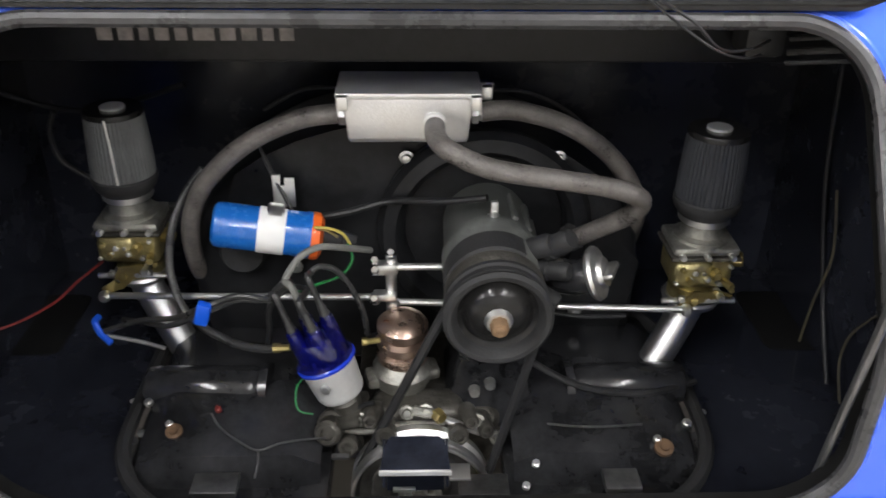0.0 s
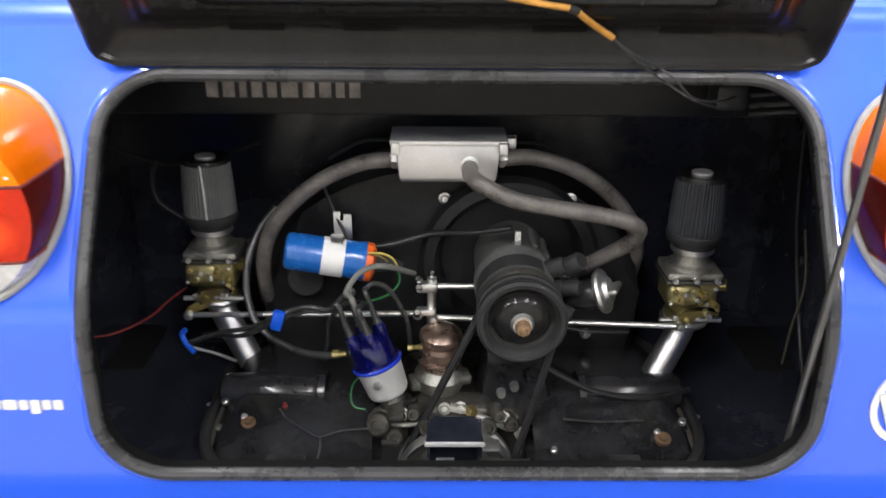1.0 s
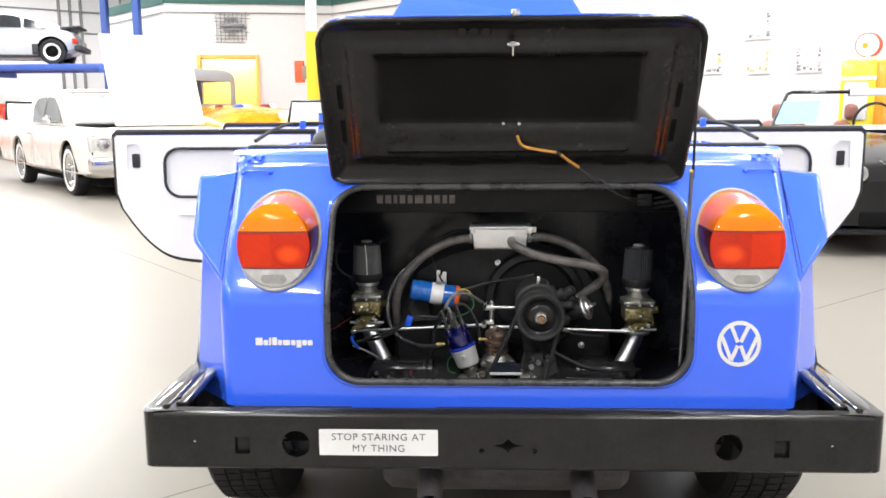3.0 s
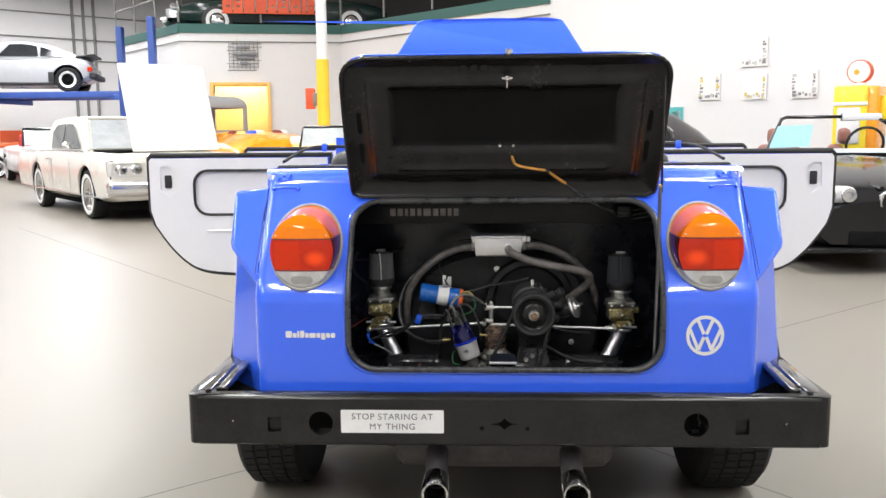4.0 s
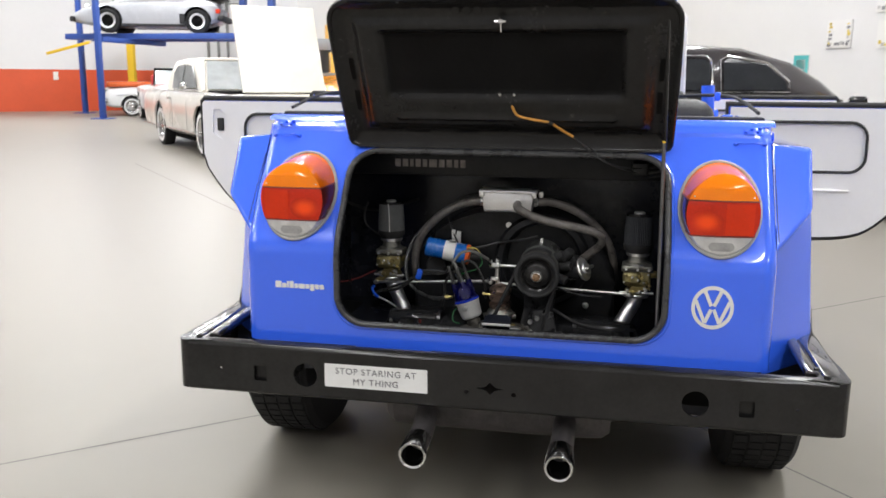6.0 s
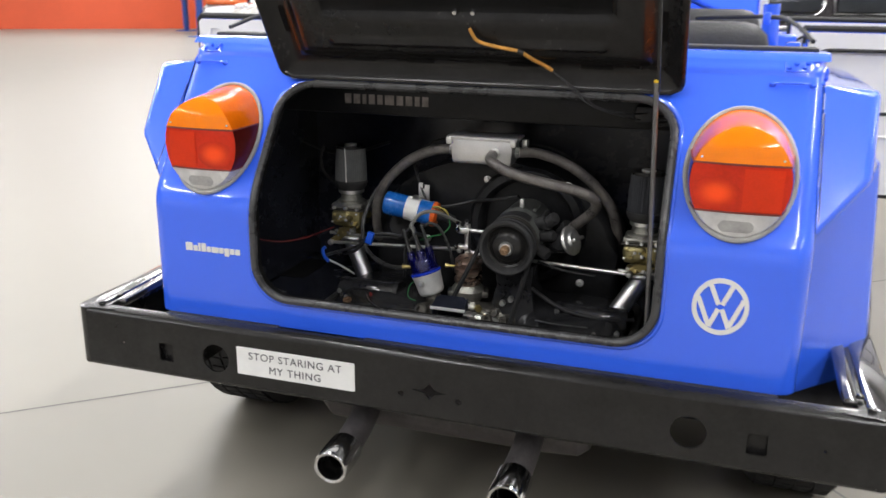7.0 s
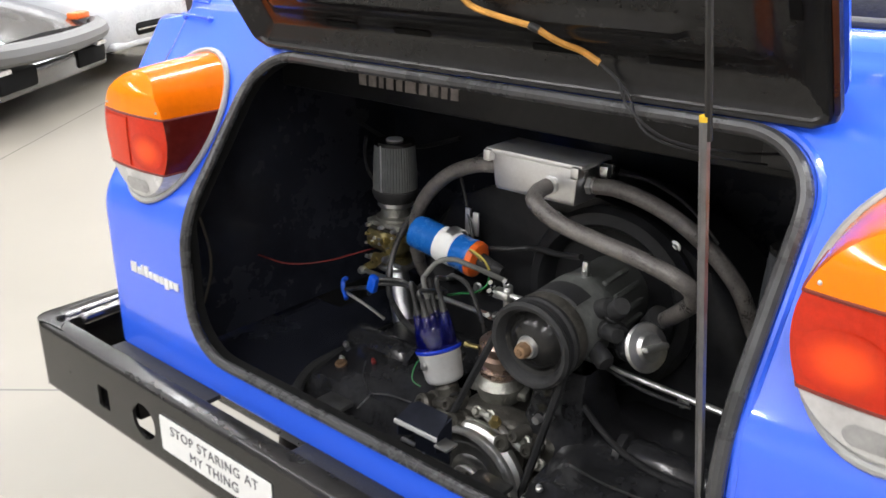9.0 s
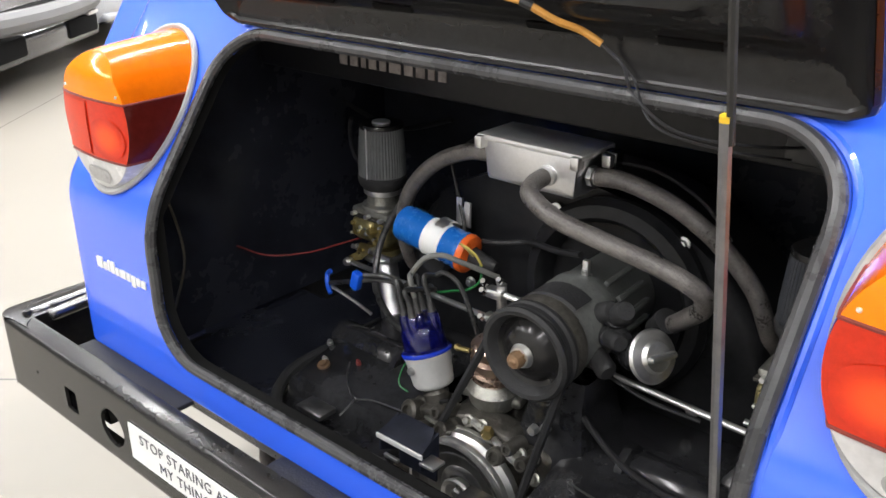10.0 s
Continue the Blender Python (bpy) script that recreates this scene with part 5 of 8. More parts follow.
def crankcase():
    bm = bmesh.new()
    box(bm, -.075, .105, .185, .40, .40, .492, .02, seg=3)
    box(bm, -.055, .055, .168, .22, .42, .508, .015, seg=3)
    ep("crankcase", bm, CASTDARK, "oil-stained cast alloy crankcase")
    for dx, dz, r, y in ((-.100, .487, .016, .165), (-.078, .470, .012, .160), (-.052, .505, .010, .165), (-.035, .492, .012, .152), (.060, .502, .009, .165), (.046, .488, .012, .158), (.078, .485, .010, .17)):
        bm = bmesh.new()
        lathe(bm, [(0, .016), (r * .45, .016), (r * .5, .022), (r * .75, .022), (r, .018), (r, 0), (r * 1.25, -.004), (r * 1.25, -.02)], axis_matrix((dx, y, dz), (dx * 2, -1, .35)), 14)
        ep("case_boss", bm, CASTDARK)
    for x, z in ((-.012, .510), (.010, .512), (.070, .496), (-.066, .500), (.094, .470)):
        bm = bmesh.new()
        lathe(bm, [(0, .007), (.0045, .007), (.0055, .005), (.0055, .001), (.009, 0), (.009, -.006)], axis_matrix((x, .163, z), (0, -1, .5)), 8)
        ep("case_nut", bm, CASTALU)
    bm = bmesh.new()
    tube(bm, [(-.004, .165, .512), (.022, .160, .510)], .0062, 10)
    ep("oil_union", bm, CASTALU)
    bm = bmesh.new()
    lathe(bm, [(0, .012), (.0065, .012), (.0085, .009), (.0085, 0)], axis_matrix((.022, .161, .510), (.6, -1, .1)), 6)
    ep("brass_nut", bm, BRASS, "brass union nut")
    for pts, r, mt in (([(-.10, .17, .482), (-.06, .155, .490), (-.02, .158, .497), (.03, .165, .493), (.09, .18, .486)], .004, CASTALU),
                       ([(.03, .165, .500), (.055, .155, .495), (.075, .165, .478), (.08, .19, .46)], .0045, STEEL),
                       ([(-.05, .17, .52), (-.072, .175, .505), (-.08, .17, .47)], .003, CABLE)):
        bm = bmesh.new()
        tube(bm, curve(pts, 5), r, 8)
        ep("oil_pipe", bm, mt)
    # fuel pump: waisted bronze bowl on an alloy foot
    pump = grp("fuel_pump", "mechanical fuel pump with a ribbed bronze bowl")
    m = axis_matrix((-.018, .225, .535), (.02, -.08, 1))
    bm = bmesh.new()
    lathe(bm, [(.0, -.03), (.030, -.03), (.034, -.02), (.036, -.004), (.030, .004), (.024, .01), (.0, .01)], m, 24)
    box(bm, -.045, .045, -.014, .014, -.024, -.008, .005, m)
    ep("pump_foot", bm, CASTALU, "cast alloy pump foot", pump)
    bm = bmesh.new()
    lathe(bm, [(.026, .008), (.031, .014), (.031, .022), (.025, .026), (.025, .030), (.031, .034), (.031, .042), (.025, .046), (.025, .05), (.030, .054), (.030, .062), (.024, .068), (.010, .074), (0, .075)], m, 28)
    ep("pump_bowl", bm, COPPER, "ribbed bronze bowl", pump)
    bm = bmesh.new()
    tube(bm, [m @ Vector((-.03, -.01, .05)), m @ Vector((-.048, -.012, .052))], .0036, 8)
    lathe(bm, [(0, .006), (.0048, .006), (.0048, 0)], axis_matrix(m @ Vector((-.044, -.012, .052)), (-1, 0, 0)), 6)
    ep("pump_union", bm, BRASS, "", pump)
    # crank pulley
    cp = grp("crank_pulley", "black and bright steel crank pulley")
    m = axis_matrix((.003, .148, .4205), (0, -1, 0)) @ Matrix.Diagonal((.94, .94, 1, 1))
    bm = bmesh.new()
    lathe(bm, [(.06, -.008), (.0845, -.008), (.0860, -.0065), (.0860, .0030), (.0845, .0042), (.0780, .0085), (.0845, .0128), (.0860, .0140), (.0860, .0205), (.0848, .0225), (.0860, .0240), (.0852, .0285), (.0825, .0295), (.0805, .028)], m, 72)
    ep("pulley_groove", bm, PULLEYRIM, "bright grooved pulley rim", cp)
    bm = bmesh.new()
    lathe(bm, [(.0812, .0285), (.0795, .0240), (.0760, .0185), (.0620, .0155), (.0600, .0165), (.0450, .0145), (.0400, .0120), (.036, .0150), (.031, .0165), (.026, .0160), (.022, .010), (.0, .008)], m, 64)
    ep("pulley_dish", bm, SHAFT, "dark grey dished pulley face", cp)
    bm = bmesh.new()
    lathe(bm, [(.020, .012), (.024, .017), (.0275, .024), (.0255, .028), (.020, .026), (.0175, .016)], m, 32)
    ep("pulley_hub_ring", bm, PULLEYRIM, "steel hub ring", cp)
    bm = bmesh.new()
    lathe(bm, [(0, .026), (.008, .026), (.0115, .023), (.0115, .008)], m, 6)
    ep("pulley_bolt", bm, SHAFT, "dark pulley bolt", cp)
    bm = bmesh.new()
    lathe(bm, [(.0125, .013), (.0170, .017), (.0205, .016), (.0215, .009)], m, 28)
    ep("pulley_washer", bm, PULLEYRIM, "bright dished washer", cp)
    bm = bmesh.new()
    tube(bm, [m @ Vector((.078, .026, .029)), m @ Vector((.072, .028, .021)), m @ Vector((.062, .020, .0175))], .0022, 6)
    ep("timing_dab", bm, YELLOW, "yellow paint dab", cp)
    # boxed bracket beside the pulley, with worn bright edges
    br = grp("striker_bracket", "dark boxed lid striker bracket with worn bright edges")
    br.matrix_basis = pose(.088, -.050, .092) @ Matrix.Diagonal((1.25, 1, .92, 1))
    bm = bmesh.new()
    plate(bm, [(-.100, .0), (-.044, .0), (-.047, .026), (-.052, .037), (-.092, .037), (-.097, .026)], (), .002, lambda u, v, w: Vector((u, .074 + v * .90, .5035 + v * .40 - w)))
    ep("bracket_top", bm, BRACKET, "dark sloping top plate", br)
    for x in (-.0985, -.0475):
        bm = bmesh.new()
        plate(bm, [(.074, .478), (.106, .460), (.106, .516), (.074, .503)], (), .002, lambda u, v, w, x=x: Vector((x + w, u, v)))
        ep("bracket_cheek", bm, BRACKET, "", br)
    bm = bmesh.new()
    box(bm, -.101, -.043, .0715, .0745, .4965, .5035, .001)
    ep("bracket_lip", bm, BRIGHTSTUD, "worn bright front lip", br)
    bm = bmesh.new()
    box(bm, -.090, -.072, .070, .0745, .474, .479, .001)
    ep("bracket_tab", bm, STEEL, "bright bracket tab", br)
    bm = bmesh.new()
    box(bm, -.096, -.048, .104, .108, .440, .514, .001)
    ep("bracket_foot", bm, BRACKET, "", br)
    bm = bmesh.new()
    box(bm, -.045, -.028, .070, .092, .490, .494, .001)
    ep("bracket_tab", bm, STEEL, "bright bracket tab", br)



crankcase()


def alternator():
    alt = grp("alternator", "dark grey alternator with a black belt pulley")
    m = axis_matrix((.086, .17, .656), (0, -1, -.03))
    bm = bmesh.new()
    lathe(bm, [(0, -.20), (.047, -.20), (.053, -.19), (.054, -.10), (.057, -.095), (.057, -.075), (.054, -.07), (.053, -.02), (.048, -.008), (.03, -.004), (0, -.004)], m, 40)
    ep("alternator_body", bm, ALTBODY, "dark grey alternator body", alt)
    bm = bmesh.new()
    lathe(bm, [(.053, -.062), (.0563, -.060), (.0563, -.026), (.053, -.024)], m, 40)
    bmesh.ops.delete(bm, geom=[f for f in bm.faces if f.calc_center_median().x > .086 + .034 or f.calc_center_median().z < .63], context="FACES")
    ep("alternator_window", bm, RUBBER, "black cooling slot band", alt)
    bm = bmesh.new()
    lathe(bm, [(.052, -.020), (.0565, -.018), (.0570, -.012), (.053, -.004), (.045, -.002)], m, 48)
    ep("end_ring", bm, CASTDARK, "grey end ring", alt)
    for k in range(6):
        a = radians(-60 + 24 * k)
        bm = bmesh.new()
        box(bm, .051, .059, -.0035, .0035, -.16, -.10, .0015, m @ Matrix.Rotation(a, 4, "Z"))
        ep("body_rib", bm, ALTBODY, "", alt)
    bm = bmesh.new()
    lathe(bm, [(r * .97, h) for r, h in ((.05, .0), (.056, .0), (.060, .004), (.060, .009), (.051, .017), (.060, .025), (.061, .030), (.057, .034), (.052, .033), (.047, .026), (.045, .020))], m, 56)
    ep("pulley_rim", bm, RUBBER, "black pulley rim", alt)
    bm = bmesh.new()
    lathe(bm, [(r * .97, h) for r, h in ((.046, .021), (.040, .018), (.036, .021), (.033, .026), (.027, .029), (.018, .032), (.0, .033))], m, 48)
    ep("pulley_hub", bm, BLACK, "glossy black pulley hub", alt)
    bm = bmesh.new()
    lathe(bm, [(.014, .030), (.0155, .033), (.0125, .039), (0, .040)], m, 24)
    ep("hub_washer", bm, STEEL, "", alt)
    bm = bmesh.new()
    lathe(bm, [(0, .054), (.003, .054), (.005, .0515), (.0085, .051), (.0102, .048), (.0102, .036)], m, 8)
    ep("pulley_nut", bm, RUST, "brown rusty pulley nut", alt)
    # terminal on top, cast ribs and plugs at the side
    bm = bmesh.new()
    lathe(bm, [(0, .014), (.004, .014), (.005, .006), (.009, .005), (.009, 0)], axis_matrix((.088, .262, .709), (0, -.2, 1)), 8)
    box(bm, .084, .093, .258, .266, .712, .734, .002)
    ep("terminal_post", bm, STEEL, "", alt)
    for a, y, l in ((-20, .22, .03), (8, .24, .034), (35, .235, .03)):
        bm = bmesh.new()
        c = Vector((.086 + .052 * math.cos(radians(a)), y, .656 + .052 * math.sin(radians(a))))
        lathe(bm, [(0, l), (.010, l), (.013, l - .005), (.013, 0)], axis_matrix(c, (math.cos(radians(a)), -.5, math.sin(radians(a)))), 14)
        ep("connector_plug", bm, RUBBER, "black plug", alt)
    bm = bmesh.new()
    # stand
    rows = []
    for z, w, d in ((.60, .045, .05), (.55, .040, .045), (.50, .050, .055), (.465, .065, .065)):
        rows.append([bm.verts.new((.088 + a * w, .255 + b * d, z)) for a, b in ((-1, -1), (1, -1), (1, 1), (-1, 1))])
    for r0, r1 in zip(rows, rows[1:]):
        for i in range(4):
            bm.faces.new((r0[i], r0[(i + 1) % 4], r1[(i + 1) % 4], r1[i]))
    bmesh.ops.bevel(bm, geom=bm.edges[:], offset=0.008, segments=2, affect="EDGES", profile=0.5)
    ep("alternator_stand", bm, TIN, "black cast alternator stand")
    bm = bmesh.new()
    for dz in (0, .018):
        lathe(bm, [(0, .01), (.006, .01), (.007, 0)], axis_matrix((.088 - .02 + dz, .20, .515 + dz * .6), (0, -1, 0)), 8)
    ep("stand_bolt", bm, STEEL)
    # drive belt as one loop round both pulleys
    a, ra = Vector((.086, .6555)), .052
    b, rb = Vector((.003, .4205)), .0745
    d = (b - a)
    base = math.atan2(d.y, d.x)
    off = math.acos((ra - rb) / d.length)
    loop = []
    for k in range(17):
        t = base + off + (2 * math.pi - 2 * off) * k / 16
        loop.append((a.x + ra * math.cos(t), a.y + ra * math.sin(t)))
    for k in range(17):
        t = base - off + (2 * off) * k / 16
        loop.append((b.x + rb * math.cos(t), b.y + rb * math.sin(t)))
    bm = bmesh.new()
    tube(bm, [(x, .153 - .012 * smoothstep(.60, .50, z) if z > .60 else .153 - .012 * (1 - smoothstep(.45, .62, z)), z) for x, z in loop], .0054, 6, closed=True)
    ep("drive_belt", bm, TYRE, "black drive belt")


alternator()


def distributor():
    d = grp("distributor", "distributor with grey body and translucent blue cap")
    ax = Vector((-.33, .05, .94)).normalized()
    o = Vector((-.088, .184, .524))
    m = axis_matrix(o, ax)
    bm = bmesh.new()
    lathe(bm, [(0, -.002), (.022, -.002), (.0265, .001), (.0285, .006), (.0315, .042), (.033, .044), (.033, .047), (0, .047)], m, 36)
    ep("cup", bm, DISTGREY, "pale grey distributor cup", d)
    bm = bmesh.new()
    lathe(bm, [(0, -.06), (.013, -.06), (.013, -.026), (.017, -.022), (.018, -.010), (.014, -.004), (.014, .002)], m, 24)
    ep("neck", bm, CASTDARK, "dark cast neck", d)
    bm = bmesh.new()
    lathe(bm, [(.0325, .046), (.0345, .048), (.0335, .052), (.0300, .055), (.0290, .078), (.0265, .084), (0, .085)], m, 36)
    ep("cap", bm, CAPBLUE, "translucent deep blue distributor cap", d)
    bm = bmesh.new()
    lathe(bm, [(.0332, .0455), (.0352, .0470), (.0354, .0500), (.0336, .0520)], m, 36)
    ep("cap_ring", bm, RINGBLUE, "thin blue cap ring", d)
    tips = []
    for k in range(5):
        r = 0 if k == 4 else .0205
        a = radians(30 + 90 * k)
        q = m @ Matrix.Translation((r * math.cos(a), r * math.sin(a), .075))
        bm = bmesh.new()
        lathe(bm, [(.0088, -.026), (.0088, .012), (.0078, .024), (.0068, .026), (0, .026)], q, 16)
        ep("tower", bm, CAPBLUE, "", d)
        bm = bmesh.new()
        lathe(bm, [(.0060, .022), (.0062, .027), (.0048, .030), (.0051, .034), (.0042, .038), (.0036, .050), (0, .050)], q, 14)
        ep("lead_boot", bm, LEAD, "dark lead boot", d)
        tips.append(q @ Vector((0, 0, .048)))
    for s in (-1, 1):
        bm = bmesh.new()
        lathe(bm, [(0, .005), (.005, .004), (.006, 0)], axis_matrix(m @ Vector((s * .0315, 0, .030)), m.to_3x3() @ Vector((s, 0, 0))), 10)
        ep("cap_clip", bm, STEEL, "", d)
    bm = bmesh.new()
    box(bm, -.030, .030, -.018, .018, -.034, -.022, .005, m)
    ep("clamp", bm, CASTDARK, "", d)
    bm = bmesh.new()
    lathe(bm, [(0, .012), (.006, .012), (.010, .006), (.011, 0), (.008, -.01)], axis_matrix(m @ Vector((-.040, -.01, .026)), (-1, 0, .2)), 14)
    ep("vacuum_union", bm, CHROME, "", d)
    # ignition leads
    order = sorted(tips, key=lambda t: t.x)
    up = ax * .026
    runs = [
        ([order[0], order[0] + up, (-.165, .203, .640), (-.202, .212, .640), (-.236, .188, .640), (-.28, .225, .602), (-.335, .26, .575), (-.38, .262, .558)], .0036, LEAD),
        ([order[1], order[1] + up, (-.172, .215, .634), (-.205, .216, .632), (-.238, .188, .632), (-.29, .23, .588), (-.33, .27, .565), (-.37, .30, .55)], .0036, LEAD),
        ([order[2], order[2] + up, (-.145, .203, .667), (-.129, .212, .690), (-.108, .222, .697), (-.087, .229, .693), (-.055, .277, .662)], .0040, LEADGREY),
        ([order[4], order[4] + up, (-.120, .222, .664), (-.108, .228, .669), (-.088, .235, .655), (-.066, .238, .610), (-.06, .25, .56)], .0036, LEAD),
        ([order[3], order[3] + up * .6, (-.125, .225, .640), (-.150, .240, .632), (-.175, .25, .60), (-.18, .26, .56), (-.19, .28, .52)], .0036, LEAD),
    ]
    for pts, r, mt in runs:
        bm = bmesh.new()
        tube(bm, curve(pts, 7), r, 10)
        ep("ignition_lead", bm, mt, "grey coil lead" if mt is LEADGREY else "black ignition lead", d)
    bm = bmesh.new()
    for q in ((-.236, .186, .634),):
        box(bm, -.008, .008, -.006, .006, -.014, .014, .003, Matrix.Translation(q) @ Matrix.Rotation(.3, 4, "Y"))
    ep("lead_clip", bm, BRIGHTBLUE, "bright blue lead clip", d)
    bm = bmesh.new()
    tube(bm, curve([(-.372, .255, .545), (-.386, .262, .556), (-.392, .268, .568), (-.386, .270, .575)], 5), .0042, 8)
    ep("lead_end", bm, BRIGHTBLUE, "bright blue lead end", d)
    bm = bmesh.new()
    tube(bm, curve([(-.125, .19, .548), (-.138, .18, .538), (-.140, .17, .522), (-.135, .165, .512), (-.12, .165, .508)], 5), .0011, 6)
    ep("green_wire", bm, WIREGREEN, "", d)


distributor()


def coil():
    c = grp("ignition_coil", "blue ignition coil with a white label band")
    a, b = Vector((-.238, .285, .694)), Vector((-.122, .293, .673))
    m = axis_matrix(a, b - a)
    L = (b - a).length
    bm = bmesh.new()
    lathe(bm, [(0, 0), (.022, 0), (.026, .003), (.0272, .008), (.0272, L - .012), (.0285, L - .010), (.0285, L - .004), (.025, L), (0, L)], m, 36)
    ep("can", bm, COILBLUE, "blue lacquered coil can", c)
    bm = bmesh.new()
    lathe(bm, [(.0271, .052), (.0277, .053), (.0277, .083), (.0271, .084)], m, 36)
    ep("label_band", bm, LABELWHITE, "white label band", c)
    bm = bmesh.new()
    lathe(bm, [(.0285, L - .004), (.029, L), (.0275, L + .006), (.020, L + .010), (0, L + .010)], m, 30)
    ep("coil_head", bm, ORANGEPL, "orange coil head", c)
    bm = bmesh.new()
    lathe(bm, [(.014, L + .008), (.012, L + .022), (.010, L + .032), (.011, L + .034), (.007, L + .050), (0, L + .050)], m, 18)
    ep("coil_tower", bm, RUBBER, "black coil tower", c)
    bm = bmesh.new()
    lathe(bm, [(.0285, .060), (.0305, .062), (.0305, .078), (.0285, .080)], axis_matrix(a + Vector((0, .006, 0)), b - a), 30)
    ep("clamp_band", bm, STEEL, "", c)
    bm = bmesh.new()
    plate(bm, [(-.013, -.02), (.013, -.02), (.013, .018), (.002, .018), (.001, .008), (-.004, .008), (-.003, .022), (-.013, .022)], (), .003, lambda u, v, w: Vector((-.160 + u, .330 + w, .713 + v)))
    ep("clamp_tab", bm, STEEL, "bright notched bracket", c, 0)
    for pts, mt in (([(-.118, .272, .695), (-.10, .262, .699), (-.085, .265, .69), (-.078, .27, .674)], WIREYELLOW),
                    ([(-.08, .27, .676), (-.076, .265, .655), (-.09, .255, .64), (-.115, .25, .632), (-.14, .25, .622)], WIREGREEN),
                    ([(-.118, .276, .690), (-.105, .268, .694), (-.092, .270, .684)], BRASS)):
        bm = bmesh.new()
        tube(bm, curve(pts, 6), .0018, 6)
        ep("coil_wire", bm, mt, "", c)


coil()


def carburettor(x, y, turn):
    """One carburettor with its cone filter and intake pipe; turn is -1 for the left bank."""
    g = grp("carburettor", "single-barrel carburettor with a conical air filter")
    o = Vector((x, y, 0))
    up = Matrix.Translation(o)
    bm = bmesh.new()
    n = 96
    rings = []
    for h, r in ((.720, .0385), (.740, .0385), (.762, .0375), (.784, .0360), (.802, .0345)):
        rings.append([bm.verts.new(o + Vector(((r - (.0013 if k % 2 else 0)) * math.cos(2 * math.pi * k / n), (r - (.0013 if k % 2 else 0)) * math.sin(2 * math.pi * k / n), h))) for k in range(n)])
    for r0, r1 in zip(rings, rings[1:]):
        for k in range(n):
            bm.faces.new((r0[k], r0[(k + 1) % n], r1[(k + 1) % n], r1[k]))
    ep("filter_gauze", bm, FILTER if turn < 0 else FILTERDARK, "grey pleated filter gauze" if turn < 0 else "blue-black pleated filter gauze", g, 20)
    bm = bmesh.new()
    lathe(bm, [(.0350, .799), (.0354, .803), (.034, .8055), (.016, .806), (.012, .805)], up, 40)
    ep("filter_cap", bm, BLACK, "black filter cap", g)
    bm = bmesh.new()
    lathe(bm, [(.0138, .798), (.0146, .8075), (.0136, .8086), (0, .8088)], up, 24)
    ep("filter_emblem", bm, BRIGHTSTUD, "bright metal filter stud", g)
    bm = bmesh.new()
    lathe(bm, [(.0382, .722), (.0400, .720), (.0400, .714), (.037, .706), (.031, .699), (.029, .690)], up, 40)
    ep("filter_base", bm, RUBBER, "black rubber filter base", g)
    bm = bmesh.new()
    tube(bm, [o + Vector((-.004 * turn, -.0385, .722)), o + Vector((-.003 * turn, -.0374, .762)), o + Vector((0, -.0346, .802))], .0014, 6)
    ep("filter_seam", bm, STEEL if turn < 0 else FILTERDARK, "", g)
    bm = bmesh.new()
    lathe(bm, [(.0295, .690), (.031, .692), (.031, .701), (.0295, .703)], up, 28)
    ep("hose_clamp", bm, STEEL, "bright hose clamp", g)
    # body: neck, cover, float bowl, throttle body
    bm = bmesh.new()
    lathe(bm, [(.025, .690), (.026, .674), (.034, .671), (.034, .664)], up, 28)
    box(bm, x - .040, x + .040, y - .034, y + .034, .655, .667, .005)
    ep("top_cover", bm, CASTALU, "cast alloy carburettor cover", g)
    bm = bmesh.new()
    box(bm, x - .036, x + .036, y - .032, y + .032, .610, .656, .007, seg=3)
    box(bm, x - .038, x + .010, y - .040, y - .010, .616, .650, .009, seg=3)
    lathe(bm, [(.024, .610), (.022, .598), (.030, .596), (.030, .584), (.020, .578)], up, 24)
    ep("float_bowl", bm, CARBGOLD, "yellow chromated float bowl", g)
    for bx, by, bz, dx, dy, r, l, mt, nm in ((-.03, -.037, .657, 0, -1, .004, .006, STEEL, "cover_screw"), (.0, -.037, .657, 0, -1, .004, .006, STEEL, "cover_screw"), (.03, -.037, .657, 0, -1, .004, .006, STEEL, "cover_screw"),
                                             (.012, -.034, .635, 0, -1, .006, .014, BRASS, "jet_plug"), (.026, -.034, .622, .2, -1, .005, .018, BRASS, "jet_plug"), (-.02, -.040, .628, 0, -1, .0045, .008, BRASS, "jet_plug"),
                                             (.035, -.01, .64, 1, -.3, .010, .018, BRASS, "accelerator_pump"), (.02, -.034, .607, 0, -1, .0045, .02, STEEL, "idle_screw")):
        bm = bmesh.new()
        lathe(bm, [(0, l), (r * .8, l), (r, l - .002), (r, -.004)], axis_matrix(o + Vector((bx, by, bz)), (dx, dy, .1)), 8)
        ep(nm, bm, mt, "", g)
    bm = bmesh.new()
    box(bm, x - .042, x + .042, y - .036, y + .036, .650, .6545, .001)
    ep("gasket", bm, CASTDARK, "dark gasket", g)
    bm = bmesh.new()
    tube(bm, [o + Vector((-.045, -.03, .592)), o + Vector((.045, -.03, .592))], .004, 8)
    ep("throttle_spindle", bm, STEEL, "", g)
    bm = bmesh.new()
    s = -turn
    if turn < 0:
        pts = [(-.010, -.040, .600), (-.020, -.045, .590), (-.034, -.049, .578)]
    else:
        pts = [(.012, -.040, .606), (.0, -.045, .594), (-.018, -.050, .598)]
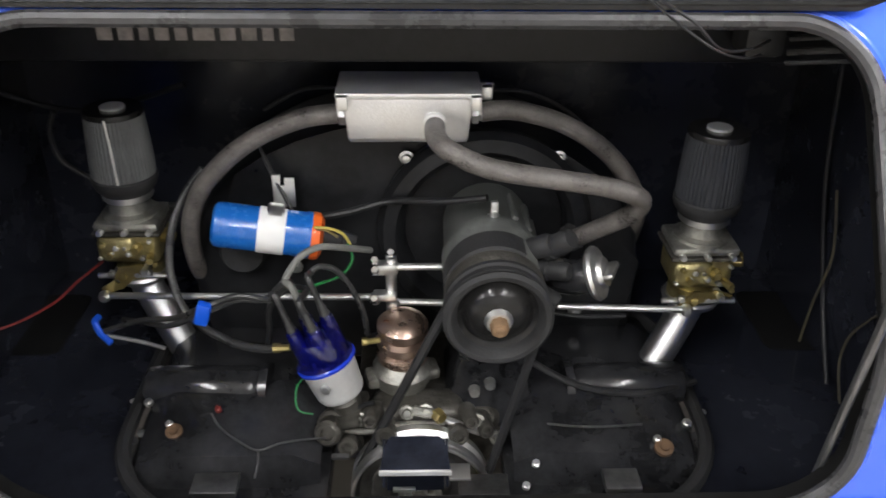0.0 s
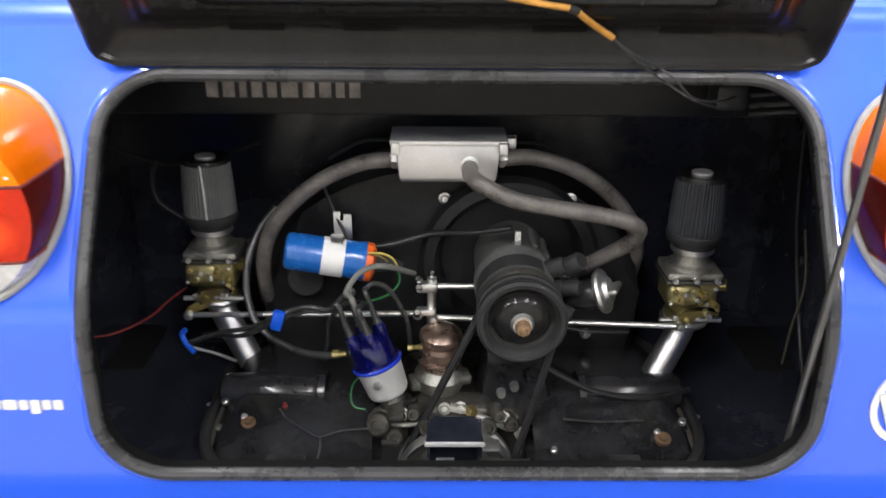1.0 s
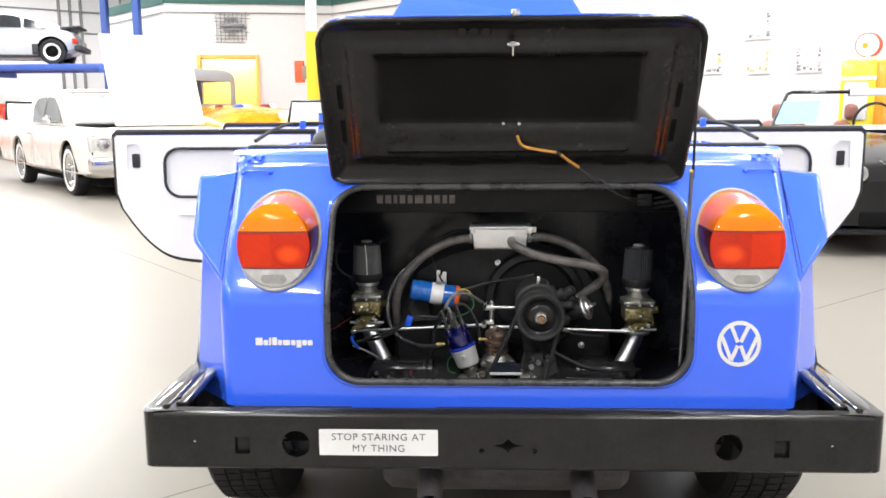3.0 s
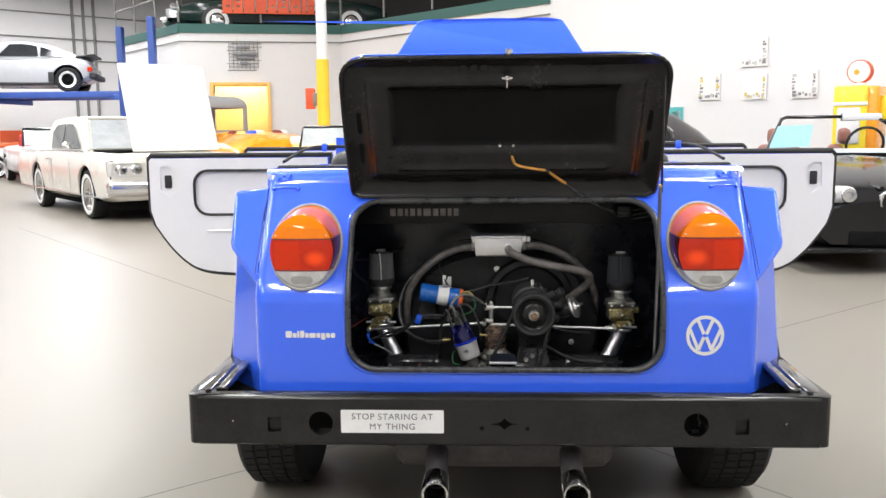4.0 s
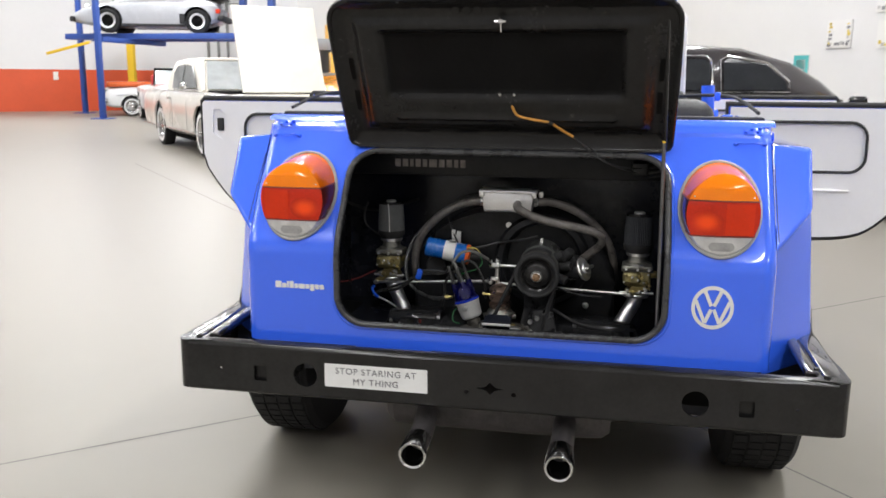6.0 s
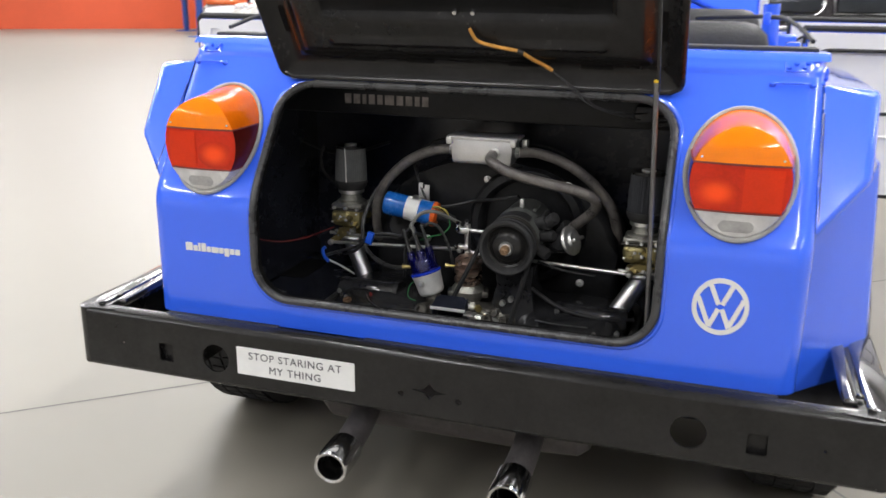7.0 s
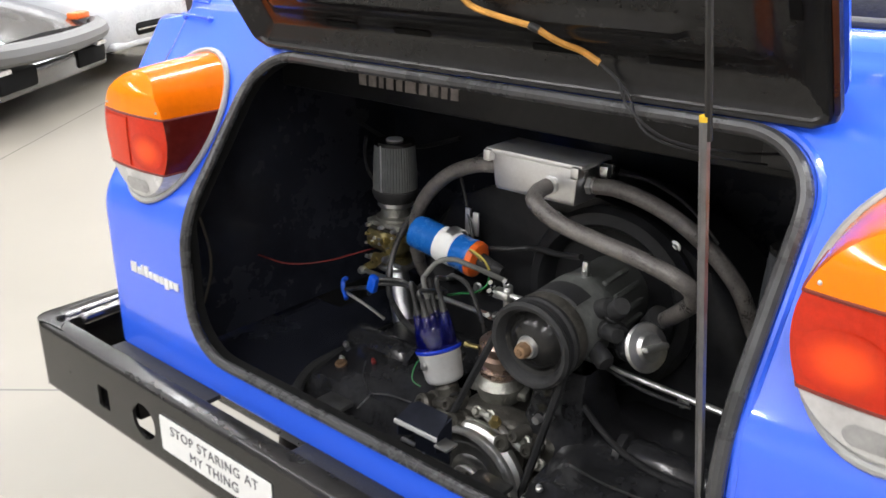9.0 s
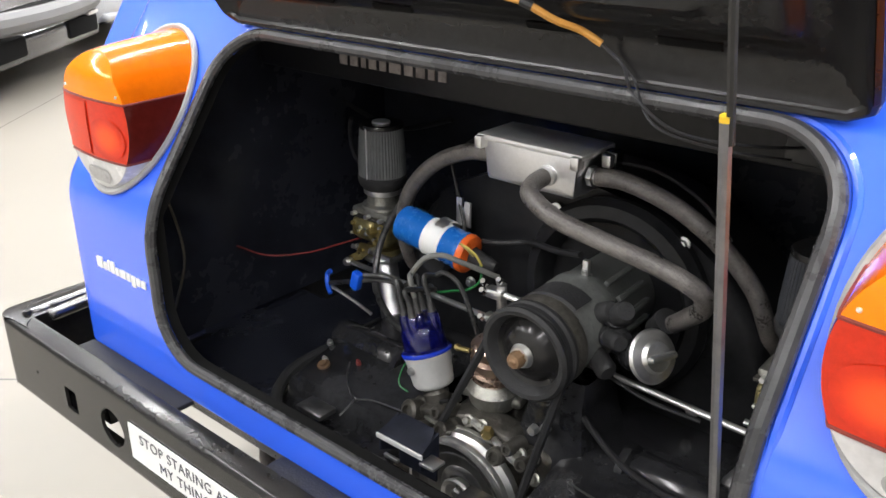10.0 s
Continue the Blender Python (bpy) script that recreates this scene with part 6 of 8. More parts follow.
    plate(bm, [(-.014, .008), (.016, .012), (.020, .004), (.006, -.006), (-.012, -.022), (-.036, -.030), (-.040, -.022), (-.022, -.010)] if turn < 0 else [(.012, .010), (-.012, .010), (-.030, -.012), (-.026, -.020), (-.014, -.014), (.006, -.002), (.030, .004), (.034, .0), (.036, .006), (.014, .012)],
          [circle(-.018 if turn < 0 else -.020, -.012 if turn < 0 else -.010, .003, 8)[::-1]], .003, lambda u, v, w: o + Vector((u, -.043 + w, .602 + v)))
    ep("throttle_lever", bm, BRASS, "yellow zinc throttle lever", g, 20)
    for k in range(14):
        a = 2.2 * k
        bm = bmesh.new()
        r = .0030 + .0012 * (k % 3)
        lathe(bm, [(0, .007), (r * .8, .006), (r, 0)], axis_matrix(o + Vector((-.034 + .0052 * k, -.037 - .003 * (k % 2), .622 + .024 * math.sin(a))), (.2 * math.sin(a), -1, .2)), 6)
        ep("screw_head", bm, (STEEL, BRASS, CASTALU, STEEL)[k % 4], "", g)
    # intake pipe
    bm = bmesh.new()
    pts = curve([(x, y, .584), (x + turn * -.004, y - .002, .562), (x + turn * -.022, y - .014, .530), (x + turn * -.050, y - .03, .482)], 6)
    tube(bm, pts, .0205, 20)
    lathe(bm, [(0, .004), (.034, .004), (.036, 0), (.034, -.006), (0, -.006)], axis_matrix((x, y, .582), (0, 0, 1)), 24)
    ep("intake_pipe", bm, ALU, "bright aluminium intake pipe", g)
    return g


carburettor(-.360, .368, -1)
carburettor(.346, .302, 1)


def linkage():
    g = grp("throttle_linkage", "bright steel throttle cross rods with a centre pivot")
    for a, b in (((-.392, .318, .574), (-.055, .262, .606)), ((-.03, .255, .604), (.326, .252, .592)), ((-.028, .25, .655), (.035, .25, .655))):
        bm = bmesh.new()
        tube(bm, [a, b], .0042, 10)
        ep("cross_rod", bm, STEEL, "bright steel rod", g)
    for q in ((-.394, .316, .574), (-.05, .26, .605), (-.028, .25, .603), (.326, .25, .592), (.036, .25, .655)):
        bm = bmesh.new()
        lathe(bm, [(0, .008), (.005, .007), (.0075, .002), (.0075, -.003), (.005, -.008), (0, -.009)], axis_matrix(q, (0, -1, 0)), 12)
        ep("ball_joint", bm, STEEL, "", g)
    bm = bmesh.new()
    tube(bm, [(-.030, .255, .588), (-.030, .252, .668)], .0068, 12)
    box(bm, -.050, -.022, .240, .256, .648, .662, .003)
    box(bm, -.052, -.024, .240, .256, .612, .622, .003)
    ep("pivot_post", bm, STEEL, "", g)
    for q in ((-.048, .238, .656), (-.030, .25, .672), (-.05, .238, .617), (-.048, .24, .668)):
        bm = bmesh.new()
        lathe(bm, [(0, .009), (.004, .009), (.0055, .006), (.0055, 0)], axis_matrix(q, (0, -.7, .7)), 6)
        ep("pivot_nut", bm, CHROME, "", g)


linkage()


def breather_box():
    g = grp("breather_box", "brushed aluminium breather box with a flat lid")
    bm = bmesh.new()
    rows = []
    for z, hw, y0, y1 in ((.799, .064, .276, .330), (.803, .066, .273, .333), (.853, .071, .270, .336)):
        rows.append([bm.verts.new((-.009 + a * hw, y0 if b < 0 else y1, z)) for a, b in ((-1, -1), (1, -1), (1, 1), (-1, 1))])
    for r0, r1 in zip(rows, rows[1:]):
        for i in range(4):
            bm.faces.new((r0[i], r0[(i + 1) % 4], r1[(i + 1) % 4], r1[i]))
    bm.faces.new(rows[0][::-1])
    bm.faces.new(rows[-1])
    bmesh.ops.bevel(bm, geom=bm.edges[:], offset=0.003, segments=2, affect="EDGES", profile=0.5)
    ep("tank", bm, ALU, "brushed aluminium tank", g)
    bm = bmesh.new()
    box(bm, -.087, .071, .264, .342, .852, .860, .003)
    ep("box_lid", bm, BRIGHTSTUD, "flat aluminium lid", g)
    for q, d in (((-.083, .30, .824), (-1, 0, 0)), ((.066, .30, .826), (1, 0, 0)), ((.020, .268, .824), (0, -1, 0))):
        bm = bmesh.new()
        lathe(bm, [(0, .014), (.009, .014), (.010, .010), (.010, .004), (.013, .003), (.013, -.004)], axis_matrix(q, d), 6 if d[1] == 0 else 16)
        ep("hose_fitting", bm, STEEL, "bright hose fitting", g)
    for q in ((-.079, .262, .850), (.064, .262, .850), (.079, .31, .845)):
        bm = bmesh.new()
        box(bm, q[0] - .006, q[0] + .006, q[1] - .005, q[1] + .01, q[2] - .008, q[2] + .008, .002)
        ep("lid_clip", bm, STEEL, "", g)
    bm = bmesh.new()
    box(bm, .066, .088, .315, .335, .830, .856, .003)
    ep("box_bracket", bm, TIN, "", g)
    bm = bmesh.new()
    box(bm, -.03, .012, .33, .40, .80, .815, .003)
    ep("mount_strap", bm, TIN, "", g)
    for pts in ([(.020, .262, .824), (.021, .238, .821), (.034, .216, .815), (.075, .212, .797), (.137, .222, .781), (.195, .224, .771), (.234, .226, .760), (.249, .236, .745), (.243, .252, .722), (.215, .275, .692), (.188, .296, .665)],
                [(.072, .30, .826), (.11, .305, .826), (.167, .318, .806), (.22, .33, .770), (.262, .345, .72), (.280, .36, .67), (.284, .39, .62), (.28, .42, .56)],
                [(-.088, .30, .824), (-.13, .298, .818), (-.185, .302, .792), (-.232, .31, .752), (-.262, .318, .71), (-.278, .328, .66), (-.282, .35, .60), (-.28, .39, .55)]):
        bm = bmesh.new()
        tube(bm, curve(pts, 7), .0112, 16)
        ep("breather_hose", bm, HOSE, "grey-brown cloth-braided hose")
    for pts, r in (([(.085, .33, .84), (.13, .345, .833), (.18, .36, .805), (.225, .36, .765)], .0024), ([(-.08, .33, .842), (-.13, .35, .835), (-.18, .36, .806)], .0024),
                   ([(-.33, .40, .66), (-.28, .385, .668), (-.228, .365, .672), (-.16, .325, .678), (-.09, .318, .690), (-.032, .318, .706), (.03, .285, .722), (.08, .262, .738)], .0042),
                   ([(-.258, .35, .735), (-.282, .338, .705), (-.298, .315, .665), (-.298, .29, .62), (-.275, .262, .580), (-.225, .238, .560), (-.185, .222, .560), (-.158, .212, .568)], .0052),
                   ([(-.19, .335, .79), (-.175, .335, .74), (-.155, .325, .70), (-.14, .31, .67)], .0026)):
        bm = bmesh.new()
        tube(bm, curve(pts, 7), r, 10)
        ep("engine_cable", bm, CABLE if r != .0052 else LEAD, "black cable")
    bm = bmesh.new()
    lathe(bm, [(0, .010), (.004, .010), (.0045, 0), (.006, -.002), (.006, -.010)], axis_matrix((-.158, .212, .568), (1, -.1, .1)), 8)
    ep("vacuum_nipple", bm, BRASS)


breather_box()


def oil_filler():
    g = grp("oil_filler", "black oil filler neck with a bright screw cap")
    ax = Vector((.85, -.35, .40)).normalized()
    o = Vector((.182, .232, .651))
    bm = bmesh.new()
    tube(bm, curve([(.125, .30, .60), (.145, .275, .628), o, o + ax * .02], 5), .021, 18)
    ep("neck", bm, TIN, "black filler neck", g)
    bm = bmesh.new()
    m = axis_matrix(o + ax * .022, ax)
    lathe(bm, [(.016, -.004), (.030, 0), (.032, .004), (.030, .008), (.020, .011), (.017, .016), (0, .016)], m, 32)
    box(bm, -.018, .018, -.004, .004, .016, .028, .003, m)
    ep("cap", bm, PULLEYRIM, "bright turned oil cap", g)
    for q, d, r, l in (((.150, .232, .690), (.6, -.5, .6), .013, .034), ((.146, .225, .665), (.8, -.5, .2), .011, .03), ((.186, .29, .672), (-.6, .3, -.7), .0145, .03)):
        bm = bmesh.new()
        lathe(bm, [(0, l), (r * .8, l), (r, l - .004), (r, .006), (r * 1.15, .005), (r * 1.15, -.004), (0, -.004)], axis_matrix(q, d), 16)
        ep("hose_union", bm, RUBBER, "black union", g)


oil_filler()

# ---- the other cars of the collection ----
GLASS = paint("tinted_car_glass", (0.02, 0.022, 0.025), rough=0.06, vary=0.3, scale=2, spec=0.35)
# windscreens: bright reflections are put into this pale colour
GLAREGLASS = paint("windscreen_glass_glare", (0.42, 0.45, 0.46), rough=0.06, vary=0.35, scale=2, coat=0.2)
SIDEGLASS = paint("grey_side_glass", (0.10, 0.11, 0.115), rough=0.08, vary=0.4, scale=3, coat=0.3)
CREAM = paint("cream_car_paint", (0.74, 0.71, 0.65), rough=0.25, coat=0.6, vary=0.03, scale=1.5)
CREAMTOP = paint("cream_cloth_hood", (0.74, 0.71, 0.64), rough=0.7, vary=0.05, scale=3, bump=0.1)
SILVER = paint("silver_car_paint", (0.40, 0.41, 0.43), rough=0.25, coat=0.5, vary=0.03, scale=1.5)
WHITECAR = paint("white_car_paint", (0.76, 0.77, 0.77), rough=0.25, coat=0.6, vary=0.03, scale=1.5)
ORANGECAR = paint("orange_red_car_paint", (0.75, 0.14, 0.03), rough=0.25, coat=0.6, vary=0.05, scale=1.5)
AMBERCAR = paint("bright_orange_car_paint", (0.95, 0.36, 0.015), rough=0.25, coat=0.6, vary=0.06, scale=2)
REDSIGNAL = paint("red_seat_vinyl", (0.45, 0.03, 0.025), rough=0.45, vary=0.15, scale=6)
YELLOWCAR = paint("bright_yellow_car_paint", (0.85, 0.66, 0.03), rough=0.25, coat=0.6, vary=0.04, scale=2)
GREYPRIMER = paint("grey_primer", (0.33, 0.345, 0.36), rough=0.55, vary=0.08, scale=2)
PLUM = paint("dark_plum_car_paint", (0.022, 0.018, 0.020), rough=0.18, coat=0.8, vary=0.15, scale=2)
BLACKCAR = paint("black_car_paint", (0.006, 0.006, 0.007), rough=0.12, coat=0.25, vary=0.2, scale=2, spec=0.35)
BROWNCAR = paint("dark_brown_car_paint", (0.055, 0.04, 0.038), rough=0.25, coat=0.6, vary=0.15, scale=2)
DARKGREY = paint("dark_grey_car_paint", (0.022, 0.021, 0.021), rough=0.22, coat=0.7, vary=0.1, scale=2)
GREYBUMPER = paint("grey_plastic_bumper", (0.115, 0.115, 0.115), rough=0.5, vary=0.08, scale=3)
TAN = paint("tan_leather", (0.28, 0.12, 0.09), rough=0.5, vary=0.15, scale=6)


def heading(x, y, hx, hy, z=0.0):
    return pose(x, y, z, 0, 0, math.degrees(math.atan2(-hx, hy)))


def car_wheel(parent, x, y, r, width, rim_mat, white_wall=False, hub=0.6):
    w = new("wheel")
    w.parent = parent
    s = 1 if x > 0 else -1
    m = axis_matrix((x, y, r), (s, 0, 0))
    bm = bmesh.new()
    h = width / 2
    lathe(bm, [(r * hub, -h * .8), (r * .85, -h), (r * .97, -h * .85), (r, -h * .5), (r, h * .5), (r * .97, h * .85), (r * .85, h), (r * hub, h * .8)], m, 28)
    part("tyre", bm, TYRE, w, "black tyre")
    if white_wall:
        bm = bmesh.new()
        lathe(bm, [(r * .66, h * .95), (r * .74, h * 1.02), (r * .82, h * 1.02), (r * .84, h * .96)], m, 28)
        part("white_wall", bm, WHITE, w, "white wall band")
    bm = bmesh.new()
    lathe(bm, [(0, h * .75), (r * .12, h * .8), (r * .2, h * .55), (r * .45, h * .45), (r * .56, h * .8), (r * hub * 1.04, h * .9), (r * hub * 1.02, h * .6)], m, 28)
    part("rim", bm, rim_mat, w, "")
    bm = bmesh.new()
    for k in range(5):
        a = 2 * math.pi * k / 5
        box(bm, -r * .05, r * .05, r * .2, r * .5, h * .5, h * .62, .004, m @ Matrix.Rotation(a, 4, "Z"), 1)
    part("spoke", bm, rim_mat, w)


def loft(bm, stations):
    """stations: (y, half width, bottom, shoulder, crown). One rounded body from them."""
    rings = []
    for y, w, zb, zs, zc in stations:
        half = [(w * .86, zb), (w * .97, zb + .06), (w, zb + .45 * (zs - zb)), (w * .985, zs - .09), (w * .95, zs - .03), (w * .87, zs), (w * .55, zs + (zc - zs) * .75), (0, zc)]
        ring = [(-a, b) for a, b in half] + [(a, b) for a, b in half[-2::-1]]
        rings.append([bm.verts.new((a, y, b)) for a, b in ring])
    n = len(rings[0])
    for r0, r1 in zip(rings, rings[1:]):
        for k in range(n - 1):
            bm.faces.new((r0[k], r0[k + 1], r1[k + 1], r1[k]))
        bm.faces.new((r0[n - 1], r0[0], r1[0], r1[n - 1]))
    bm.faces.new(rings[0][::-1])
    bm.faces.new(rings[-1])
    return bm


def dense(stations, n=4):
    pts = [Vector(s[:3]) for s in stations]
    a = curve(pts, n)
    b = curve([Vector((s[3], s[4], 0)) for s in stations], n)
    return [(p.x, p.y, p.z, q.x, q.y) for p, q in zip(a, b)]


def cabin(parent, st, roof_mat, windows, glass=None):
    """Rounded cabin: st rows of (y, half width, base, top); windows as (y, z) outlines on both sides."""
    bm = bmesh.new()
    rings = []
    wid = lambda w, t: w * (1 - .20 * t * t)
    for y, w, zb, zt in st:
        half = [(wid(w, t), zb + (zt - zb) * (1 - (1 - t) ** 1.25)) for t in (0, .2, .4, .6, .8, .95)] + [(w * .5, zt + .012), (0, zt + .018)]
        ring = [(-a, b) for a, b in half] + [(a, b) for a, b in half[-2::-1]]
        rings.append([bm.verts.new((a, y, b)) for a, b in ring])
    n = len(rings[0])
    for r0, r1 in zip(rings, rings[1:]):
        for k in range(n - 1):
            bm.faces.new((r0[k], r0[k + 1], r1[k + 1], r1[k]))
    bm.faces.new(rings[0][::-1])
    bm.faces.new(rings[-1])
    part("cabin", bm, roof_mat, parent, "", 60)
    ys = [s[0] for s in st]
    for outline in windows:
        for s in (-1, 1):
            bm = bmesh.new()

            def on(y, z, d):
                k = min(max(np.searchsorted(ys, y) - 1, 0), len(st) - 2)
                f = (y - st[k][0]) / (st[k + 1][0] - st[k][0])
                w, zb, zt = [st[k][i] + f * (st[k + 1][i] - st[k][i]) for i in (1, 2, 3)]
                q = min(max((z - zb) / (zt - zb), 0), .98)
                t = 1 - (1 - q) ** .8
                return Vector((s * (wid(w, t) + .042 - d), y, z))

            plate(bm, outline, (), .01, on)
            part("side_window", bm, glass or GLASS, parent, "", 0)


def carved(rows, w, wheels, r, tw):
    """Body shell with round wheel openings cut out of its sides."""
    shells = []
    for k in range(2):
        bm = bmesh.new()
        if k == 0:
            loft(bm, rows)
        else:
            for y in wheels:
                for s in (-1, 1):
                    lathe(bm, [(0, .25), (r * 1.15, .25), (r * 1.15, -tw - .07), (0, -tw - .07)], axis_matrix((s * w, y, r * 1.03), (s, 0, 0)), 32)
        shells.append(bpy.data.objects.new("shell", finish(bm, "shell", SOOTSHADE, 0)))
        bpy.context.scene.collection.objects.link(shells[-1])
    cut = shells[0].modifiers.new("arches", "BOOLEAN")
    cut.operation, cut.solver, cut.object = "DIFFERENCE", "EXACT", shells[1]
    bpy.context.view_layer.update()
    whole = shells[0].evaluated_get(bpy.context.evaluated_depsgraph_get())
    bm = bmesh.new()
    bm.from_mesh(whole.to_mesh())
    whole.to_mesh_clear()
    for ob in shells:
        me = ob.data
        bpy.data.objects.remove(ob)
        bpy.data.meshes.remove(me)
    return bm


def body_car(name, label, m, stations, paint_mat, wheels, r=.31, tw=.2, rim=None, white_wall=False, group="collection cars"):
    c = thing(name, label, "car", m, group=group)
    w = max(s[1] for s in stations)
    part("body", carved(dense(stations), w, wheels, r, tw), paint_mat, c, "", 40)
    for y in wheels:
        for s in (-1, 1):
            bm = bmesh.new()
            lathe(bm, [(r * 1.13, -.03), (r * 1.13, -tw - .05), (0, -tw - .05)], axis_matrix((s * w, y, r * 1.03), (s, 0, 0)), 28)
            bmesh.ops.delete(bm, geom=[f for f in bm.faces if f.calc_center_median().z < stations[1][2]], context="FACES")
            part("wheel_arch", bm, SOOTSHADE, c, "dark wheel arch")
            car_wheel(c, s * (w - tw / 2 - .025), y, r, tw, rim or STEEL, white_wall)
    return c


def add(parent, name, material, fn, label=""):
    bm = bmesh.new()
    fn(bm)
    return part(name, bm, material, parent, label)


def glasshouse(c, y0, y1, y2, y3, w, zb, zt, wt, roof_mat, glass=None, pillar=.03):
    """Frustum of glass between rear base y0, rear top y1, front top y2, front base y3; roof and pillars round it."""
    base, top = [(-w, y0, zb), (w, y0, zb), (w, y3, zb), (-w, y3, zb)], [(-wt, y1, zt), (wt, y1, zt), (wt, y2, zt), (-wt, y2, zt)]
    bm = bmesh.new()
    faces(bm, base + top, [(0, 1, 5, 4), (1, 2, 6, 5), (2, 3, 7, 6), (3, 0, 4, 7)])
    part("glasshouse", bm, glass or GLASS, c, "car windows", 0)
    bm = bmesh.new()
    box(bm, -wt - .03, wt + .03, y1 - .08, y2 + .06, zt - .02, zt + .05, .035, seg=3)
    part("roof", bm, roof_mat, c)
    for a, b in zip(base, top):
        bm = bmesh.new()
        tube(bm, [a, b], pillar, 8)
        part("pillar", bm, roof_mat, c)
    for s in (-1, 1):
        ym = (y1 + y2) / 2
        bm = bmesh.new()
        tube(bm, [(s * w, ym, zb), (s * wt, ym, zt)], pillar * .8, 8)
        part("pillar", bm, roof_mat, c)


def cream_saloon():
    h = Vector((.650, -.760))
    left = Vector((.760, .650))
    front_wheel = Vector((-5.53, 9.64))
    o = front_wheel + left * .91 - h * 1.60
    m = heading(o.x, o.y, h.x, h.y)
    c = body_car("saloon_car", "cream 1960s saloon with its front-hinged hood standing open", m,
                 [(-2.62, .90, .40, .84, .86), (-2.5, .97, .30, .90, .92), (-1.6, .99, .26, .93, .95), (0, .99, .25, .93, .95), (1.4, .99, .26, .92, .94), (2.45, .98, .28, .90, .92), (2.62, .93, .34, .86, .88)], CREAM, (-1.14, 1.60), .345, .2, CHROME, True)
    cabin(c, [(-1.80, .66, .92, .98), (-1.58, .72, .92, 1.26), (-1.2, .76, .92, 1.42), (-.4, .78, .92, 1.455), (.30, .77, .92, 1.43), (.44, .75, .92, 1.37), (1.02, .78, .92, .96)], CREAMTOP,
          [[(-.80, .97), (-.78, 1.22), (-.62, 1.33), (-.16, 1.35), (-.16, .97)], [(-.09, .97), (-.09, 1.35), (.28, 1.33), (.76, .99)]], SIDEGLASS)
    add(c, "windscreen", GLAREGLASS, lambda b: faces(b, [(-.70, 1.05, .97), (.70, 1.05, .97), (.55, .50, 1.40), (-.55, .50, 1.40)], [(0, 1, 2, 3)]))
    for s in (-1, 1):
        add(c, "window_trim", CHROME, lambda b, s=s: tube(b, [(s * .785, -.86, .955), (s * .79, 0, .955), (s * .79, .84, .955)], .012, 6))
    add(c, "front_bumper", CHROME, lambda b: box(b, -.99, .99, 2.52, 2.70, .36, .56, .05, seg=3), "chrome front bumper")
    add(c, "grille", STEEL, lambda b: [box(b, -.93, .93, 2.60, 2.645, .60 + .032 * k, .607 + .032 * k, .002, seg=1) for k in range(7)], "bright bar grille")
    add(c, "grille_back", SOOTSHADE, lambda b: box(b, -.95, .95, 2.59, 2.615, .58, .83, .01))
    for x in (-.80, -.60, .60, .80):
        add(c, "headlight", CHROME, lambda b, x=x: lathe(b, [(0, .035), (.06, .03), (.075, .01), (.085, 0), (.085, -.03)], axis_matrix((x, 2.63, .71), (0, 1, 0)), 20))
    for s in (-1, 1):
        add(c, "wing_lamp", CLEARLENS, lambda b, s=s: box(b, s * .935 - .03, s * .935 + .03, 2.5, 2.63, .62, .82, .01))
        add(c, "side_trim", CHROME, lambda b, s=s: box(b, s * .995 - .006, s * .995 + .006, -2.4, 2.45, .325, .345, .003))
        add(c, "door_handle", CHROME, lambda b, s=s: box(b, s * 1.0 - .012, s * 1.0 + .012, -.35, -.15, .80, .825, .006))
    hood = Matrix.Translation((-.04, 2.42, .94)) @ Matrix.Rotation(radians(21), 4, "X")
    add(c, "hood_panel", CREAM, lambda b: box(b, -.61, .61, -.02, .02, .0, 1.29, .018, hood, 3), "cream hood standing upright")
    add(c, "engine_well", SOOTSHADE, lambda b: box(b, -.72, .72, 1.15, 2.2, .93, .955, .01))
    # near-black box added for the deep shade beneath the car
    add(c, "underbody", SOOTSHADE, lambda b: box(b, -.78, .78, -2.3, 2.35, .15, .34, .03))
    add(c, "windscreen_frame", CREAM, lambda b: tube(b, [(-.76, 1.04, .95), (-.60, .48, 1.42), (.60, .48, 1.42), (.76, 1.04, .95)], .026, 8))
    add(c, "mirror", CHROME, lambda b: lathe(b, [(0, .02), (.05, .015), (.06, 0), (.03, -.05), (0, -.07)], axis_matrix((.98, .70, 1.02), (0, -1, 0)), 14))
    for s in (-1, 1):
        add(c, "wing_edge", CHROME, lambda b, s=s: tube(b, [(s * .90, -2.45, .925), (s * .945, -1.2, .935), (s * .945, 1.2, .930), (s * .92, 2.5, .905)], .011, 6), "chrome strip along the wing edge")
        add(c, "door_line", RIM, lambda b, s=s: [tube(b, [(s * .994, y, .36), (s * .992, y, .82)], .004, 5) for y in (-1.02, -.12, .86)])


cream_saloon()


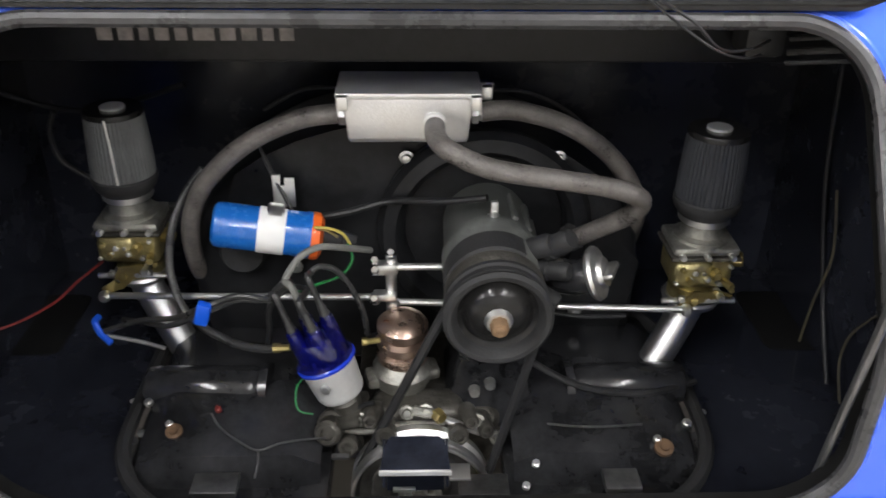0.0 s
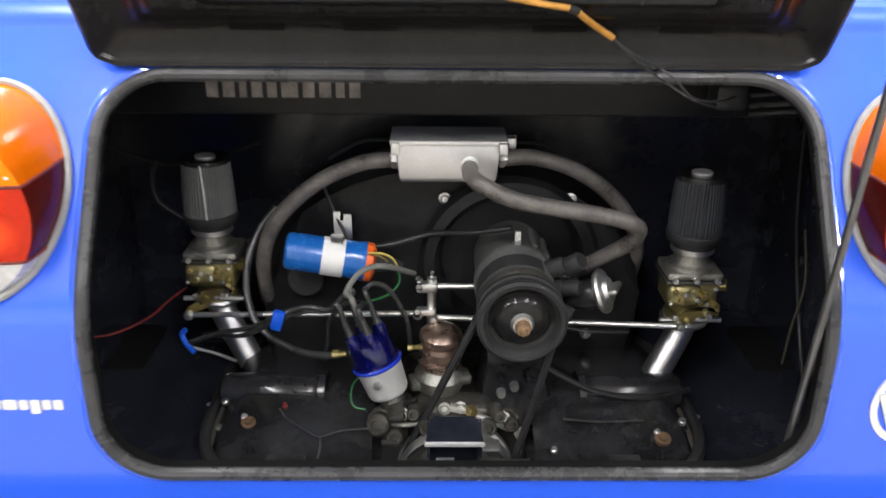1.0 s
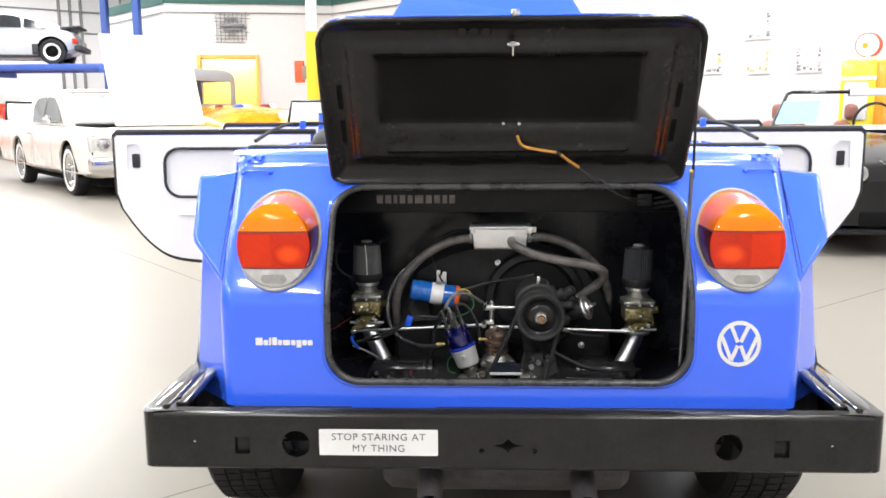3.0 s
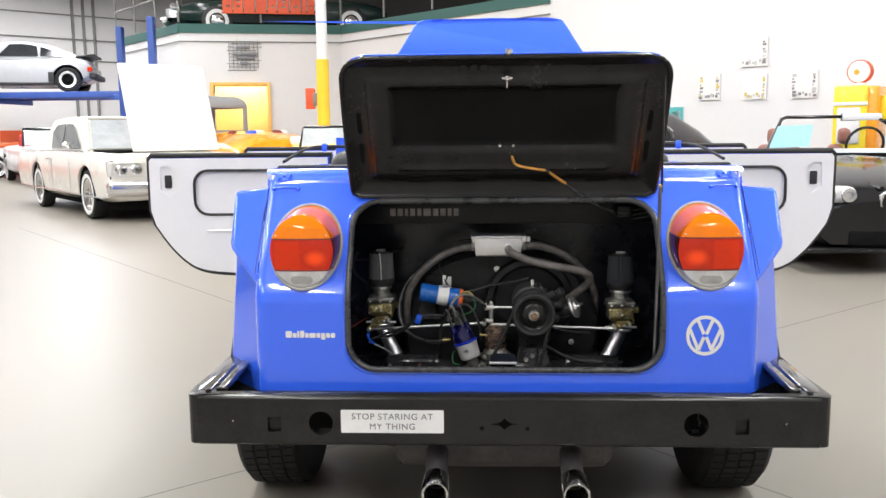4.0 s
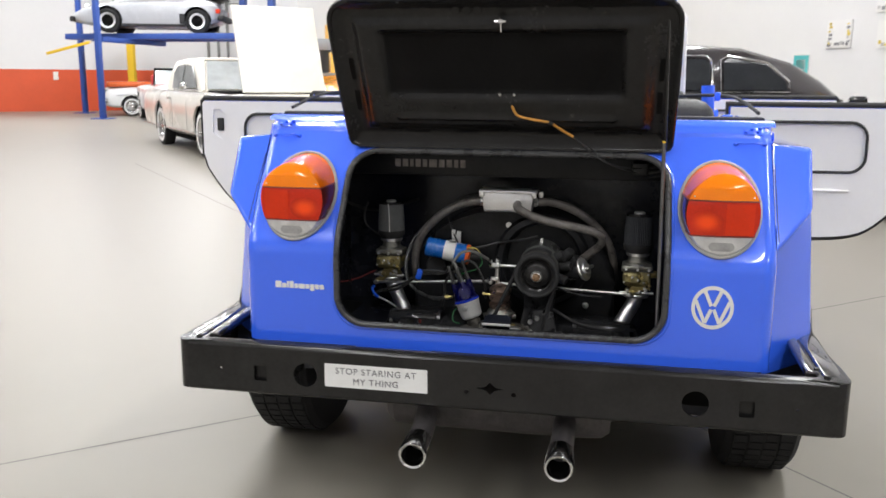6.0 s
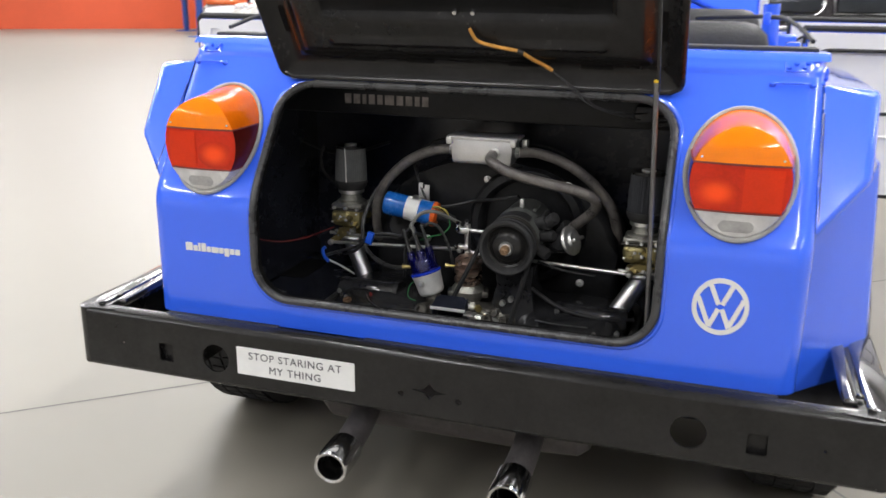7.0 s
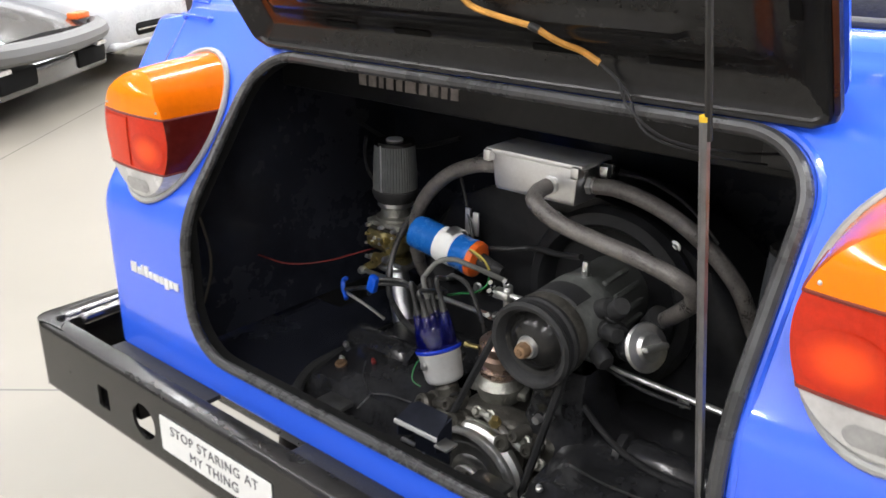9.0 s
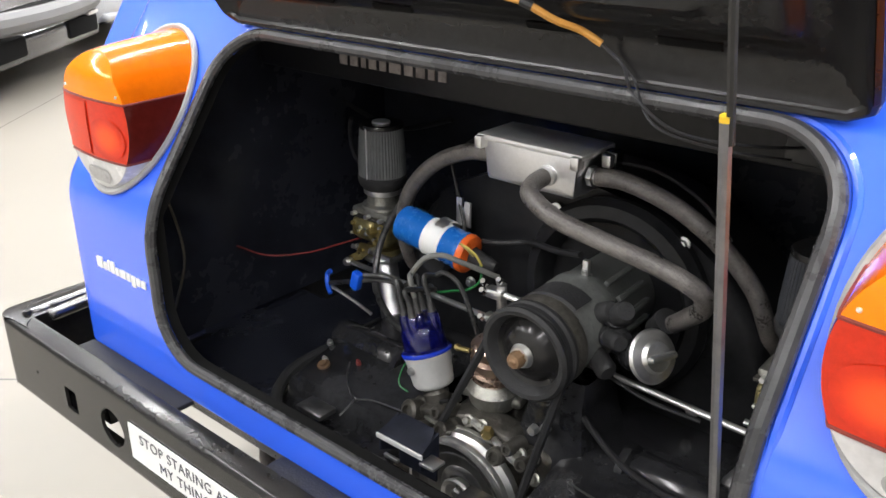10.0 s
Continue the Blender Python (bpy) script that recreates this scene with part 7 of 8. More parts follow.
def silver_coupe():
    m = heading(-12.95, 22.05, -.96, -.28, 2.366) @ Matrix.Scale(1.09, 4)
    c = body_car("sports_coupe", "silver sports coupe with a dark tail spoiler on the lift", m,
                 [(-1.74, .70, .40, .60, .64), (-1.56, .84, .30, .78, .84), (-1.15, .89, .20, .82, .92), (-.2, .85, .18, .80, .86), (.7, .83, .18, .78, .84), (1.25, .85, .19, .74, .78), (1.75, .80, .22, .62, .68), (2.05, .68, .30, .50, .54)], SILVER, (-1.15, 1.13), .315, .24, SOOTSHADE)
    cabin(c, [(-1.62, .55, .78, .80), (-1.25, .62, .82, .98), (-.7, .66, .82, 1.20), (-.1, .68, .82, 1.275), (.35, .68, .80, 1.26), (.75, .66, .80, 1.03), (1.05, .62, .78, .82)], SILVER,
          [[(-.46, .90), (-.44, 1.15), (-.28, 1.19), (-.05, 1.205), (.20, 1.19), (.48, .90)], [(-1.07, .90), (-.95, .98), (-.78, 1.07), (-.52, 1.14), (-.51, .90)]])
    add(c, "windscreen", GLASS, lambda b: faces(b, [(-.60, 1.07, .84), (.60, 1.07, .84), (.52, .52, 1.23), (-.52, .52, 1.23)], [(0, 1, 2, 3)]))
    add(c, "tail_spoiler", RUBBER, lambda b: box(b, -.64, .64, -1.80, -1.32, .90, .95, .022, Matrix.Translation((0, -1.5, .92)) @ Matrix.Rotation(radians(-6), 4, 'X') @ Matrix.Translation((0, 1.5, -.92)), 3), "black tail spoiler")
    add(c, "spoiler_stalk", RUBBER, lambda b: box(b, -.5, .5, -1.58, -1.38, .80, .92, .02))
    add(c, "rear_bumper", RUBBER, lambda b: box(b, -.80, .80, -1.84, -1.66, .34, .48, .04, seg=3), "black rear bumper")
    add(c, "front_bumper", RUBBER, lambda b: box(b, -.78, .78, 1.98, 2.12, .28, .42, .04, seg=3))
    for s in (-1, 1):
        add(c, "tail_light", REDLENS, lambda b, s=s: box(b, s * .72 - .1, s * .72 + .1, -1.74, -1.62, .52, .64, .02))
        add(c, "sill", RUBBER, lambda b, s=s: box(b, s * .84 - .03, s * .84 + .03, -.85, .80, .17, .24, .015))
        add(c, "headlight", CHROME, lambda b, s=s: lathe(b, [(0, .05), (.07, .04), (.095, 0), (.095, -.1)], axis_matrix((s * .60, 1.72, .64), (0, 1, .35)), 20))
        for y in (-1.15, 1.13):
            add(c, "rim_lip", ALU, lambda b, s=s, y=y: lathe(b, [(.150, .002), (.165, .010), (.200, .012), (.206, .004)], axis_matrix((s * .868, y, .315), (s, 0, 0)), 28), "bright rim lip")
        add(c, "flare_guard", RUBBER, lambda b, s=s: box(b, s * .885 - .008, s * .885 + .008, -.84, -.70, .25, .50, .006))


silver_coupe()


def car_lift():
    l = thing("car_lift", "blue four-post car lift with its platform raised", "car lift", Matrix.Translation((-.01, .454, 0)) @ Matrix.Diagonal((1.2, 1.2, 1.1, 1)), kind="")
    for x, y, h in ((-11.2, 15.95, 4.7), (-6.31, 12.83, 3.09), (-13.39, 18.62, 4.7), (-5.36, 11.80, 3.12)):
        add(l, "lift_post", LIFTBLUE, lambda b, x=x, y=y, h=h: box(b, x - .052, x + .052, y - .07, y + .07, .02, h, .01), "blue steel post")
        add(l, "foot_plate", LIFTBLUE, lambda b, x=x, y=y: box(b, x - .2, x + .2, y - .2, y + .2, 0, .02, .004))
    for y in (17.5, 18.6):
        add(l, "runway", LIFTBLUE, lambda b, y=y: box(b, -12.9, -7.65, y - .25, y + .25, 2.00, 2.15, .01), "blue runway beam")
    add(l, "swing_arm", YELLOW, lambda b: tube(b, [(-13.03, 16.7, 1.62), (-11.9, 16.7, 1.90)], .045, 4), "yellow bar at the post")
    for x in (-11.2, -7.8):
        add(l, "cross_beam", LIFTBLUE, lambda b, x=x: box(b, x - .07, x + .07, 16.05, 18.9, 1.88, 2.00, .01))


car_lift()


def yellow_hoist():
    l = thing("post_hoist", "yellow two-post vehicle hoist standing by the wall", "car lift", pose(-15.55, 24.78, 0) @ Matrix.Diagonal((.8, .8, 1.15, 1)))
    add(l, "hoist_column", YELLOW, lambda b: box(b, -.14, .14, -.12, .12, 0.02, 2.1, .015), "yellow steel column")
    add(l, "hoist_foot", YELLOW, lambda b: box(b, -.3, .3, -.3, .3, 0, .02, .004))


yellow_hoist()


def row_behind():
    # two-tone convertible parked behind the saloon
    m = heading(-12.9, 23.05, -.84, -.54)
    c = body_car("two_tone_convertible", "1950s white convertible with orange-red hood and chrome", m,
                 [(-2.35, .74, .40, .76, .80), (-2.15, .86, .28, .86, .92), (-1.3, .90, .22, .88, .94), (0, .90, .21, .86, .90), (1.0, .90, .21, .86, .94), (1.9, .88, .24, .80, .90), (2.15, .82, .28, .76, .84), (2.26, .68, .34, .68, .74)], WHITECAR, (-1.3, 1.5), .275, .2, CHROME, True)
    add(c, "hood_panel", ORANGECAR, lambda b: box(b, -.84, .84, .80, 2.16, .84, 1.0, .06, seg=3), "orange-red hood")
    for s in (-1, 1):
        add(c, "side_panel", ORANGECAR, lambda b, s=s: box(b, s * .895 - .012, s * .895 + .012, -1.9, -.6, .78, .90, .01), "orange-red side flash")
    add(c, "windscreen", GLAREGLASS, lambda b: faces(b, [(-.68, .72, .92), (.68, .72, .92), (.60, .36, 1.32), (-.60, .36, 1.32)], [(0, 1, 2, 3)]))
    add(c, "windscreen_frame", BLACKCAR, lambda b: tube(b, [(-.70, .74, .90), (-.62, .36, 1.33), (.62, .36, 1.33), (.70, .74, .90)], .03, 8))
    add(c, "seat_back", REDSIGNAL, lambda b: box(b, -.62, .62, -.62, -.45, .86, 1.22, .06, seg=3), "red seat back")
    add(c, "rear_bumper", CHROME, lambda b: box(b, -.90, .90, -2.48, -2.30, .38, .56, .05, seg=3), "chrome rear bumper")
    add(c, "front_bumper", CHROME, lambda b: box(b, -.90, .90, 2.15, 2.30, .36, .52, .05, seg=3))
    for s in (-1, 1):
        add(c, "tail_light", REDLENS, lambda b, s=s: lathe(b, [(0, .05), (.05, .04), (.07, 0), (.07, -.06)], axis_matrix((s * .74, -2.28, .74), (0, -1, 0)), 14))
        add(c, "side_trim", CHROME, lambda b, s=s: box(b, s * .912 - .006, s * .912 + .006, -2.1, 1.9, .60, .625, .003))
        add(c, "headlight", CHROME, lambda b, s=s: lathe(b, [(0, .05), (.08, .04), (.11, 0), (.11, -.06)], axis_matrix((s * .64, 2.2, .66), (0, 1, 0)), 18))


row_behind()


def white_tourer():
    c = body_car("white_convertible", "white 1950s convertible with a black windscreen frame", heading(-11.2, 19.6, .594, -.805),
                 [(-2.2, .78, .40, .80, .84), (-1.9, .84, .30, .90, .94), (-1.0, .86, .25, .90, .95), (.2, .86, .25, .88, .93), (1.2, .86, .26, .88, .96), (1.9, .84, .30, .84, .90), (2.15, .74, .38, .74, .78)], WHITECAR, (-1.40, 1.42), .34, .2, CHROME, True)
    add(c, "windscreen", GLAREGLASS, lambda b: faces(b, [(-.66, .66, .95), (.66, .66, .95), (.58, .30, 1.33), (-.58, .30, 1.33)], [(0, 1, 2, 3)]))
    add(c, "windscreen_frame", BLACKCAR, lambda b: tube(b, [(-.68, .68, .93), (-.60, .30, 1.34), (.60, .30, 1.34), (.68, .68, .93)], .035, 8), "black windscreen frame")
    add(c, "seat_back", REDSIGNAL, lambda b: box(b, -.60, .60, -.62, -.45, .86, 1.20, .06, seg=3), "red seat back")
    add(c, "front_bumper", CHROME, lambda b: box(b, -.86, .86, 2.08, 2.22, .36, .50, .05, seg=3), "chrome front bumper")
    # shade below the sills, added as a near-black box
    add(c, "underbody", SOOTSHADE, lambda b: box(b, -.7, .7, -1.9, 1.9, .16, .32, .03))
    for s in (-1, 1):
        add(c, "headlight", CHROME, lambda b, s=s: lathe(b, [(0, .05), (.08, .04), (.11, 0), (.11, -.06)], axis_matrix((s * .62, 2.05, .70), (0, 1, 0)), 18))


white_tourer()


def cab_shell(b):
    """Rounded upright cab: rings of a rounded plan, with the window fields left out."""
    plan = rounded(-.74, .74, -.86, .50, .22, 23)
    heights = [1.0 + .70 * k / 23 for k in range(24)] + [1.70 + .18 * math.sin(radians(90 * k / 10)) for k in range(1, 11)]
    grid = []
    for z in heights:
        q = max(0.0, (z - 1.70) / .18)
        shrink = 1 - .30 * (1 - math.sqrt(max(0.0, 1 - q * q)))
        grid.append([b.verts.new((x * shrink, (y + .18) * shrink - .18 + .10 * (z - 1.0) * (y > .3), z)) for x, y in plan])
    m = len(plan)
    for k in range(len(heights) - 1):
        for i in range(m):
            j = (i + 1) % m
            x, y = (plan[i][0] + plan[j][0]) / 2, (plan[i][1] + plan[j][1]) / 2
            z = (heights[k] + heights[k + 1]) / 2
            u = x / .46 if abs(y) > .45 or y < -.8 else (y + .16) / .34
            flat = y < -.84 or y > .48 or abs(x) > .72
            if flat and abs(u) ** 5 + abs((z - 1.47) / .19) ** 5 < 1:
                continue
            b.faces.new((grid[k][i], grid[k][j], grid[k + 1][j], grid[k + 1][i]))
    b.faces.new(grid[-1])


def truck_and_hot_rods():
    m = heading(-5.24, 13.1, -.8, .6) @ Matrix.Scale(.97, 4)
    c = body_car("pickup_truck", "grey primered vintage pickup cab", m,
                 [(-1.9, .72, .50, .95, .97), (-.8, .74, .45, 1.0, 1.02), (.3, .74, .45, 1.10, 1.16), (1.2, .60, .50, 1.05, 1.14), (1.9, .45, .55, 1.0, 1.06)], GREYPRIMER, (-1.3, 1.35), .36, .18, STEEL)
    add(c, "cab", GREYPRIMER, cab_shell, "grey primered cab with open window holes")
    c.children[-1].modifiers.new("sheet", "SOLIDIFY").thickness = .04
    # orange custom car with decorated hood
    m = heading(-3.95, 12.0, .55, -.83)
    c = body_car("custom_car", "bright orange custom car with red, white and blue decoration", m,
                 [(-1.9, .74, .42, .94, 1.02), (-1.0, .84, .30, 1.06, 1.19), (.2, .84, .30, 1.06, 1.21), (1.2, .82, .32, 1.04, 1.18), (1.8, .70, .40, .96, 1.08)], AMBERCAR, (-1.25, 1.2), .34, .22, CHROME)
    for x, y, mt, r in ((-.2, .9, WIRERED, .10), (.05, .75, WHITE, .12), (.22, .95, BRIGHTBLUE, .09), (-.42, .6, WHITE, .08), (.40, .55, WIRERED, .07)):
        add(c, "decoration", mt, lambda b, x=x, y=y, r=r: lathe(b, [(0, .05), (r * .7, .04), (r, 0), (r, -.06)], axis_matrix((x, y, 1.175), (0, 0, 1)), 14))
    # yellow open racer
    m = heading(-2.05, 9.8, .3, -.95)
    c = body_car("custom_roadster", "bright yellow custom roadster with white folded hood and blue seat", m,
                 [(-1.6, .50, .40, .84, .90), (-.8, .74, .28, .96, 1.02), (.4, .74, .28, .94, 1.04), (1.2, .66, .30, .84, .92), (1.7, .45, .36, .72, .76)], YELLOWCAR, (-1.1, 1.1), .32, .24, STEEL)
    add(c, "seat", BRIGHTBLUE, lambda b: box(b, -.3, .3, -.55, -.35, .9, 1.22, .08, seg=3), "bright blue seat")
    add(c, "windscreen", GLAREGLASS, lambda b: faces(b, [(-.55, .42, 1.0), (.55, .42, 1.0), (.48, .20, 1.24), (-.48, .20, 1.24)], [(0, 1, 2, 3)]))
    add(c, "windscreen_frame", BLACKCAR, lambda b: tube(b, [(-.57, .43, .98), (-.50, .20, 1.25), (.50, .20, 1.25), (.57, .43, .98)], .018, 8), "dark windscreen frame")
    add(c, "folded_hood", WHITE, lambda b: box(b, -.58, .58, -1.1, -.7, .98, 1.12, .05, seg=3), "white folded hood")


truck_and_hot_rods()


def dark_coupe():
    m = heading(.80, 7.60, -.97, -.24)
    c = body_car("vintage_coupe", "dark plum 1940s coupe with rounded roof and chrome trim", m,
                 [(-2.45, .60, .40, .62, .70), (-2.1, .80, .34, .82, .90), (-1.4, .88, .30, .92, .98), (0, .89, .30, .96, 1.0), (1.2, .88, .30, .96, 1.02), (2.0, .82, .34, .88, .98), (2.4, .62, .42, .74, .82)], PLUM, (-1.45, 1.5), .36, .2, CHROME, True)
    cabin(c, [(-1.75, .50, .90, .96), (-1.45, .62, .93, 1.16), (-1.1, .70, .95, 1.34), (-.6, .74, .96, 1.47), (0, .75, .97, 1.50), (.4, .74, .98, 1.47), (.62, .72, .99, 1.38), (.95, .68, 1.0, 1.06)], PLUM,
          [rounded(-.22, .50, 1.06, 1.36, .08, 5), [(-1.02, 1.06), (-1.0, 1.14), (-.80, 1.31), (-.42, 1.37), (-.36, 1.33), (-.36, 1.06)]])
    add(c, "windscreen", GLASS, lambda b: faces(b, [(-.58, .98, 1.08), (.58, .98, 1.08), (.52, .70, 1.40), (-.52, .70, 1.40)], [(0, 1, 2, 3)]))
    for s in (-1, 1):
        add(c, "belt_trim", CHROME, lambda b, s=s: tube(b, [(s * .72, -1.6, .97), (s * .80, -.8, 1.0), (s * .82, .6, 1.015), (s * .70, 1.9, 1.0)], .012, 8), "chrome belt line")
        add(c, "window_surround", CHROME, lambda b, s=s: tube(b, [(s * .752, y, z) if z < 1.2 else (s * .70, y, z) for y, z in rounded(-.25, .53, 1.03, 1.39, .09, 5)], .010, 6, closed=True))
        add(c, "quarter_surround", CHROME, lambda b, s=s: tube(b, [(s * (.755 if z < 1.2 else .69), y, z) for y, z in [(-1.04, 1.04), (-1.02, 1.15), (-.81, 1.33), (-.42, 1.39), (-.34, 1.35), (-.34, 1.04)]], .010, 6, closed=True))


dark_coupe()


def black_convertible():
    m = heading(3.48, 6.92, -.065, -.998)
    c = body_car("black_convertible", "black modern convertible with its roof down", m,
                 [(-2.2, .74, .36, .74, .80), (-1.8, .86, .24, .84, .90), (-.6, .88, .20, .86, .88), (.6, .88, .20, .84, .92), (1.4, .88, .20, .76, .86), (1.95, .84, .20, .64, .74), (2.2, .70, .24, .52, .60)], BLACKCAR, (-1.35, 1.38), .32, .22, STEEL)
    for s in (-1, 1):
        add(c, "headlight", CLEARLENS, lambda b, s=s: box(b, s * .56 - .15, s * .56 + .15, 1.95, 2.185, .565, .70, .05, seg=3), "clear twin headlight")
        for dx in (-.09, .07):
            add(c, "lamp_ring", CHROME, lambda b, s=s, dx=dx: lathe(b, [(.03, .012), (.055, .010), (.062, 0), (.055, -.02)], axis_matrix((s * .565 + dx, 2.185, .632), (0, 1, 0)), 18))
        add(c, "kidney_frame", CHROME, lambda b, s=s: tube(b, [(s * .13 + a, 2.19 - .05 * abs(bz - .60), bz) for a, bz in rounded(-.105, .105, .515, .655, .05, 5)], .014, 8, closed=True), "chrome grille surround")
        for k in range(6):
            add(c, "grille_bar", STEEL, lambda b, s=s, k=k: tube(b, [(s * .13 - .08 + .032 * k, 2.175, .53), (s * .13 - .08 + .032 * k, 2.165, .64)], .006, 6))
        add(c, "fog_lamp", GLASS, lambda b, s=s: lathe(b, [(0, .01), (.05, .0), (.06, -.03)], axis_matrix((s * .62, 2.14, .30), (0, 1, 0)), 16))
        add(c, "mirror", BLACKCAR, lambda b, s=s: box(b, s * .98 - .08, s * .98 + .08, .42, .52, .90, 1.02, .035, seg=3))
        add(c, "head_rest", TAN, lambda b, s=s: box(b, s * .36 - .14, s * .36 + .14, -.32, -.2, 1.0, 1.17, .05, seg=3), "tan head rest")
    add(c, "lower_grille", SOOTSHADE, lambda b: box(b, -.48, .48, 2.12, 2.21, .22, .36, .03, seg=3))
    add(c, "front_lip", BLACKCAR, lambda b: box(b, -.80, .80, 1.95, 2.24, .17, .215, .02, seg=3))
    for s in (-1, 1):
        add(c, "hood_ridge", BLACKCAR, lambda b, s=s: tube(b, [(s * .2, 2.1, .68), (s * .42, 1.4, .825), (s * .55, .75, .905)], .02, 8))
    add(c, "windscreen_frame", BLACKCAR, lambda b: tube(b, [(-.80, .80, .90), (-.47, .14, 1.26), (-.41, .10, 1.28), (.41, .10, 1.28), (.47, .14, 1.26), (.80, .80, .90)], .017, 8), "black windscreen frame")
    add(c, "windscreen", GLAREGLASS, lambda b: faces(b, [(-.70, .70, .93), (.70, .70, .93), (.66, .60, .97), (-.66, .60, .97)], [(0, 1, 2, 3)]))
    add(c, "sale_card", paint("pale_blue_card", (0.24, 0.45, 0.50), rough=0.6), lambda b: faces(b, [(.72, .66, .98), (.34, .64, .99), (.24, .42, 1.20), (.58, .44, 1.19)], [(0, 1, 2, 3)]), "pale blue information card")
    add(c, "dash", RUBBER, lambda b: box(b, -.68, .68, .22, .66, .84, .95, .04, seg=3))
    add(c, "steering_wheel", RUBBER, lambda b: tube(b, [(-.36 + .18 * math.cos(a), .12 + .05 * math.sin(a), 1.0 + .17 * math.sin(a)) for a in [2 * math.pi * k / 24 for k in range(24)]], .014, 6, closed=True))
    add(c, "sun_visor", WHITE, lambda b: box(b, -.5, -.12, .14, .17, 1.24, 1.31, .01))
    for s in (-1, 1):
        add(c, "seat_back", TAN, lambda b, s=s: box(b, s * .36 - .22, s * .36 + .22, -.4, -.25, .6, 1.0, .06, seg=3))


black_convertible()


def echelon():
    """Four cars parked nose-out along the aisle."""
    c = body_car("wedge_coupe", "dark grey wedge sports coupe with a pale grey bumper", heading(-6.42, .56, .78, .62),
                 [(-2.1, .78, .30, .74, .80), (-1.2, .86, .22, .80, .86), (.2, .86, .20, .78, .82), (1.2, .86, .20, .68, .72), (1.8, .84, .22, .56, .60), (2.1, .76, .30, .46, .49)], DARKGREY, (-1.2, 1.25), .31, .22, STEEL)
    add(c, "front_bumper", GREYBUMPER, lambda b: tube(b, curve([(-.86, 1.3, .50), (-.88, 1.85, .47), (-.78, 2.12, .44), (-.3, 2.22, .43), (.3, 2.22, .43), (.78, 2.12, .44), (.88, 1.85, .47), (.86, 1.3, .50)], 5), .065, 10), "pale grey wrap-round bumper")
    add(c, "spoiler", DARKGREY, lambda b: box(b, -.78, .78, 1.9, 2.16, .18, .34, .04, seg=3))
    for s in (-1, 1):
        add(c, "air_intake", SOOTSHADE, lambda b, s=s: box(b, s * .50 - .22, s * .50 + .22, 2.08, 2.175, .22, .34, .02))
        add(c, "indicator", ORANGEPL, lambda b, s=s: box(b, s * .70 - .10, s * .70 + .10, 1.98, 2.06, .50, .545, .012))
        add(c, "driving_lamp", CLEARLENS, lambda b, s=s: box(b, s * .66 - .08, s * .66 + .08, 2.10, 2.18, .33, .36, .01))
    glasshouse(c, -1.2, -.7, .1, .85, .72, .80, 1.16, .55, DARKGREY)
    c = body_car("silver_saloon", "silver saloon with a slim split grille in its bumper", heading(-7.6, 1.94, .85, .53),
                 [(-2.3, .76, .36, .84, .90), (-1.6, .88, .24, .90, .96), (.3, .89, .20, .88, .94), (1.4, .88, .20, .80, .88), (2.0, .85, .21, .68, .78), (2.18, .80, .22, .62, .70), (2.28, .70, .25, .56, .62), (2.33, .56, .30, .50, .55)], SILVER, (-1.4, 1.4), .32, .22, STEEL)
    add(c, "bumper_grille", SOOTSHADE, lambda b: box(b, -.34, .34, 2.16, 2.352, .315, .42, .045, seg=3), "dark split grille")
    add(c, "grille_bar", CHROME, lambda b: box(b, -.32, .32, 2.24, 2.36, .362, .374, .004))
    add(c, "bumper_lip", SILVER, lambda b: box(b, -.66, .66, 2.1, 2.33, .24, .30, .03, seg=3))
    for s in (-1, 1):
        add(c, "headlight", CLEARLENS, lambda b, s=s: box(b, s * .60 - .16, s * .60 + .16, 2.02, 2.14, .60, .72, .04, seg=3))
    glasshouse(c, -1.5, -.9, .3, 1.05, .76, .90, 1.38, .58, SILVER)
    c = body_car("brown_saloon", "dark brown saloon with wide orange indicators", heading(-8.75, 3.50, .78, .62),
                 [(-2.2, .76, .36, .84, .88), (-1.6, .86, .26, .90, .94), (.3, .87, .24, .88, .92), (1.5, .86, .24, .82, .88), (2.05, .83, .26, .74, .80), (2.2, .76, .32, .66, .70)], BROWNCAR, (-1.35, 1.35), .32, .2, CHROME)
    add(c, "front_bumper", CHROME, lambda b: box(b, -.86, .86, 2.12, 2.245, .535, .565, .012, seg=3), "bright bumper strip")
    add(c, "bumper_face", RUBBER, lambda b: box(b, -.84, .84, 2.12, 2.23, .32, .50, .03, seg=3))
    for s in (-1, 1):
        add(c, "indicator", ORANGEPL, lambda b, s=s: box(b, s * .54 - .28, s * .54 + .28, 2.15, 2.240, .455, .515, .01), "orange indicator")
        add(c, "fog_lamp", CLEARLENS, lambda b, s=s: box(b, s * .66 - .07, s * .66 + .07, 2.19, 2.25, .36, .46, .02))
    glasshouse(c, -1.4, -.9, .3, .95, .74, .90, 1.38, .58, BROWNCAR)
    c = body_car("white_saloon", "white saloon parked in the echelon row", heading(-10.1, 6.15, .78, .62),
                 [(-1.0, .86, .26, .90, .94), (.3, .87, .24, .88, .92), (1.2, .86, .24, .80, .86), (1.7, .76, .30, .66, .72)], WHITECAR, (.9,), .32, .2, STEEL)
    add(c, "front_bumper", WHITECAR, lambda b: box(b, -.82, .82, 1.6, 1.8, .28, .46, .05, seg=3))
    glasshouse(c, -.9, -.6, .1, .7, .74, .90, 1.36, .58, WHITECAR)


echelon()


# ---- wall pictures, signs and shop fittings ----
PAPER = paint("picture_paper", (0.74, 0.73, 0.71), rough=0.6, vary=0.04, scale=6)
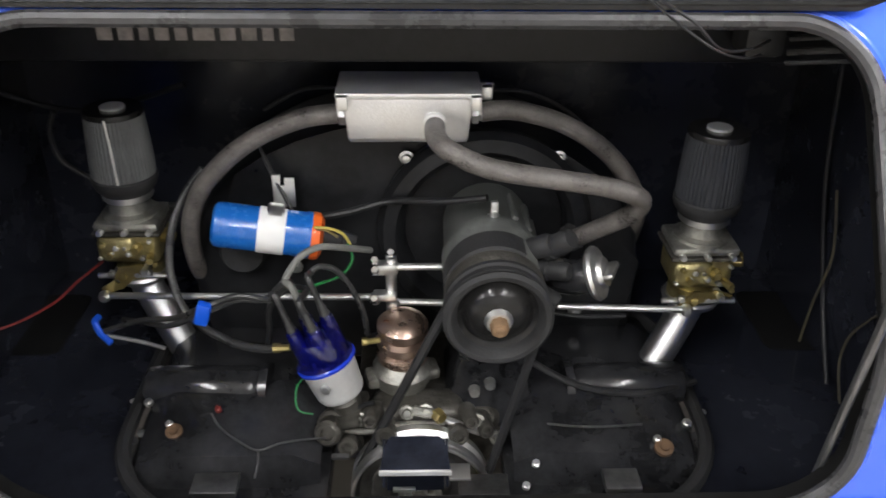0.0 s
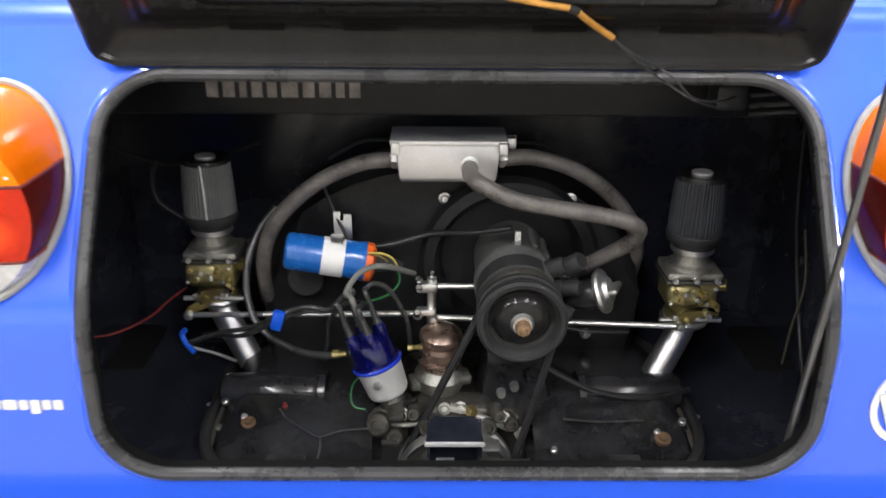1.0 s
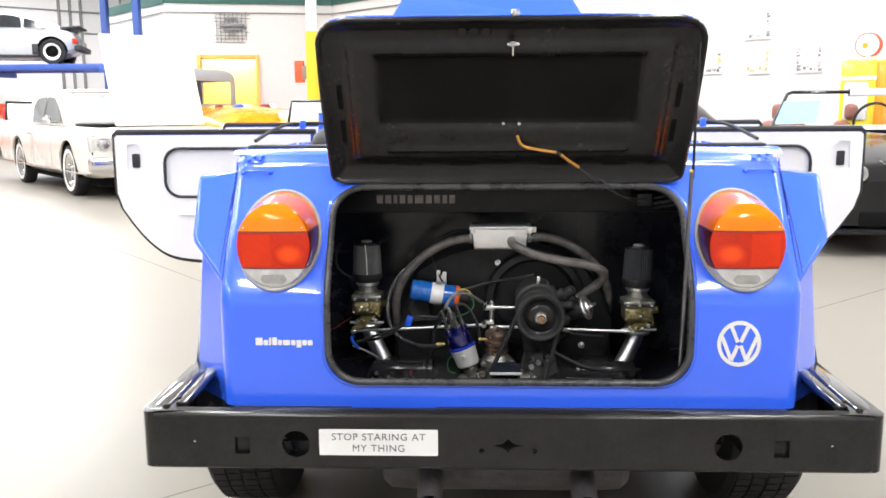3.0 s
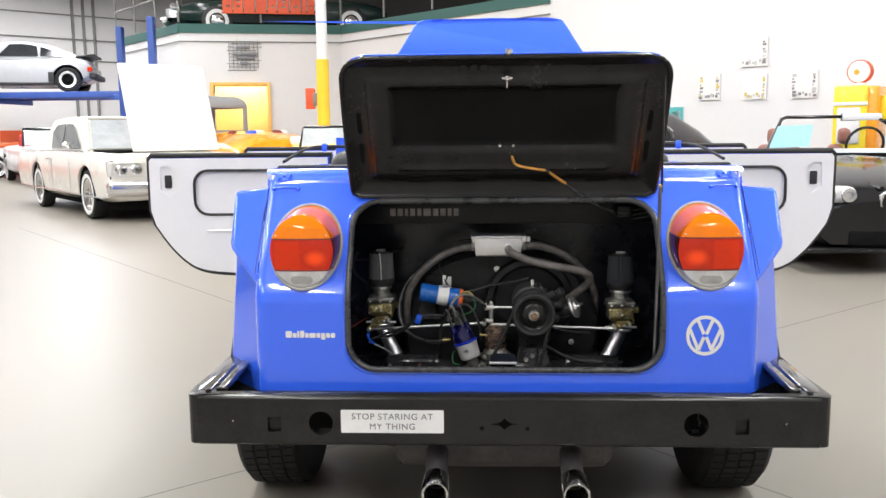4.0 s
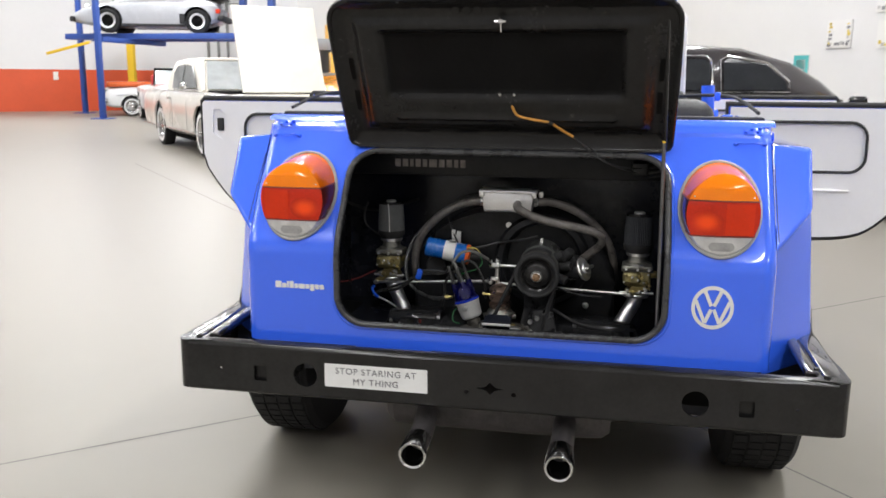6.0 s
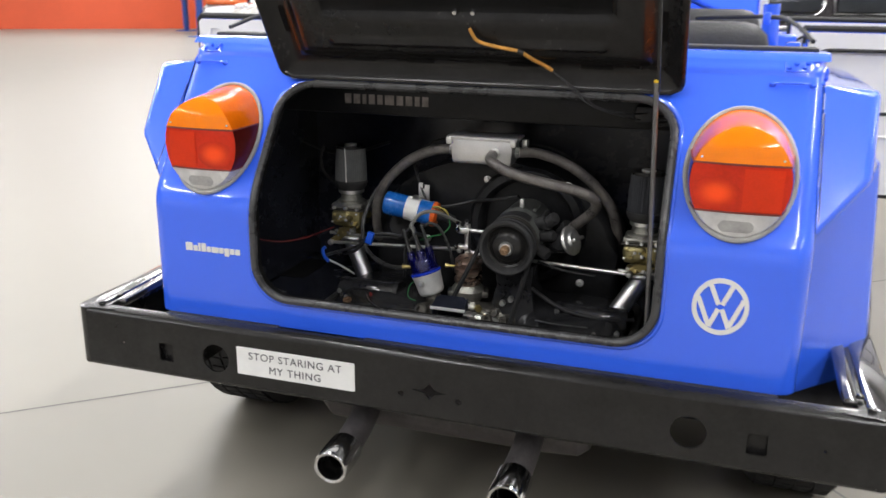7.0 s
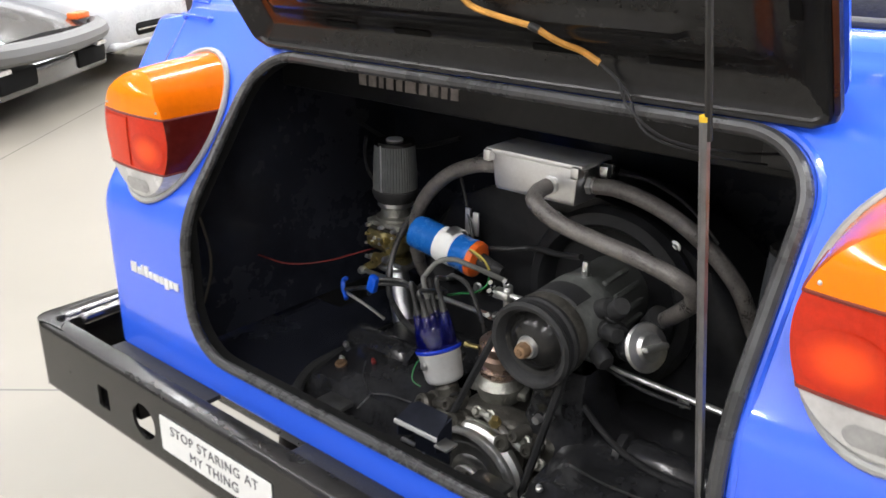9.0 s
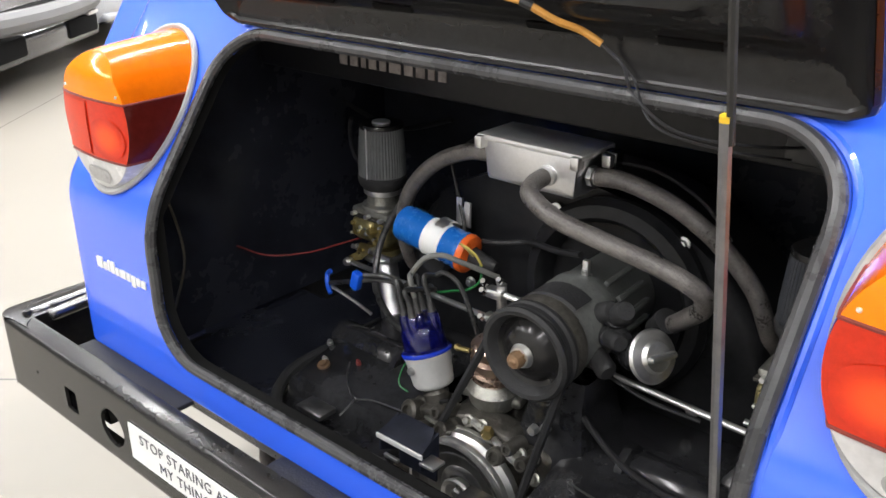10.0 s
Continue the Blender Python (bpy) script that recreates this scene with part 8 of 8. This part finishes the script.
DARKPRINT = paint("dark_picture_print", (0.20, 0.20, 0.21), rough=0.6, vary=0.5, scale=14)
YELLOWPRINT = paint("yellow_picture_print", (0.62, 0.47, 0.09), rough=0.6, vary=0.4, scale=14)
TEALSIGN = paint("teal_sign", (0.08, 0.42, 0.42), rough=0.5, vary=0.1, scale=8)
REDSIGN = paint("red_orange_sign", (0.62, 0.09, 0.03), rough=0.5, vary=0.15, scale=5)


def on_wall(s, z, d=0.0):
    """A place on the long slanting wall, s along it from the corner; d stands off it."""
    return Vector((CX + s * RDX + d * RDY, CY + s * RDY - d * RDX, z))


def wall_picture(s0, s1, z0, z1, bits, label):
    p = thing("wall_picture", label, "picture", None, group="pictures on the white wall")
    put = lambda u, v, w: on_wall(u, v, .022 - w)
    bm = bmesh.new()
    plate(bm, [(s0, z0), (s1, z0), (s1, z1), (s0, z1)], (), .02, put)
    part("sheet", bm, PAPER, p, "", 0)
    for u, v, du, dv, mt in bits:
        bm = bmesh.new()
        a, b = s0 + u * (s1 - s0), z0 + v * (z1 - z0)
        plate(bm, [(a, b), (a + du * (s1 - s0), b), (a + du * (s1 - s0), b + dv * (z1 - z0)), (a, b + dv * (z1 - z0))], (), .003, lambda u, v, w: on_wall(u, v, .026 - w))
        part("printed_field", bm, mt, p, "", 0)


S = lambda x: (x - CX) / RDX
MIDPRINT = paint("grey_picture_print", (0.45, 0.44, 0.43), rough=0.6, vary=0.35, scale=18)


def motifs(seed, mats, sides):
    """Small uneven print fields along the named edges of a picture."""
    rng = random.Random(seed)
    bits = []
    for side in sides:
        for k in range(7):
            a, w, h = .06 + .125 * k + rng.uniform(-.02, .02), rng.uniform(.07, .16), rng.uniform(.05, .11)
            mt = mats[rng.randrange(len(mats))]
            if side == "l":
                bits.append((.03 + rng.uniform(0, .06), a, w, h, mt))
            elif side == "r":
                bits.append((.80 + rng.uniform(0, .05), a, w * .9, h, mt))
            else:
                bits.append((a, .04 + rng.uniform(0, .12), h * 1.1, w * .9, mt))
    return bits


dark = (DARKPRINT, MIDPRINT, DARKPRINT)
gold = (YELLOWPRINT, YELLOWPRINT, MIDPRINT)
wall_picture(S(2.83), S(3.055), 1.55, 1.88, motifs(1, dark + (YELLOWPRINT,), "lrb"), "white picture with dark car motifs round its edge")
wall_picture(S(3.253), S(3.505), 1.945, 2.30, motifs(2, dark, "r") + motifs(3, gold + dark, "b"), "pale picture with a dark column of motifs")
wall_picture(S(3.283), S(3.507), 1.535, 1.845, motifs(4, gold, "rb"), "pale picture with yellow car motifs")
wall_picture(S(3.729), S(3.962), 1.53, 1.855, motifs(5, dark, "lrb"), "white picture with dark car motifs round its edge")
wall_picture(S(2.527), S(2.675), 1.24, 1.47, [(.0, .0, 1, 1, TEALSIGN), (.2, .2, .6, .55, PAPER), (.25, .25, .5, .45, TEALSIGN)], "small teal sign on the white wall")


def wall_grid():
    g = thing("wire_grid", "black wire grid sculpture on the white wall", "wall decoration", FX)
    y = -.02
    rng = random.Random(4)
    for k in range(9):
        z = 2.39 + .063 * k
        add(g, "cross_wire", CONDUIT, lambda b, z=z: tube(b, [(0.86 + rng.uniform(0, .1), y, z), (1.52 + rng.uniform(-.1, .03), y, z)], .007, 5))
    for k in range(8):
        x = 0.92 + .077 * k
        add(g, "upright_wire", CONDUIT, lambda b, x=x: tube(b, [(x, y - .01, 2.37 + rng.uniform(0, .06)), (x, y - .01, 2.93 + rng.uniform(-.04, .05))], .006, 5))
    add(g, "dark_form", DARKPRINT, lambda b: [box(b, 1.06, 1.30, y - .04, y - .02, 2.80, 2.85, .01), box(b, .98, 1.44, y - .05, y - .02, 2.66, 2.73, .02), box(b, 1.04, 1.40, y - .04, y - .02, 2.60, 2.65, .01), box(b, 1.12, 1.28, y - .04, y - .02, 2.50, 2.55, .01)])


wall_grid()


def gas_pump():
    g = thing("fuel_pump_display", "vintage yellow and orange petrol pump with a round globe", "petrol pump", pose(3.96, 7.25, 0.0, 0, 0, -40))
    add(g, "pump_front", YELLOWCAR, lambda b: box(b, -.21, .13, -.19, -.13, .12, 1.61, .03, seg=3), "yellow front panel")
    add(g, "pump_case", AMBERCAR, lambda b: box(b, -.20, .22, -.14, .2, .10, 1.60, .03, seg=3), "orange case")
    add(g, "plinth", CONDUIT, lambda b: box(b, -.24, .25, -.22, .23, 0, .12, .01))
    add(g, "dial", WHITE, lambda b: box(b, -.16, .07, -.205, -.18, 1.0, 1.38, .02), "white dial plate")
    add(g, "band", WHITE, lambda b: box(b, -.21, .14, -.198, -.188, 1.40, 1.435, .004))
    add(g, "dial_window", DARKPRINT, lambda b: box(b, -.12, .03, -.21, -.2, 1.24, 1.32, .004))
    add(g, "hose", RUBBER, lambda b: tube(b, curve([(.23, 0, 1.3), (.33, -.02, 1.1), (.32, -.02, .6), (.26, 0, .4)], 6), .018, 8))
    add(g, "nozzle_boot", YELLOWCAR, lambda b: box(b, .22, .30, -.05, .05, 1.25, 1.5, .02))
    add(g, "globe_rim", REDSIGN, lambda b: lathe(b, [(.112, -.045), (.122, -.045), (.126, 0), (.122, .045), (.112, .045)], axis_matrix((-.01, 0, 1.755), (0, -1, 0)), 30), "red globe rim")
    add(g, "globe_face", WHITE, lambda b: lathe(b, [(0, .052), (.06, .050), (.114, .042), (.114, -.04), (0, -.045)], axis_matrix((-.01, 0, 1.755), (0, -1, 0)), 30), "white globe face")
    add(g, "globe_mark", AMBERCAR, lambda b: lathe(b, [(0, .054), (.03, .053), (.034, .045)], axis_matrix((-.03, -.004, 1.75), (0, -1, 0)), 5), "small orange mark")
    add(g, "globe_neck", WHITE, lambda b: lathe(b, [(.06, 1.6), (.05, 1.64)], None, 16))


gas_pump()


def gallery_things():
    g = thing("gallery_sign", "row of red-orange blocks on the gallery rail", "sign", FX)
    add(g, "back_rail", CONDUIT, lambda b: tube(b, [(.75, -.06, 3.60), (2.75, -.06, 3.56)], .02, 6))
    add(g, "back_board", WHITE, lambda b: box(b, .86, 2.58, -.085, -.065, 3.52, 3.74, .006))
    u = .84
    for wd, hole in ((.20, 1), (.20, 2), (.22, 0), (.22, 0), (.19, 1), (.24, 2), (.22, 1), (.10, 0), (.16, 1)):
        cut = [[(u + wd * .32, 3.56), (u + wd * .32, 3.60), (u + wd * .62, 3.60), (u + wd * .62, 3.56)]]
        cut += [[(u + wd * .32, 3.65), (u + wd * .32, 3.70), (u + wd * .62, 3.70), (u + wd * .62, 3.65)]] if hole == 2 else []
        add(g, "sign_block", REDSIGN, lambda b, u=u, wd=wd, cut=cut, hole=hole: plate(b, [(u, 3.47), (u + wd - .025, 3.47), (u + wd - .025, 3.76), (u, 3.76)], cut if hole else (), .05, lambda p, q, w: Vector((p, -.14 + w, q))))
        u += wd
    add(g, "sign_base", REDSIGN, lambda b: box(b, .82, 2.66, -.15, -.10, 3.445, 3.475, .004))
    c = thing("gallery_car", "dark green vintage saloon with chrome front and pale wheels", "car", FX @ pose(1.95, 1.05, MZ - .02), group="collection cars")
    bm = bmesh.new()
    loft(bm, dense([(-2.1, .55, .30, .58, .60), (-1.4, .78, .22, .70, .74), (.4, .80, .20, .72, .78), (1.5, .76, .22, .66, .74), (2.05, .58, .28, .56, .62), (2.2, .44, .32, .50, .54)]))
    for v in bm.verts:
        v.co.x, v.co.y = -v.co.y, v.co.x
    part("body", bm, GREENCAR, c)
    for x in (-1.25, 1.35):
        add(c, "wheel", RUBBER, lambda b, x=x: lathe(b, [(0, .03), (.22, .03), (.27, .02), (.30, 0), (.30, -.14), (0, -.14)], axis_matrix((x, -.76, .29), (0, -1, 0)), 24))
        add(c, "whitewall", WHITE, lambda b, x=x: lathe(b, [(.15, .034), (.22, .034), (.22, .02), (.15, .02)], axis_matrix((x, -.76, .29), (0, -1, 0)), 24), "white wheel band")
        add(c, "hub_cap", CHROME, lambda b, x=x: lathe(b, [(0, .06), (.08, .05), (.12, .03)], axis_matrix((x, -.76, .29), (0, -1, 0)), 20))
    add(c, "front_bumper", CHROME, lambda b: box(b, -2.34, -2.18, -.72, .72, .24, .36, .05, seg=3), "chrome front bumper")
    add(c, "grille", CHROME, lambda b: [box(b, -2.24, -1.75 + .02 * k, -.60, -.56 + .3, .36 + .035 * k, .385 + .035 * k, .008) for k in range(5)], "chrome grille bars")
    for y in (-.52, .52):
        add(c, "headlight", CHROME, lambda b, y=y: lathe(b, [(0, .05), (.08, .045), (.11, .0), (.09, -.12), (0, -.2)], axis_matrix((-2.10, y, .55), (-1, 0, 0)), 18))
    add(c, "rear_bumper", CHROME, lambda b: box(b, 2.02, 2.16, -.7, .7, .26, .36, .04, seg=3))


gallery_things()


def fittings():
    e = thing("extinguisher_box", "red extinguisher cabinet beside the column", "fire extinguisher", None)
    add(e, "cabinet", REDSIGN, lambda b: box(b, -2.86, -2.72, 11.62, 11.72, 1.55, 1.88, .01))
    add(e, "bracket", CONDUIT, lambda b: box(b, -2.74, -2.66, 11.6, 11.66, 1.6, 1.8, .005))
    for k, x in enumerate((-13.95, -13.68, -13.42)):
        bm = bmesh.new()
        tube(bm, [(*far_wall(x, .06), 0), (*far_wall(x, .06), HALL_H)], .05, 10)
        structure(f"trim_{k + 1}", bm, CONDUIT, "grey conduit running up the wall", "conduit", 35)
    for k, z in enumerate((3.7, 4.4, 5.2)):
        bm = bmesh.new()
        tube(bm, [(*far_wall(-23.0, .05), z + .12), (*far_wall(-12.0, .05), z)], .022, 8)
        structure(f"trim_{k + 4}", bm, CONDUIT, "thin pipe running along the wall", "pipe", 35)
    s = thing("wall_switch", "small pale switch box on the orange wall", "switch", Matrix.Translation((*far_wall(-17.8), 1.02)) @ Matrix.Rotation(math.atan(.857), 4, "Z"))
    add(s, "switch_plate", CREAM, lambda b: box(b, -.08, .08, -.04, 0, 0, .26, .01))


fittings()
